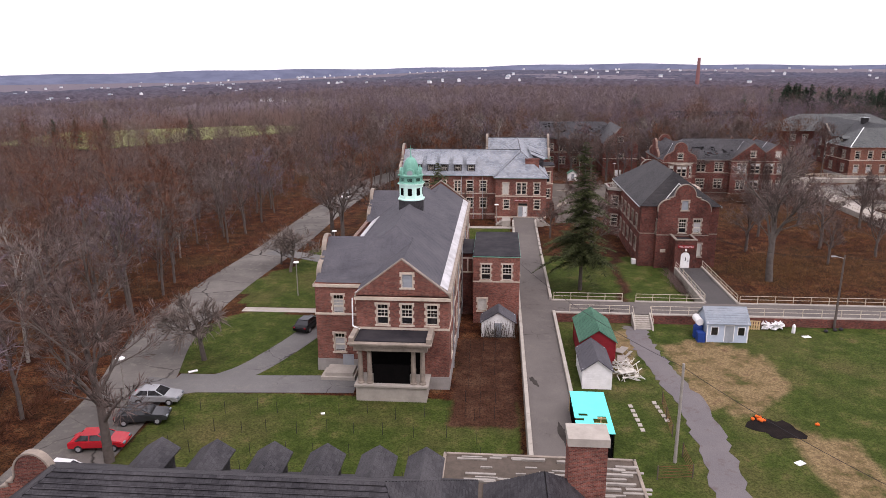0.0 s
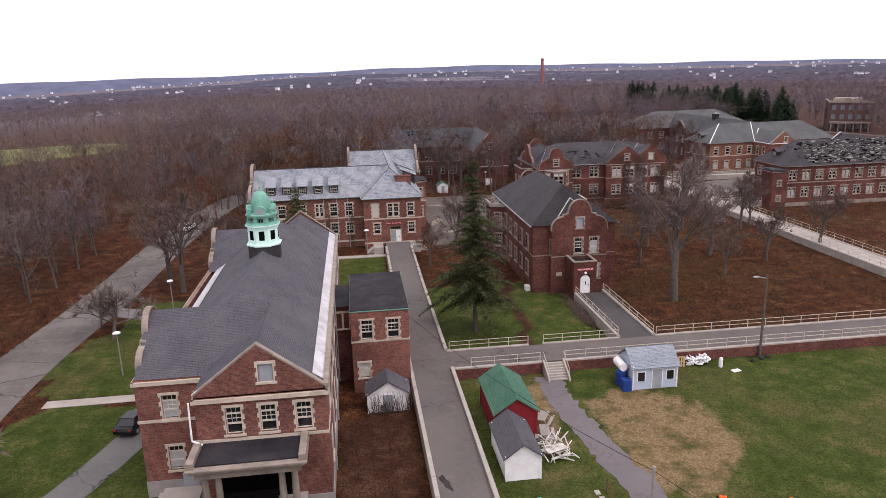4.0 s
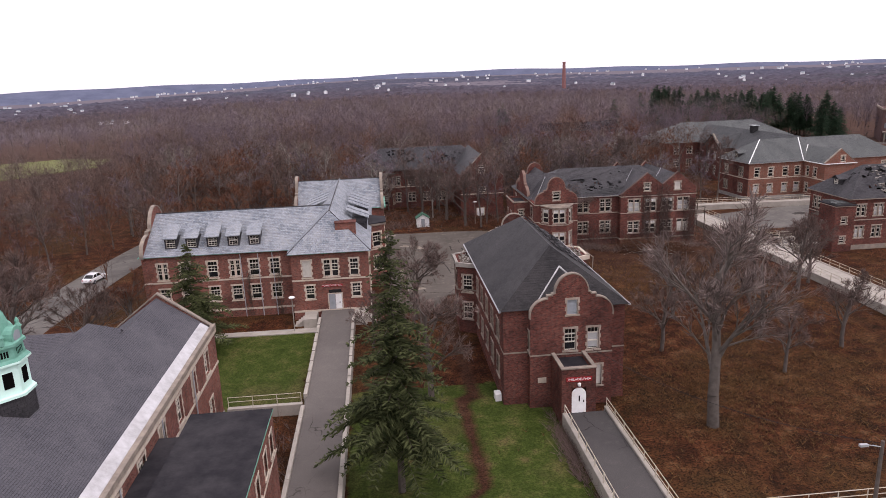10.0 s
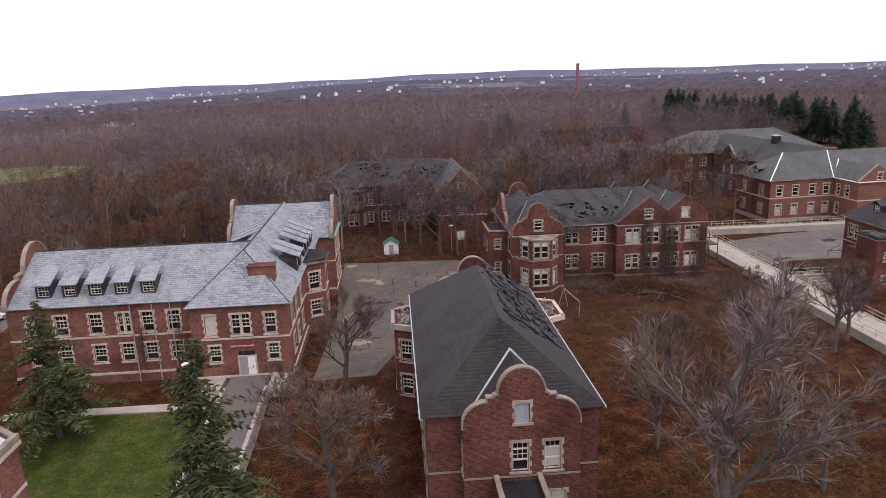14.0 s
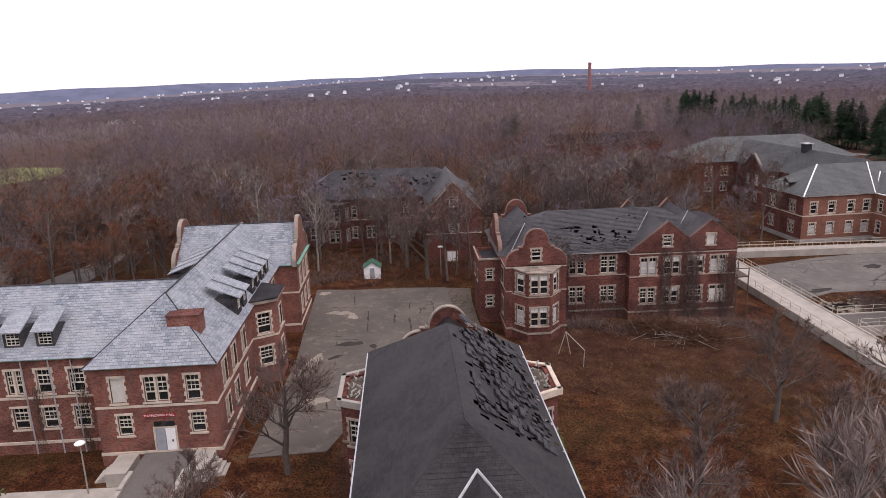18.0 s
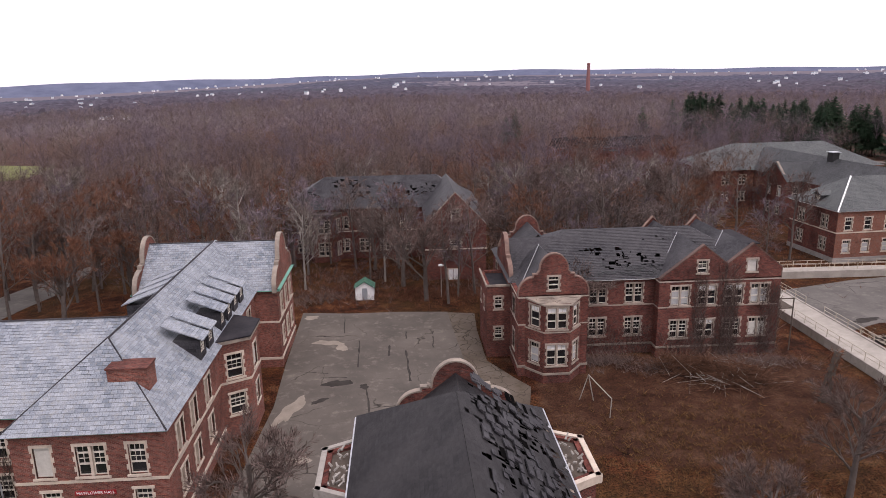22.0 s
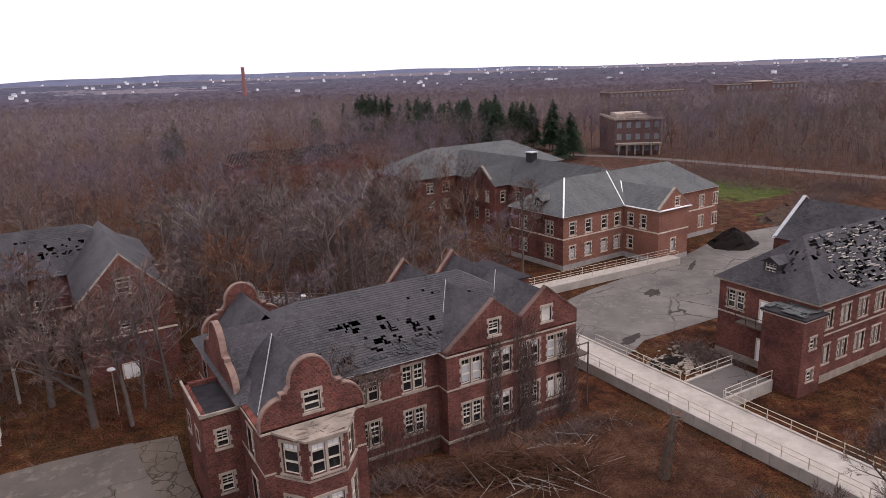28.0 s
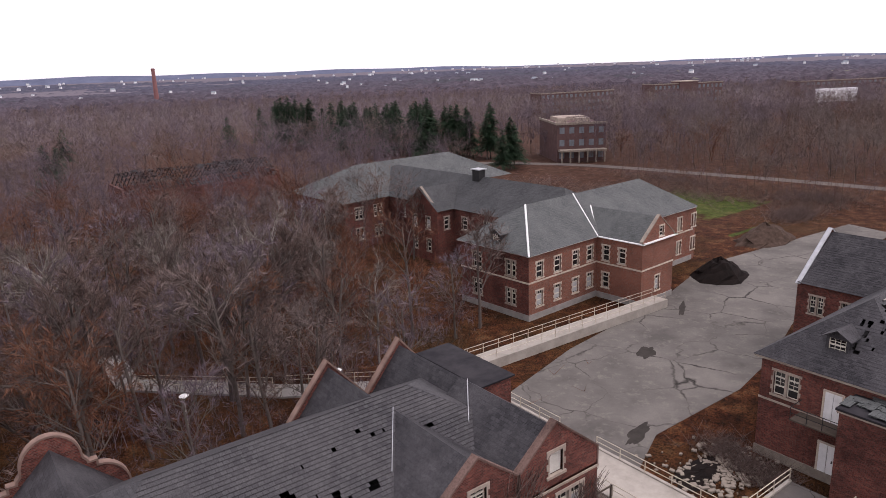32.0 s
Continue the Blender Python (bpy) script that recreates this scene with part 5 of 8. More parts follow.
    # link to the annex
    part("link", boxes((-3.5, 82.5, G, -1.9, 89, 8.3)), "brick_dark", b)
    part("link_roof", boxes((-3.5, 82.2, 8.302, -1.9, 89.3, 8.4)), "tar_roof", b)
    k = place_window(b, Matrix.Translation((-2.7, 82.5, 6.0)), "double_bars", 1.2, 1.6)
    part("tarp", boxes((-3.3, 91.6, 6.4, -2.0, 94, 6.48)), "blue_plastic", b, "blue tarpaulin")


def hall_door(b, m, w, h, mats, sign=None, arched=False, name="door"):
    d = new(name)
    d.parent = b
    d.matrix_local = m
    if arched:
        ring = [(-w / 2, 0, 0), (w / 2, 0, 0), (w / 2, 0, h - w / 2)] + [(w / 2 * math.cos(a), 0, h - w / 2 + w / 2 * math.sin(a)) for a in [math.pi * k / 10 for k in range(1, 10)]] + [(-w / 2, 0, h - w / 2)]
        bm = bmesh.new()
        extrude(bm, ring, (0, -0.06, 0))
        part("leaf", bm, mats[0], d)
        part("door_pane", boxes((-0.02, -0.075, h * 0.45, 0.1, -0.062, h * 0.68)), "glass_dark", d)
    else:
        for i, s in enumerate((-1, 1)):
            a, c = sorted((0, s * w / 2))
            part("leaf", boxes((a + 0.02, -0.06, 0, c - 0.02, 0, h)), mats[i], d)
    part("door_frame", boxes((-w / 2 - 0.14, -0.08, 0, -w / 2, 0, h + 0.14), (w / 2, -0.08, 0, w / 2 + 0.14, 0, h + 0.14), (-w / 2, -0.08, h, w / 2, 0, h + 0.14)), "limestone" if not arched else "brick_dark", d)
    part("handle", boxes((w * 0.3, -0.12, h * 0.42, w * 0.36, -0.06, h * 0.5)), "black_metal", d)
    return d


def curved_gable_hall_details():
    b = find("hall_with_curved_gables")
    # entrance vestibule
    v = new("vestibule")
    v.parent = b
    bm = bmesh.new()
    for r in ((26.9, 101.2, G, 27.15, 104.6, 5.7), (29.75, 101.2, G, 30.0, 104.6, 5.7), (26.9, 101.0, G, 27.75, 101.3, 5.7), (29.15, 101.0, G, 30.0, 101.3, 5.7), (27.75, 101.0, 3.9, 29.15, 101.3, 5.7), (27.75, 101.0, G, 29.15, 101.3, 1.52)):
        box(bm, *r)
    part("vestibule_wall", bm, "brick_dark", v)
    part("coping", boxes((26.85, 100.92, 5.7, 27.2, 104.6, 5.82), (29.7, 100.92, 5.7, 30.05, 104.6, 5.82), (27.2, 100.92, 5.7, 29.7, 101.35, 5.82)), "limestone_dirty", v)
    part("vestibule_roof", boxes((27.15, 101.3, 5.2, 29.75, 104.6, 5.28)), "tar_roof", v)
    hall_door(b, face_m(28.45, 101.02, 0) @ Matrix.Translation((0, 0, 1.52)), 1.3, 2.4, ("white_paint",), arched=True)
    sign = part("name_sign", boxes((27.3, 100.9, 4.55, 29.6, 100.97, 4.95)), "sign_red", b, "red name board with white letters")
    words(sign, "PHILADELPHIA", Matrix.Translation((28.45, 100.895, 4.75)) @ Matrix.Rotation(math.pi / 2, 4, "X"), 0.32, "white_paint", depth=0.006)
    bm = bmesh.new()
    lathe(bm, [(0.03, 4.1), (0.14, 4.15), (0.17, 4.35), (0.05, 4.45)], 8, (28.45, 100.85))
    part("lamp", bm, "white_paint", b)
    part("basement_vent", boxes((25.6, 104.52, 2.9, 26.4, 104.59, 3.4)), "limestone", b)
    part("window_panel", boxes((21.9, 106.4, G, 22.5, 107.4, 1.1)), "white_paint", b, "white hatch beside the wall")
    # decaying corner bays at the back
    for s, x in ((-1, 22.6), (1, 34.1)):
        ring = [(x, 123.2), (x + s * 2.0, 124.2), (x + s * 2.0, 128.2), (x, 129.2)]
        if s > 0:
            pts = ring
        else:
            pts = ring[::-1]
        for p, q in zip(pts, pts[1:]):
            L = (Vector(q) - Vector(p)).length
            ws = [] if L < 2 else row((L / 2,), 5.95, 1.1 if L < 3 else 1.5, 2.0, "single_bars") + row((L / 2,), 2.6, 1.1 if L < 3 else 1.5, 2.0, "single_bars")
            wall(b, p, q, G, 9.4, ws, "brick_dark")
        band(b, pts, 6.1, 0.18, 0.05, "limestone_dirty")
        band(b, pts, 9.0, 0.5, 0.25, "limestone" if s > 0 else "timber_grey", "cornice")
        bm = bmesh.new()
        extrude(bm, [(*p, 9.1) for p in ring], (0, 0, 0.12))
        part("bay_roof", bm, "timber_dark", b)
        g = random.Random(3)
        bm = bmesh.new()
        for i in range(26):
            p = Vector((x + s * g.uniform(0.2, 1.7), g.uniform(124.2, 128.2), 9.3 + g.uniform(0, 0.4)))
            q = p + Vector((g.uniform(-0.3, 0.3), g.uniform(-0.5, 0.5), g.uniform(-0.3, 0.3)))
            tube(bm, p, q, 0.08, 0.06, 4)
        part("timber_debris", bm, "timber_grey", b, kind="stuff")
    # gutter and torn slates of the east slope
    for x in (22.25, 34.45):
        part("gutter", boxes((x - 0.1, 105.3, 9.72, x + 0.1, 131.4, 9.84)), "lead", b)
    for p, q in (((28.75, 109.15, 12.75), (25.5, 105.5, 10.15)), ((28.75, 109.15, 12.75), (30.2, 107.5, 11.5))):
        strip(b, p, q, 0.13, "lead_white", "flashing")
    g = random.Random(9)
    k = 4.45 / 6.1
    bm = bmesh.new()
    for i in range(150):
        y = g.uniform(114, 129.5)
        x = g.uniform(29.4 + max(0, 0.0), 33.8)
        z = 14.3 - (x - 28.35) * k + 0.07
        w, l = g.uniform(0.25, 1.1), g.uniform(0.2, 0.55)
        a = g.uniform(-0.25, 0.25)
        c = Vector((x, y, z))
        u, v2 = Vector((math.sin(a) * 0.3, math.cos(a), g.uniform(-0.05, 0.05))) * w / 2, Vector((1, 0, -k)).normalized() * l / 2
        extrude(bm, [c - u - v2, c + u - v2, c + u + v2, c - u + v2], Vector((k, 0, 1)).normalized() * g.uniform(0.02, 0.12))
    part("slate_debris", bm, "slate_dark", b, "loose and slipped slates", kind="stuff")
    # Black quads laid on the slope paint unlit gaps in it.
    bm = bmesh.new()
    for i in range(30):
        y, x = g.uniform(114, 129.5), g.uniform(29.3, 33.8)
        z = 14.3 - (x - 28.35) * k + 0.045
        w, l = g.uniform(0.2, 1.5), g.uniform(0.12, 0.4)
        c = Vector((x, y, z))
        u, v2 = Vector((0, 1, 0)) * w / 2, Vector((1, 0, -k)).normalized() * l / 2
        poly(bm, [c - u - v2, c + u - v2, c + u + v2, c - u + v2])
    part("roof_gap", bm, "dark_void", b, "black quads painting the dark under missing slates", kind="stuff")


def pale_slate_hall_details():
    b = find("slate_roofed_hall")
    hall_door(b, face_m(5.6, 130.98, 0) @ Matrix.Translation((0, 0, 2.33)), 1.6, 2.1, ("grey_paint", "white_paint"))
    part("transom", boxes((4.8, 130.9, 4.58, 6.4, 131.0, 5.0)), "glass_dark", b)
    sign = part("name_sign", boxes((4.0, 130.9, 5.43, 6.6, 130.96, 5.71)), "sign_red", b, "red name board with white letters")
    words(sign, "MAYFLOWER HALL", Matrix.Translation((5.3, 130.895, 5.57)) @ Matrix.Rotation(math.pi / 2, 4, "X"), 0.28, "white_paint", depth=0.006)
    c = part("chimney", boxes((6.0, 133.3, 10.6, 8.6, 134.8, 13.0)), "brick_red", b)
    part("chimney_cap", boxes((5.92, 133.22, 13.0, 8.68, 134.88, 13.12)), "brick_dark", c)
    # east bay
    pts = [(10, 144.6), (12.3, 145.9), (12.3, 149.6), (10, 150.9)]
    for p, q in zip(pts, pts[1:]):
        L = (Vector(q) - Vector(p)).length
        wall(b, p, q, G, 10.1, row((L / 2,), 6.75, 1.3, 2.1, "single_board_half" if L > 3 else "single_bars") + row((L / 2,), 3.4, 1.3, 1.9, "single_bars"), "brick_red")
    band(b, pts, 6.3, 0.2, 0.05)
    band(b, pts, 9.9, 0.3, 0.2, "limestone_dirty", "cornice")
    bm = bmesh.new()
    extrude(bm, [(9.6, 144.2, 10.2), (12.55, 145.7, 10.2), (12.55, 149.8, 10.2), (9.6, 151.3, 10.2)], (0, 0, 0.12))
    part("bay_roof", bm, "tar_roof", b)
    for y in (141.3, 143.6, 147.6, 150.0, 152.4, 154.8):
        dormer(b, Matrix.Translation((9.9, y, 10.85)) @ Matrix.Rotation(math.pi / 2, 4, "Z"), 1.15, 1.15, 2.7, rise=1.25, shed=True)
    for y in (150.5, 153, 155.5, 158):
        dormer(b, Matrix.Translation((1.05, y, 10.75)) @ Matrix.Rotation(-math.pi / 2, 4, "Z"), 1.1, 1.2, 3.2, rise=1.3, shed=True)
    for p, q in (((0.0, 130.6, 9.95), (5.2, 136.1, 14.25)), ((10.4, 130.6, 9.95), (5.2, 136.1, 14.25)), ((5.2, 136.1, 14.25), (5.2, 164, 14.25)), ((-18.4, 140.6, 14.15), (5.2, 140.6, 14.15)), ((-2, 164.2, 14.1), (12.4, 164.2, 14.1))):
        strip(b, p, q, 0.16, "slate_dark")
    # hall steps
    for s, x in ((-1, 2.6), (1, 8.6)):
        for i in range(5):
            part("step", boxes((x - 0.9 if s < 0 else x - 0.7, 128.0, G, x + 0.7 if s < 0 else x + 0.9, 130.9, 2.28) if i == 4 else (x + s * (0.7 + 0.3 * (4 - i)) - 0.15, 128.6, G, x + s * (0.7 + 0.3 * (4 - i)) + 0.15, 130.4, 1.3 + 0.22 * i)), "concrete", b)
    for x in (-6.2, -4.0, -2.2):
        bm = bmesh.new()
        tube(bm, (x, 133.45, 9.7), (x + 0.1, 133.45, 0.6), 0.06, 0.06, 6)
        part("downpipe", bm, "lead", b)
    g = random.Random(4)
    bm = bmesh.new()
    for x in (-5.5, -1.6, 1.0):
        for i in range(70):
            p = Vector((x + g.gauss(0, 0.25), 133.5 - g.uniform(0.02, 0.18), g.uniform(0.6, 7)))
            tube(bm, p, p + Vector((g.gauss(0, 0.35), 0.0, g.uniform(0.5, 1.3))), 0.025, 0.012, 3)
    part("dead_creeper", bm, "timber_dark", b, "bare dark creeper on brick", kind="stuff")


def derelict_details():
    b = find("derelict_hall")
    S = "brick_dark"
    pts = [(37.5, 154.6), (39.0, 152.7), (41.6, 152.7), (43.1, 154.6)]
    for p, q in zip(pts, pts[1:]):
        L = (Vector(q) - Vector(p)).length
        w = 1.9 if L > 2.5 else 1.15
        wall(b, p, q, G, 9.6, row((L / 2,), 7.0, w, 2.15, "double_lit" if L > 2.5 else "single_lit") + row((L / 2,), 3.2, w, 2.15, "double_lit" if L > 2.5 else "single_blind"), S)
    band(b, pts, 6.6, 0.14, 0.04, "limestone_worn")
    band(b, pts, 2.2, 0.22, 0.08, "limestone_dirty")
    g = random.Random(5)
    bm = bmesh.new()
    extrude(bm, [(37.3, 154.7, 9.65), (38.9, 152.5, 9.45), (41.7, 152.5, 9.4), (43.3, 154.7, 9.65)], (0, 0, 0.15))
    for i in range(30):
        p = Vector((g.uniform(38.3, 42.3), g.uniform(152.9, 154.5), 9.62 + g.uniform(0, 0.15)))
        d = Vector((g.uniform(-1, 1), g.uniform(-0.4, 0.4), g.uniform(-0.1, 0.15)))
        tube(bm, p, p + d, 0.07, 0.05, 4)
    part("bay_roof", bm, "limestone_dirty", b, "weathered broken boards", kind="stuff")
    # annex with flat roof
    r = [(34.3, 159.8), (36.8, 159.8), (36.8, 166.2), (34.3, 166.2)]
    wall(b, r[0], r[1], G, 9.3, row((1.25,), 6.8, 0.8, 1.3, "single_bars") + row((1.25,), 3.4, 0.8, 1.3, "single_bars"), S)
    wall(b, r[2], r[3], G, 9.3, (), S)
    wall(b, r[3], r[0], G, 9.3, row((1.5, 4.2), 6.2, 0.8, 1.3, "single_bars"), S)
    part("annex_roof", boxes((34.4, 159.9, 8.9, 36.8, 166.1, 9.0)), "tar_roof", b)
    band(b, [r[3], r[0], r[1]], 9.3, 0.22, 0.12, "limestone_dirty", "coping")
    band(b, [r[3], r[0], r[1]], G, 0.9, 0.06, "limestone_dirty", "plinth")
    # black quads on the south slope stand for unlit holes
    k = (13.8 - 9.9) / 7.3
    bm = bmesh.new()
    sp = []
    for i in range(8):
        cx, cy = g.choice(((45.2, 162.2), (47.5, 161.0), (49.6, 160.1), (51, 159.4), (44.5, 160.2), (48.5, 163.2), (58.8, 164.6), (42.7, 160), (50.6, 160.8), (47, 159.2)))
        x, y = g.gauss(cx, 0.75), 1.2 + min(max(g.gauss(cy, 0.4), 158.0), 164.4)
        z = 9.9 + (y - 158.9) * k + 0.05
        w, l = g.uniform(0.15, 0.75), g.uniform(0.1, 0.34)
        u, v2 = Vector((w / 2, 0, 0)), Vector((0, 1, k)).normalized() * l / 2
        c = Vector((x, y, z))
        poly(bm, [c - u - v2, c + u - v2, c + u + v2, c - u + v2])
    part("roof_gap", bm, "dark_void", b, "black quads painting the dark under missing slates", kind="stuff")
    bm = bmesh.new()
    for i in range(110):
        x, y = (g.uniform(49.5, 53.2) if i % 2 else g.uniform(44.5, 52.0)), 159.3 + abs(g.gauss(0, 0.8))
        z = 9.9 + (y - 158.9) * k + 0.06
        w, l = g.uniform(0.1, 0.42), g.uniform(0.06, 0.26)
        a = g.uniform(-1.2, 1.2)
        u, v2 = Vector((math.cos(a), math.sin(a), k * math.sin(a))) * w / 2, Vector((0, 1, k)).normalized() * l / 2
        c = Vector((x, y, z))
        extrude(bm, [c - u - v2, c + u - v2, c + u + v2, c - u + v2], (0, -0.03, 0.05))
    part("slate_debris", bm, "slate_mid", b, "loose and slipped slates", kind="stuff")
    for p, q in (((40.3, 162.4, 13.1), (37.2, 156.4, 10.2)), ((56.8, 165.3, 13.3), (54.6, 162.2, 11.7)), ((62.1, 165.3, 13.3), (60.3, 163.0, 12.1))):
        strip(b, p, q, 0.07, "lead", "flashing")
    part("eaves_gutter", boxes((44, 159.02, 9.75, 52.2, 159.25, 9.9)), "white_paint", b)
    # flat roof block and fire stair at the east end
    part("rear_block", boxes((65.0, 167.5, 9, 67.6, 174.5, 11.0)), "brick_dark", b)
    part("rear_roof", boxes((64.8, 167.3, 11.002, 67.8, 174.7, 11.12)), "tar_roof", b)
    part("fire_stair", boxes((65.45, 158.6, 6.0, 67.5, 161.5, 6.12), (67.4, 158.6, G, 67.5, 158.7, 7.2), (67.4, 161.4, G, 67.5, 161.5, 7.2), (65.5, 158.6, 7.1, 67.5, 158.66, 7.2)), "timber_dark", b)
    bm = bmesh.new()
    for x0, x1, top in ((43.3, 45.2, 11.8), (56, 57.4, 9.8), (58.4, 61, 11.2), (63.4, 65.6, 8.8), (44, 52, 4.2), (52.6, 65, 3.6), (59.2, 60.6, 9.0)):
        for i in range(620):
            p = Vector((g.uniform(x0, x1), 157.9 if x0 > 52 else 159.3, g.uniform(0.5, top)))
            tube(bm, p, p + Vector((g.gauss(0, 0.4), -g.uniform(0.0, 0.35), g.uniform(0.3, 1.2))), 0.02, 0.01, 3)
    # a tangle lies over the eaves beside the curved gable
    for i in range(1500):
        x = 42.2 + 5.6 * g.random() ** 1.3
        y = 159.0 + g.gauss(0.1, 0.55) - (0.9 if x < 44 else 0)
        p = Vector((x, y, 9.4 + max(0.0, y - 159.0) * 0.55 + g.uniform(-0.9, 0.55) * (1.2 - 0.16 * (x - 42.2))))
        tube(bm, p, p + Vector((g.gauss(0, 0.45), g.gauss(-0.1, 0.3), g.uniform(-0.5, 0.55))), 0.018, 0.008, 3)
    part("dead_creeper", bm, "twig_brown", b, "bare brown creeper on brick", kind="stuff")


administration_details(), curved_gable_hall_details(), pale_slate_hall_details(), derelict_details()


def east_details():
    b = find("green_roofed_hall")
    E, S = 8.9, "brick_orange"
    # gabled block
    wall(b, (13.4, -7.0), (20.6, -7.0), G, E, row((3.6,), 2.0, 1.0, 2.0, "single_blind"), S)
    wall(b, (20.6, -7.0), (20.6, 0), G, E, row((2.8,), 5.7, 1.2, 2.0, "single"), S)
    wall(b, (13.4, 0), (13.4, -7.0), G, E, row((1.5, 4.0), 5.7, 1.0, 2.0, "single") + row((1.5,), 2.0, 1.0, 2.0, "single"), S)
    tri = [(-3.6, E - 0.1), (-3.6, E + 0.2), (0, 12.0), (3.6, E + 0.2), (3.6, E - 0.1)]
    gable(b, face_m(17.0, -7.0, 0), tri, S, wins=[(0.6, 9.2, 0.9, 1.3, "single")])
    bm = bmesh.new()
    for p in gable_roof(13.3, -6.7, 20.7, 6, E, 11.8, "y"):
        roof_plane(bm, p, 0.3)
    part("roof", bm, "slate_green", b)
    for p, q in (((13.2, -0.2, E + 0.05), (16.9, 3.8, 11.9)), ((-0.5, -0.5, E), (6, 6, 13.45)), ((13.0, -0.45, E + 0.05), (15.8, 6, 13.45))):
        strip(b, p, q, 0.26, "white_paint", "flashing")
    ring = [(0, 12), (0, 0), (13.4, 0), (13.4, -7.0), (20.6, -7.0), (20.6, 0), (37.8, 0), (37.8, 12)]
    band(b, ring, 5.2, 0.2, 0.06)
    band(b, ring, E - 0.14, 0.13, 0.36, "white_paint", "eave_board")
    band(b, ring, G, 0.8, 0.06, "concrete_base", "plinth")
    dormer(b, Matrix.Translation((0.5, 6.0, 9.6)) @ Matrix.Rotation(-math.pi / 2, 4, "Z"), 1.2, 1.0, 3.5, "slate_green")
    c = part("chimney", boxes((18.4, 27.5, 12.4, 19.8, 29.1, 14.4)), "black_metal", b)
    part("chimney_cap", boxes((18.2, 27.3, 14.4, 20.0, 29.3, 14.55)), "lead", c)
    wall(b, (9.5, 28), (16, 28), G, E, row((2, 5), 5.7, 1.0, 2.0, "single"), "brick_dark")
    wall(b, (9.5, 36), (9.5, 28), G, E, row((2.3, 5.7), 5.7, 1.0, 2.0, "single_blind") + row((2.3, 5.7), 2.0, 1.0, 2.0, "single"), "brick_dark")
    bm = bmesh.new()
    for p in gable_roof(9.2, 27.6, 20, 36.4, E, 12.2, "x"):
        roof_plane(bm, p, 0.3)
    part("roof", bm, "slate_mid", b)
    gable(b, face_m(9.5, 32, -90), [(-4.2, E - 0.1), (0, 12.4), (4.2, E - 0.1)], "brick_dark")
    b = find("long_hall")
    ring = [(87.8, 160.7), (87.8, 150.1), (128.8, 150.1)]
    band(b, ring, 5.3, 0.16, 0.05, "limestone_worn")
    band(b, ring, 8.8, 0.14, 0.42, "limestone_worn", "eave_board")
    band(b, ring, G, 0.8, 0.06, "limestone_dirty", "plinth")
    dormer(b, Matrix.Translation((89.0, 155.9, 10.2)) @ Matrix.Rotation(-math.pi / 2, 4, "Z"), 1.2, 1.2, 3.2, "slate_dark")
    # corner block with broken flat roof, balcony and doors at the west end
    wall(b, (84.9, 149.4), (88.2, 149.4), G, 8.0, row((1.6,), 5.0, 0.9, 1.1, "single") + row((1.6,), 1.8, 0.9, 1.1, "single"), "brick_dark")
    wall(b, (88.2, 149.4), (88.2, 150.1), G, 8.0, (), "brick_dark")
    wall(b, (84.9, 153.6), (84.9, 149.4), G, 8.0, (), "brick_dark")
    wall(b, (87.8, 153.6), (84.9, 153.6), G, 8.0, (), "brick_dark")
    part("block_roof", boxes((84.7, 149.2, 8.002, 88.4, 153.8, 8.16)), "tar_roof", b)
    g = random.Random(26)
    bm = bmesh.new()
    for i in range(60):
        p = Vector((g.uniform(84.9, 87.7), g.uniform(149.5, 153.3), 8.2 + g.uniform(0, 0.15)))
        d = Vector((g.gauss(0, 0.6), g.gauss(0, 0.6), g.uniform(-0.05, 0.1)))
        box(bm, p.x, p.y, p.z, p.x + abs(d.x) + 0.12, p.y + abs(d.y) + 0.1, p.z + 0.05)
    part("timber_debris", bm, "slate_green", b, "weathered broken roof boards", kind="stuff")
    band(b, [(84.9, 153.6), (84.9, 149.4), (88.2, 149.4)], 7.85, 0.3, 0.14, "limestone_worn", "coping")
    bal = part("balcony", boxes((86.1, 154.0, 5.2, 87.8, 157.4, 5.32)), "timber_dark", b)
    bm = bmesh.new()
    for p, q in (((86.15, 154.0, 6.3), (86.15, 157.4, 6.3)), ((86.15, 154.0, 5.8), (86.15, 157.4, 5.8)), ((86.15, 154.0, 6.3), (87.8, 154.0, 6.3)), ((86.15, 157.4, 6.3), (87.8, 157.4, 6.3))):
        tube(bm, p, q, 0.03, 0.03, 4)
    for y in (154.0, 155.1, 156.2, 157.4):
        tube(bm, (86.15, y, 5.3), (86.15, y, 6.3), 0.03, 0.03, 4)
    part("balcony_rail", bm, "black_metal", bal)
    for z in (5.32, 1.2):
        hall_door(b, Matrix.Translation((87.78, 155.2, z)) @ Matrix.Rotation(-math.pi / 2, 4, "Z"), 1.2, 2.3, ("white_paint", "white_paint"))
    g = random.Random(6)
    bm, bm2 = bmesh.new(), bmesh.new()
    k = (13.6 - 9.0) / 5.8
    for i in range(420):
        x, y = g.uniform(92 + 1.5, 125), g.uniform(149.9, 155.0)
        z = 9.0 + (y - 149.6) * k + 0.06
        w, l = g.uniform(0.3, 1.4), g.uniform(0.15, 0.4)
        c, u, v2 = Vector((x, y, z)), Vector((w / 2, g.uniform(-0.05, 0.05), 0)), Vector((0, 1, k)).normalized() * l / 2
        if i % 2:
            extrude(bm, [c - u - v2, c + u - v2, c + u + v2, c - u + v2], Vector((0, -0.05, 0.07)) * g.uniform(0.4, 1.5))
        else:
            poly(bm2, [c - u - v2, c + u - v2, c + u + v2, c - u + v2])
    part("slate_debris", bm, "slate_mid", b, "loose slates and bare boards", kind="stuff")
    bm = bmesh.new()
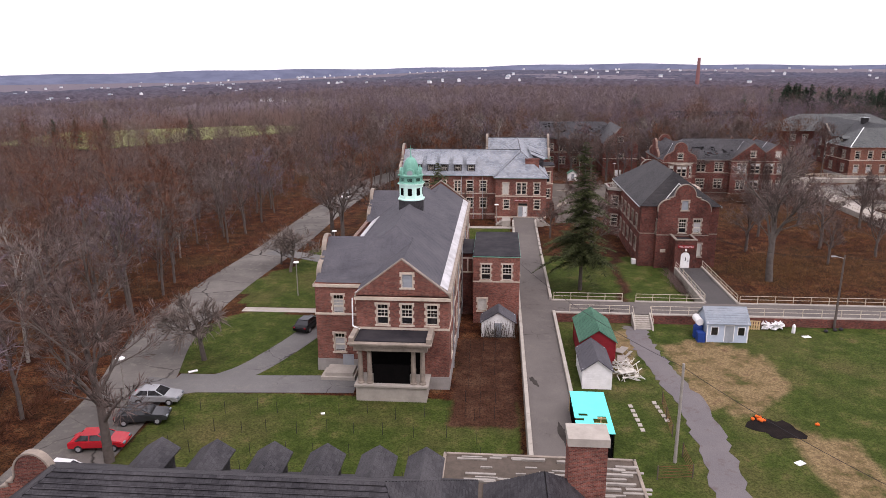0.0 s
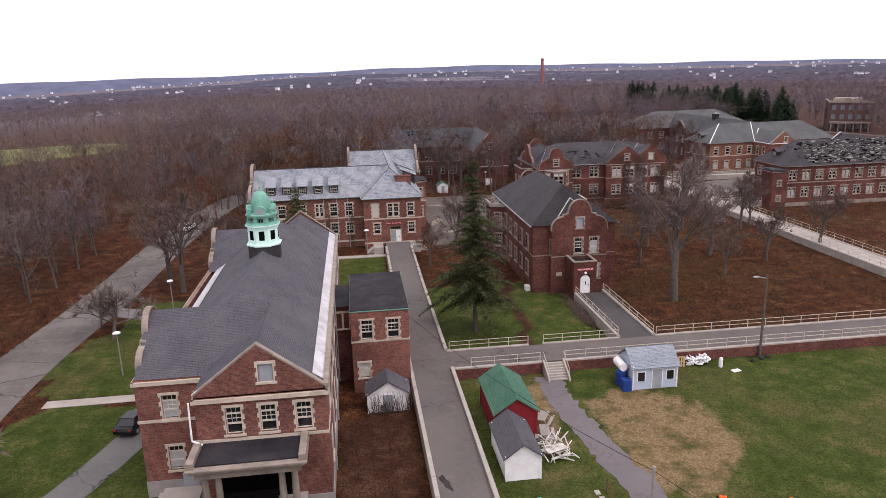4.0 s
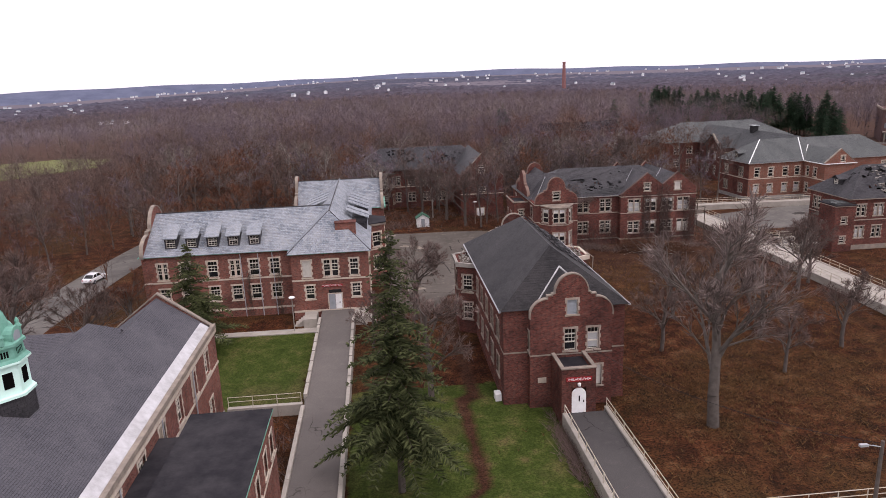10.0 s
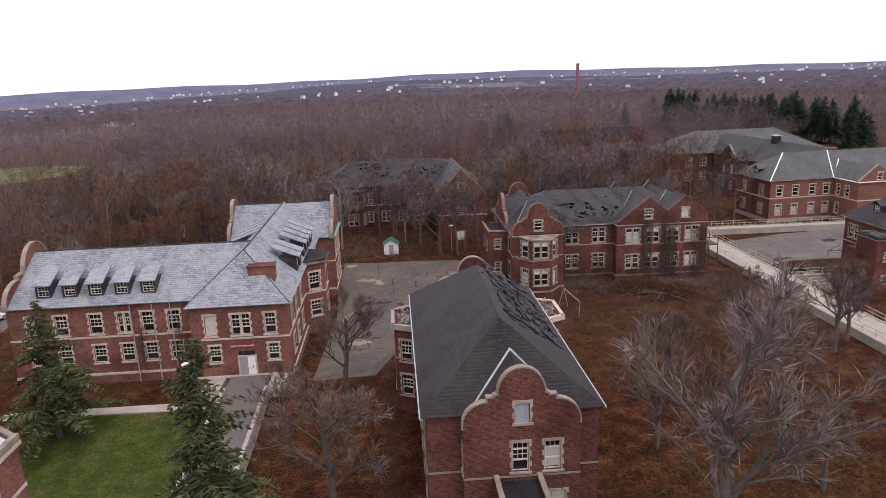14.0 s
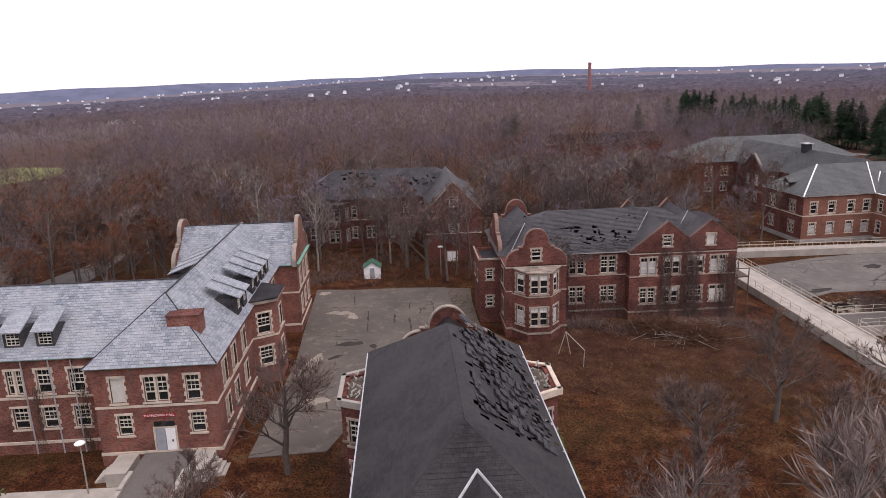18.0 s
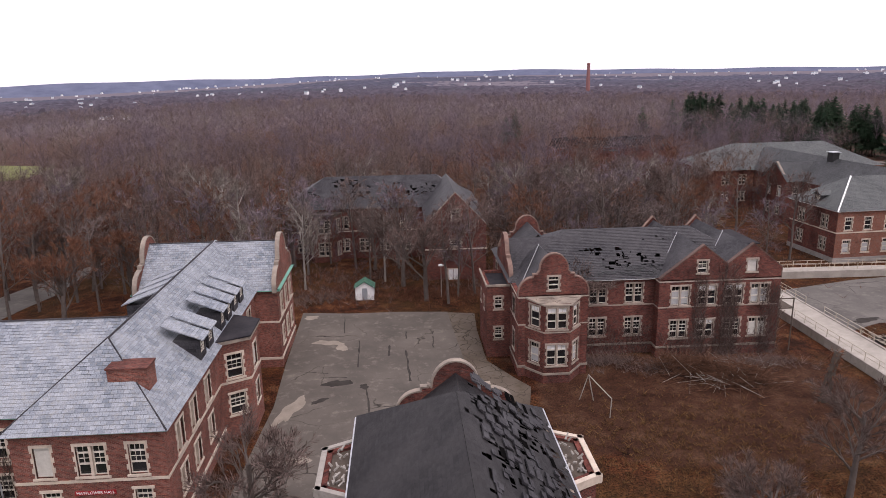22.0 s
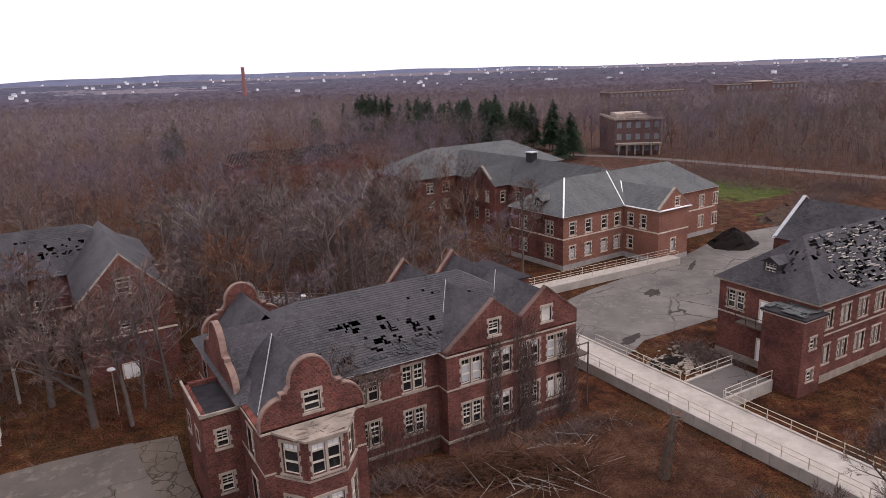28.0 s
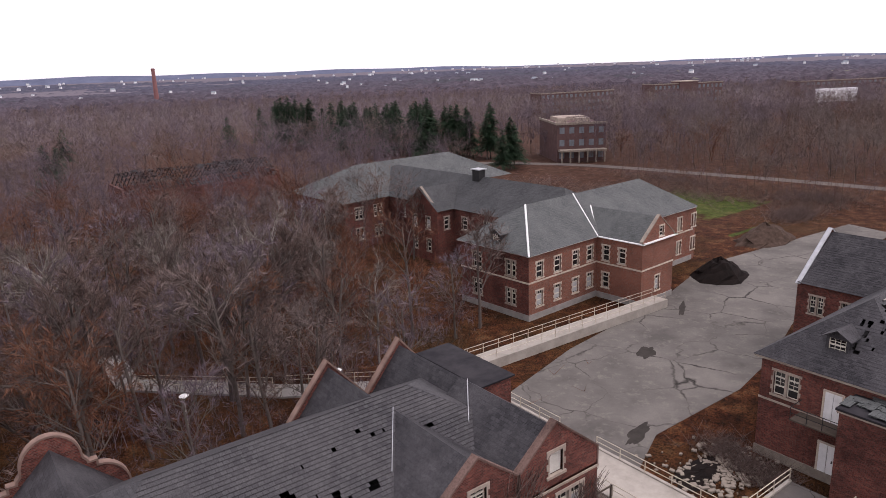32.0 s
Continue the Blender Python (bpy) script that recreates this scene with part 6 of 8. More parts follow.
    for i in range(420):
        x, y = g.uniform(93.5, 126), g.uniform(150, 155.1)
        c, w = Vector((x, y, 9.0 + (y - 149.6) * k + 0.08)), g.uniform(0.2, 0.9)
        u, v2 = Vector((w / 2, g.uniform(-0.04, 0.04), 0)), Vector((0, 1, k)).normalized() * g.uniform(0.03, 0.07)
        extrude(bm, [c - u - v2, c + u - v2, c + u + v2, c - u + v2], (0, -0.02, 0.04))
    part("batten_debris", bm, "timber_grey", b, "bare weathered battens", kind="stuff")
    # Flat black quads stand in for the dark below lost slates.
    part("roof_gap", bm2, "dark_void", b, "black quads painting the dark under missing slates", kind="stuff")
    b = find("north_hall")
    pts = [(10, 203), (11, 201), (14.5, 201), (15.5, 203)]
    for p, q in zip(pts, pts[1:]):
        L = (Vector(q) - Vector(p)).length
        wall(b, p, q, G, 9.0, row((L / 2,), 6.2, 1.9 if L > 2.5 else 1.0, 2.1, "double_bars") + row((L / 2,), 2.4, 1.9 if L > 2.5 else 1.0, 2.1, "double_bars"), "brick_dark")
    bm = bmesh.new()
    extrude(bm, [(9.8, 203, 9), (10.9, 200.8, 9), (14.6, 200.8, 9), (15.7, 203, 9)], (0, 0, 0.3))
    part("bay_roof", bm, "timber_dark", b)
    band(b, [(6, 203), (29, 203)], 5.9, 0.2, 0.05)
    band(b, [(28.8, 189), (37.8, 189)], 5.9, 0.2, 0.05)
    hall_door(b, face_m(32.9, 188.98, 0) @ Matrix.Translation((0, 0, 0.7)), 1.5, 2.2, ("white_paint", "white_paint"))


east_details()


def south_hall():
    """The roof that the flight starts above."""
    b = thing("south_hall", "brick hall with ribbed dark slate roof and dormers", "building")
    wall(b, (-1.5, 35.2), (-26, 35.2), G, 7.6, row([2.5 + 3.5 * i for i in range(7)], 3.0, 1.2, 2.0, "single"), "brick_red")
    wall(b, (-26, 35.2), (-26, 20), G, 7.6, (), "brick_red")
    wall(b, (10, 42), (-2.2, 42), G, 5.0, (), "brick_red")
    wall(b, (10, 20), (10, 42), G, 5.0, (), "brick_red")
    wall(b, (-2.2, 42), (-2.2, 35), G, 5.0, (), "brick_red")
    bm = bmesh.new()
    roof_plane(bm, [(-26, 35.6, 7.6), (0, 35.6, 7.6), (-4, 27.6, 12.6), (-19.5, 27.6, 12.6)], 0.28, 0.06)
    roof_plane(bm, [(-26, 19.6, 7.6), (0, 19.6, 7.6), (-4, 27.6, 12.6), (-19.5, 27.6, 12.6)], 0.28, 0.06)
    roof_plane(bm, [(0, 19.6, 7.6), (0, 35.6, 7.6), (-4, 27.6, 12.6)], 0.28, 0.06)
    roof_plane(bm, [(-26, 19.6, 7.6), (-26, 35.6, 7.6), (-19.5, 27.6, 12.6)], 0.28, 0.06)
    part("roof", bm, "slate_dark", b)
    for x in (-17.8, -14.6, -11.3, -8.3, -5.4, -2.8):
        dormer(b, Matrix.Translation((x, 33.9, 8.7)) @ Matrix.Rotation(math.pi, 4, "Z"), 1.1, 1.2, 3.4, "slate_dark")
    gable(b, face_m(-23.3, 31.2, 180), flemish(5.2, 7.6, 11.2), "brick_red")
    part("flat_roof", boxes((-2.3, 34.5, 5.0, 10.1, 42.1, 5.2)), "timber_dark", b)
    part("roof_edge", boxes((-2.4, 42.1, 4.9, 10.2, 42.3, 5.3), (-2.5, 34.5, 4.9, -2.3, 42.3, 5.3), (10.1, 30, 4.9, 10.3, 42.3, 5.3)), "limestone_dirty", b)
    g = random.Random(8)
    bm = bmesh.new()
    for i in range(70):
        x, y = g.uniform(-2, 9.5), g.uniform(36.5, 42)
        box(bm, x, y, 5.2, x + g.uniform(0.6, 2.2), y + g.uniform(0.1, 0.25), 5.24 + g.uniform(0, 0.12))
    part("timber_debris", bm, "timber_grey", b, "weathered broken roof boards", kind="stuff")
    bm = bmesh.new()
    for p in hip_roof(0.5, 28, 7.0, 38.5, 5.3, 8.6, 0.2):
        roof_plane(bm, p, 0.28, 0.05)
    part("hip_roof", bm, "slate_dark", b)
    c = part("chimney", boxes((5.2, 36.4, 5.2, 7.4, 38.0, 9.6)), "brick_red", b)
    part("chimney_cap", boxes((5.1, 36.3, 9.6, 7.5, 38.1, 10.1)), "concrete", c)
    return b


south_hall()

# ---- trees ----
def aim(rnd, d, angle, up=0.15):
    """A way that leaves d by about the angle, and bends upward a little."""
    a = d.orthogonal().normalized()
    a.rotate(Matrix.Rotation(rnd.uniform(0, 2 * math.pi), 3, d))
    v = d * math.cos(angle) + a * math.sin(angle)
    v.z += up
    return v.normalized()


class Growth:
    def __init__(self, seed, kids, spread, shrink, twig, twig_w, sliver_n, bend=0.12, up=0.12, first=0.35):
        self.r = random.Random(seed)
        self.kids, self.spread, self.shrink, self.twig, self.twig_w, self.sliver_n, self.bend, self.up, self.first = kids, spread, shrink, twig, twig_w, sliver_n, bend, up, first
        self.v, self.f, self.sv, self.sf = [], [], [], []

    def limb(self, p, q, r0, r1, sides):
        w = (q - p).normalized()
        a = w.orthogonal().normalized()
        b = w.cross(a)
        n = len(self.v)
        for c, r in ((p, r0), (q, r1)):
            for i in range(sides):
                t = 2 * math.pi * i / sides
                self.v.append(tuple(c + r * (math.cos(t) * a + math.sin(t) * b)))
        for i in range(sides):
            j = (i + 1) % sides
            self.f.append((n + i, n + j, n + sides + j, n + sides + i))

    def sliver(self, p, d, length, w):
        s = d.orthogonal().normalized()
        s.rotate(Matrix.Rotation(self.r.uniform(0, 6.28), 3, d))
        n = len(self.sv)
        m = p + d * length * 0.5 + Vector((self.r.uniform(-1, 1), self.r.uniform(-1, 1), self.r.uniform(-0.5, 1))) * length * 0.06
        self.sv += [tuple(p - s * w / 2), tuple(p + s * w / 2), tuple(m + s * w * 0.35), tuple(p + d * length)]
        self.sf += [(n, n + 1, n + 2), (n, n + 2, n + 3)]

    def grow(self, p, d, length, r, level=0):
        last = level == len(self.kids)
        if last:
            for i in range(self.sliver_n):
                t = self.r.uniform(0.0, 0.8)
                e = aim(self.r, d, self.r.uniform(0.15, 0.65), 0.06)
                self.sliver(p + d * length * t, e, self.twig * self.r.uniform(0.5, 1.3), self.twig_w)
            self.sliver(p, d, length * 1.1, self.twig_w * 1.6)
            return
        n = 4 if level == 0 else 3
        pts, w = [p], d.copy()
        for i in range(n):
            w = (w + Vector((self.r.uniform(-1, 1), self.r.uniform(-1, 1), self.r.uniform(-0.3, 1) * (0.6 if level else 0.2))) * self.bend).normalized()
            pts.append(pts[-1] + w * length / n)
        tip = 0.45 if level == 0 else 0.3
        for i in range(n):
            r0, r1 = r * (1 - (1 - tip) * i / n), r * (1 - (1 - tip) * (i + 1) / n)
            self.limb(pts[i], pts[i + 1], r0, r1, (7, 5, 4, 3, 3)[level])
        k = self.kids[level]
        for j in range(k):
            t = self.first + (1 - self.first) * (j + self.r.random()) / k if level == 0 else 0.25 + 0.75 * (j + self.r.random()) / k
            i = min(int(t * n), n - 1)
            q = pts[i].lerp(pts[i + 1], t * n - i)
            e = aim(self.r, (pts[i + 1] - pts[i]).normalized(), self.spread[level] * self.r.uniform(0.7, 1.25), self.up)
            fall = (1.15 - 0.55 * t) if level == 0 else (1.1 - 0.5 * t)
            self.grow(q, e, length * self.shrink[level] * fall * self.r.uniform(0.8, 1.15), r * (0.42 if level == 0 else 0.5) * (1.1 - 0.4 * t), level + 1)

    def meshes(self, name, bark, twig):
        out = []
        for n, v, f, m in (("trunk", self.v, self.f, bark), ("crown", self.sv, self.sf, twig)):
            me = bpy.data.meshes.new(n)
            me.from_pydata(v, [], f)
            me.materials.append(MATS[m])
            for poly_ in me.polygons:
                poly_.use_smooth = n == "trunk"
            out.append(me)
        return out


def patch(x, y):
    """Which kind of wood grows here."""
    n = noise.noise(Vector((x * 0.013, y * 0.013, 0.3)))
    return 2 if n > (0.05 if x < -40 and y < 200 else 0.32) else (1 if n > 0.02 else 0)


def tree_kind(seed, h, r, kind, bark="bark", twig="twig_brown"):
    if kind == "spreading":
        g = Growth(seed, (10, 6, 5, 4), (0.85, 0.7, 0.65, 0.6), (0.62, 0.55, 0.5, 0.5), h * 0.05, 0.011, 5, 0.16, 0.14, 0.32)
        g.grow(Vector((0, 0, -0.3)), Vector((0, 0, 1)), h * 0.66, r)
    elif kind == "woods":
        g = Growth(seed, (11, 6, 4), (0.95, 0.8, 0.75), (0.43, 0.55, 0.52), h * 0.055, 0.015, 7, 0.08, 0.12, 0.3)
        g.grow(Vector((0, 0, -0.3)), Vector((0, 0, 1)), h * 0.8, r)
    else:  # low ornamental dome
        g = Growth(seed, (8, 6, 5), (1.15, 0.8, 0.7), (0.95, 0.55, 0.5), h * 0.11, 0.013, 9, 0.16, 0.14, 0.45)
        g.grow(Vector((0, 0, -0.2)), Vector((0, 0, 1)), h * 0.45, r)
    return g.meshes("tree", bark, twig)


def plant(name, meshes, x, y, label, category="tree", group="", turn=0.0, size=1.0, z=None):
    z = G + rise(x, y) if z is None else z
    ob = thing(name, label, category, group, m=Matrix.Translation((x, y, z)) @ Matrix.Rotation(turn, 4, "Z") @ Matrix.Scale(size, 4))
    for me in meshes:
        part(me.name.split(".")[0], me, None, ob)
    return ob


rnd = random.Random(7)
BIG = [tree_kind(s, 17, 0.42, "spreading", "bark", "twig_brown") for s in (11, 12, 13)]
ROUND = [tree_kind(s, 6.0, 0.17, "dome", "bark_grey", "twig_pale") for s in (21, 22)]
WOODS = [tree_kind(s, 15.5, 0.2, "woods", b, t) for s, b, t in ((31, "bark", "twig_brown"), (32, "bark_grey", "twig_mauve"), (33, "bark_pale", "twig_pale"), (34, "bark", "twig_grey"), (35, "bark", "leaf_rust"))]
GREAT = tree_kind(14, 21.5, 0.55, "spreading", "bark_grey", "twig_grey")
SYCAMORE = tree_kind(41, 15, 0.35, "spreading", "bark_pale", "twig_pale")
RUST = tree_kind(42, 13, 0.35, "spreading", "bark", "leaf_rust")

for i, (x, y, s, t, lab) in enumerate(((-29.5, 47, 1.0, 0.3, "tall bare tree with dark bark beside parked cars"), (39.9, 98.8, 1.0, 1.2, "large bare spreading tree in rusty grass"),
        (42.1, 115.4, 0.62, 2.2, "small bare tree in rusty grass"), (15.9, 108.6, 0.78, 0.6, "bare tree beside a fir"), (15.6, 128.5, 0.72, 1.9, "bare tree beside a courtyard"), (55, 118, 0.75, 4.1, "bare tree on rusty ground"),
        (57, 132, 0.62, 3.3, "bare tree on rusty ground"), (47, 124, 0.6, 5.0, "bare tree on rusty ground"), (-26, 116, 1.0, 2.6, "tall bare tree beside a driveway"), (-29, 121, 0.95, 0.1, "tall bare tree beside a driveway"),
        (28.5, 179.6, 0.85, 0.9, "tall bare tree before a derelict hall"), (61.6, 113, 0.6, 1.0, "bare tree on rusty ground"), (67.3, 130.5, 0.7, 2.0, "bare tree on rusty ground"), (-21, 120, 0.7, 3.4, "bare tree with few leaves"), (10.2, 121.5, 0.45, 2.9, "small bare tree beside a ramp"), (25.4, 186.5, 0.8, 4.4, "tall bare tree before a derelict hall"), (21, 196, 0.7, 5.1, "bare tree before a derelict hall"), (41.5, 192, 0.8, 0.4, "bare tree before a derelict hall"), (52, 108, 0.5, 2.3, "small bare tree in rusty grass"), (74, 118, 0.7, 1.3, "bare tree beside a walkway"), (71, 134, 0.6, 3.9, "bare tree beside a walkway"), (45.7, 198.9, 1.0, 2.4, "tall bare tree behind a derelict hall"), (-25.9, 192.7, 0.9, 1.1, "dark bare tree beside a lane"), (-24.0, 200.6, 0.9, 3.0, "dark bare tree beside a lane"), (8, 199, 0.75, 0.7, "bare tree before a derelict hall"), (58, 196, 1.0, 5.6, "tall bare tree behind a derelict hall"), (66, 203, 0.95, 1.7, "tall bare tree behind a derelict hall"))):
    plant("bare_tree", GREAT if i == 1 else BIG[i % 3], x, y, lab, "tree", "large bare trees", t, s)
for x, y, t, s in ((-30, 66.5, 0.4, 1.85), (-30.3, 98.8, 1.8, 1.6), (-33, 103, 2.8, 0.9)):
    plant("ornamental_tree", ROUND[int(t) % 2], x, y, "low round bare tree on a lawn island", "tree", "round trees on the lawn", t, s)
for x, y, s in ((1, 190, 0.75), (-22, 205, 0.9), (74, 210, 0.9), (-5, 204, 1.2), (-38, 222, 1.2), (46, 214, 1.1), (60, 222, 1.0)):
    plant("pale_tree", SYCAMORE, x, y, "bare sycamore with pale bark", "tree", "pale trees", x, s)
for x, y, s in ((-19, 128, 0.72), (-16, 172, 1.0), (-24, 168, 1.0), (-11, 182, 1.0), (81.5, 216, 0.9), (-6, 178, 0.8), (-30, 178, 0.9), (88, 232, 0.8), (-20, 190, 0.9)):
    plant("rusty_oak", RUST, x, y, "oak with a few rust-brown leaves", "tree", "oaks", y, s)


def fir_tree(seed, h, r, fine=9):
    """A trunk with drooping whorls of branches that carry needles."""
    g = random.Random(seed)
    bm = bmesh.new()
    tube(bm, (0, 0, -0.3), (0, 0, h * 0.97), 0.3, 0.03, 7)
    v, f = [], []
    z = h * 0.22
    while z < h * 0.985:
        k = (z / h - 0.19) / 0.81
        reach = r * (1 - k) ** 0.85 * g.uniform(0.65, 1.1) + 0.25
        for i in range(g.randint(7, 10)):
            a = g.uniform(0, 6.28)
            if g.random() < 0.12:
                continue
            L = reach * g.uniform(0.65, 1.15)
            d = Vector((math.cos(a), math.sin(a), 0))
            s = Vector((-d.y, d.x, 0))
            droop = g.uniform(0.1, 0.6) * (1 - 0.6 * k)
            p0 = Vector((0, 0, z + g.uniform(-0.2, 0.2)))
            tube(bm, p0, p0 + d * L * 0.8 + Vector((0, 0, -droop * L * 0.6)), 0.045, 0.01, 3)
            steps = max(3, int(L / 0.3))
            for j in range(steps):
                t = (j + 0.6) / steps
                c = p0 + d * L * t + Vector((0, 0, -droop * L * t * t))
                for q in range(fine):
                    w = (1.15 - t) * 0.3 * L + 0.22
                    e = (s * g.choice((-1, 1)) + d * g.uniform(0.2, 1.1)).normalized() * w * g.uniform(0.5, 1.1) + Vector((0, 0, g.uniform(-0.4, 0.08) * w))
                    n = len(v)
                    side = e.cross(Vector((g.uniform(-0.4, 0.4), g.uniform(-0.4, 0.4), 1))).normalized() * g.uniform(0.09, 0.17) * 4.5 / fine
                    v += [tuple(c - side * 0.4), tuple(c + side * 0.4), tuple(c + e * 0.55 + side), tuple(c + e), tuple(c + e * 0.55 - side)]
                    f += [(n, n + 1, n + 2), (n, n + 2, n + 4), (n + 4, n + 2, n + 3)]
        z += 0.4 + 0.3 * (1 - k)
    me = bpy.data.meshes.new("crown")
    me.from_pydata(v, [], f)
    me.materials.append(MATS["needle"])
    return [mesh_of("trunk", bm, "bark"), me]


FIR = fir_tree(5, 20.5, 5.9, 10)
plant("fir_tree", FIR, 12.4, 93.0, "tall dark green fir tree on a lawn", "tree")
plant("fir_tree", fir_tree(6, 13.0, 5.2, 9), -9.9, 123.4, "dark green fir tree beside a brick hall", "tree")

# the woods: single trees near by, joined ones further off
KEEP_OUT = [rect(-40, -200, 160, 132), rect(-45, 20, -5, 135), rect(-22, 40, 100, 158), rect(-45, 130, -27, 176), rect(-24, 130, 36, 178), rect(34, 148, 70, 180), rect(3, 201, 40, 220), rect(27, 186.5, 40, 203), rect(13, 177, 27, 186), rect(72, 130, 185, 193), rect(90, 184, 137, 226), [(79, 203), (84, 198), (92, 196), (92, 224), (86, 221)], rect(104, 226, 138, 262), rect(137, 193, 182, 262), [(140, 256), (198, 256), (196, 300), (176, 345), (160, 345), (150, 300)],
            [(-205, 315), (-120, 356), (-96, 350), (-62, 290), (-82, 212), (-160, 212), (-210, 250)], [(196, 200), (206, 175), (216, 175), (215, 215), (208, 252), (203, 270), (196, 270)]]


def free(x, y, grow=0.0):
    return not any(inside(np.array([x]), np.array([y]), r)[0] for r in KEEP_OUT)


def far_z(x, y):
    d = min(max((math.hypot(x - 20, y - 90) - 260) / 500, 0), 1)
    return G + rise(x, y) - 9 * d - 60 * min(max((-x - 150) / 1500, 0), 1)


spots, count = [], 0
cell = 6.3
for ix in range(-24, 52):
    for iy in range(0, 52):
        x, y = ix * cell + rnd.uniform(-2.7, 2.7), iy * cell + rnd.uniform(-2.7, 2.7)
        if not free(x, y) or y < 20 or (66 < x < 108 and 268 < y < 303):
            continue
        spots.append((x, y))
near = [p for p in spots if (-62 < p[0] < -40 and 30 < p[1] < 170) or (0 < p[0] < 110 and 176 < p[1] < 232) or (-45 < p[0] < 2 and 170 < p[1] < 222)]
rnd.shuffle(near)
near = near[:290]
picked = set(near)
for x, y in near:
    k = rnd.choices((0, 1, 2, 3, 4), (4, 4, 1, 4, 6 if x < 5 else 2))[0]
    plant("woodland_tree", WOODS[k], x, y, ("slender bare woodland tree", "slender bare woodland tree", "bare woodland tree with pale bark", "slender grey bare woodland tree", "woodland tree with rust-brown leaves")[k], "tree", "woodland trees", rnd.uniform(0, 6.28), rnd.uniform(0.7, 1.12), far_z(x, y))


def joined_woods(name, places, slivers, width, trunk, mats, label, spread=4.7, tall=1.0):
    """Many far trees as one body: a trunk sliver and a fan of twig slivers each."""
    g = np.random.default_rng(len(places))
    n = len(places)
    P = np.array(places)
    H = g.uniform(11.5, 19, n) * P[:, 3] * tall
    V, F, M = [], [], []
    base = 0
    R = P[:, 3] * spread * g.uniform(0.8, 1.45, n)
    C = P[:, :3] + np.stack([np.zeros(n), np.zeros(n), H * 0.68], -1)
    # each crown is a few uneven lobes of fine twigs round the limbs
    lobes = g.normal(0, 1, (n, 6, 3))
    lobes /= np.linalg.norm(lobes, axis=2, keepdims=True)
    lobes[:, :, 2] = np.abs(lobes[:, :, 2]) * 0.9 - 0.25
    lobes *= np.stack([R * 0.62, R * 0.62, H * 0.26], -1)[:, None, :] * g.uniform(0.5, 1.1, (n, 6, 1))
    size = g.uniform(0.38, 0.7, (n, 6))
    every = np.arange(n)
    for j in range(slivers + trunk):
        if j < trunk:
            a = P[:, :3] + np.stack([g.normal(0, 0.3, n), g.normal(0, 0.3, n), np.zeros(n)], -1)
            b = a + np.stack([g.normal(0, 0.8, n), g.normal(0, 0.8, n), H * g.uniform(0.5, 0.68, n)], -1)
            w = 0.12 * P[:, 4]
        else:
            pick = g.integers(0, 6, n)
            d = g.normal(0, 1, (n, 3))
            d /= np.linalg.norm(d, axis=1)[:, None]
            d[:, 2] = d[:, 2] * 0.7 + 0.25
            core = C + lobes[every, pick]
            r = (R * size[every, pick])[:, None]
            if j % 10 == 0:
                a = P[:, :3] + np.stack([np.zeros(n), np.zeros(n), H * g.uniform(0.35, 0.75, n)], -1)
                b = core + d * r * g.uniform(0.3, 0.9, n)[:, None]
                w = width * P[:, 4] * g.uniform(0.9, 1.6, n)
            else:
                a = core + d * r * g.uniform(0.1, 0.95, n)[:, None]
                way = d + g.normal(0, 0.4, (n, 3)) + np.array((0, 0, 0.3))
                b = a + way * (g.uniform(0.7, 2.0, n) * P[:, 3] * spread / 4.7)[:, None]
                w = width * P[:, 4] * g.uniform(0.45, 0.95, n)
        s = g.normal(0, 1, (n, 3))
        s -= (b - a) * ((s * (b - a)).sum(1) / ((b - a) ** 2).sum(1))[:, None]
        s *= (w / np.linalg.norm(s, axis=1))[:, None] / 2
        V.append(np.stack([a - s, a + s, b], 1).reshape(-1, 3))
        F.append((base + np.arange(n * 3)).reshape(-1, 3))
        M.append(np.full(n, len(mats) - 1) if j < trunk else P[:, 5].astype(int))
        base += n * 3
    me = bpy.data.meshes.new(name)
    V, F = np.concatenate(V).astype(np.float32), np.concatenate(F).astype(np.int32)
    me.vertices.add(len(V)), me.loops.add(F.size), me.polygons.add(len(F))
    me.vertices.foreach_set("co", V.reshape(-1))
    me.loops.foreach_set("vertex_index", F.reshape(-1))
    me.polygons.foreach_set("loop_start", np.arange(0, F.size, 3, dtype=np.int32))
    for m in mats:
        me.materials.append(MATS[m])
    me.polygons.foreach_set("material_index", np.concatenate(M).astype(np.int32))
    me.update()
    return tagged(new(name, me), label, "woods", kind="stuff")


mid = []
for x, y in spots:
    if (x, y) not in picked:
        # Past y 250 mostly mauve twigs: a haze tint by colour.
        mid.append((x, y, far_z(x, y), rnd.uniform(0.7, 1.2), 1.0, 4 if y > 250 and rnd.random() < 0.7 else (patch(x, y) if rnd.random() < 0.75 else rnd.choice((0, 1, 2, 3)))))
for ring, step in (((290, 620), 9.5), ((620, 1100), 13.0)):
    a = -1.15
    r = ring[0]
    while r < ring[1]:
        a = -1.2
        while a < 1.6:
            x, y = 10 + r * math.sin(a) + rnd.uniform(-step, step) * 0.45, 60 + r * math.cos(a) + rnd.uniform(-step, step) * 0.45
            field = (x + 210) ** 2 / 80 ** 2 + (y - 470) ** 2 / 45 ** 2 < 1 or (x + 150) ** 2 / 70 ** 2 + (y - 420) ** 2 / 22 ** 2 < 1
            if free(x, y) and not field and not (x < 328 and y < 325 and x > -152 and y > 20):
                # Mauve outweighs the rest out here, haze put into twig colour.
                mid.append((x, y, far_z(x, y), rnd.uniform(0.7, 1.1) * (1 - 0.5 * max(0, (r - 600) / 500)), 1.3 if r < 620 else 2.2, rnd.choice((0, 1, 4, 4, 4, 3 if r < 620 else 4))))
            a += step / r
        r += step
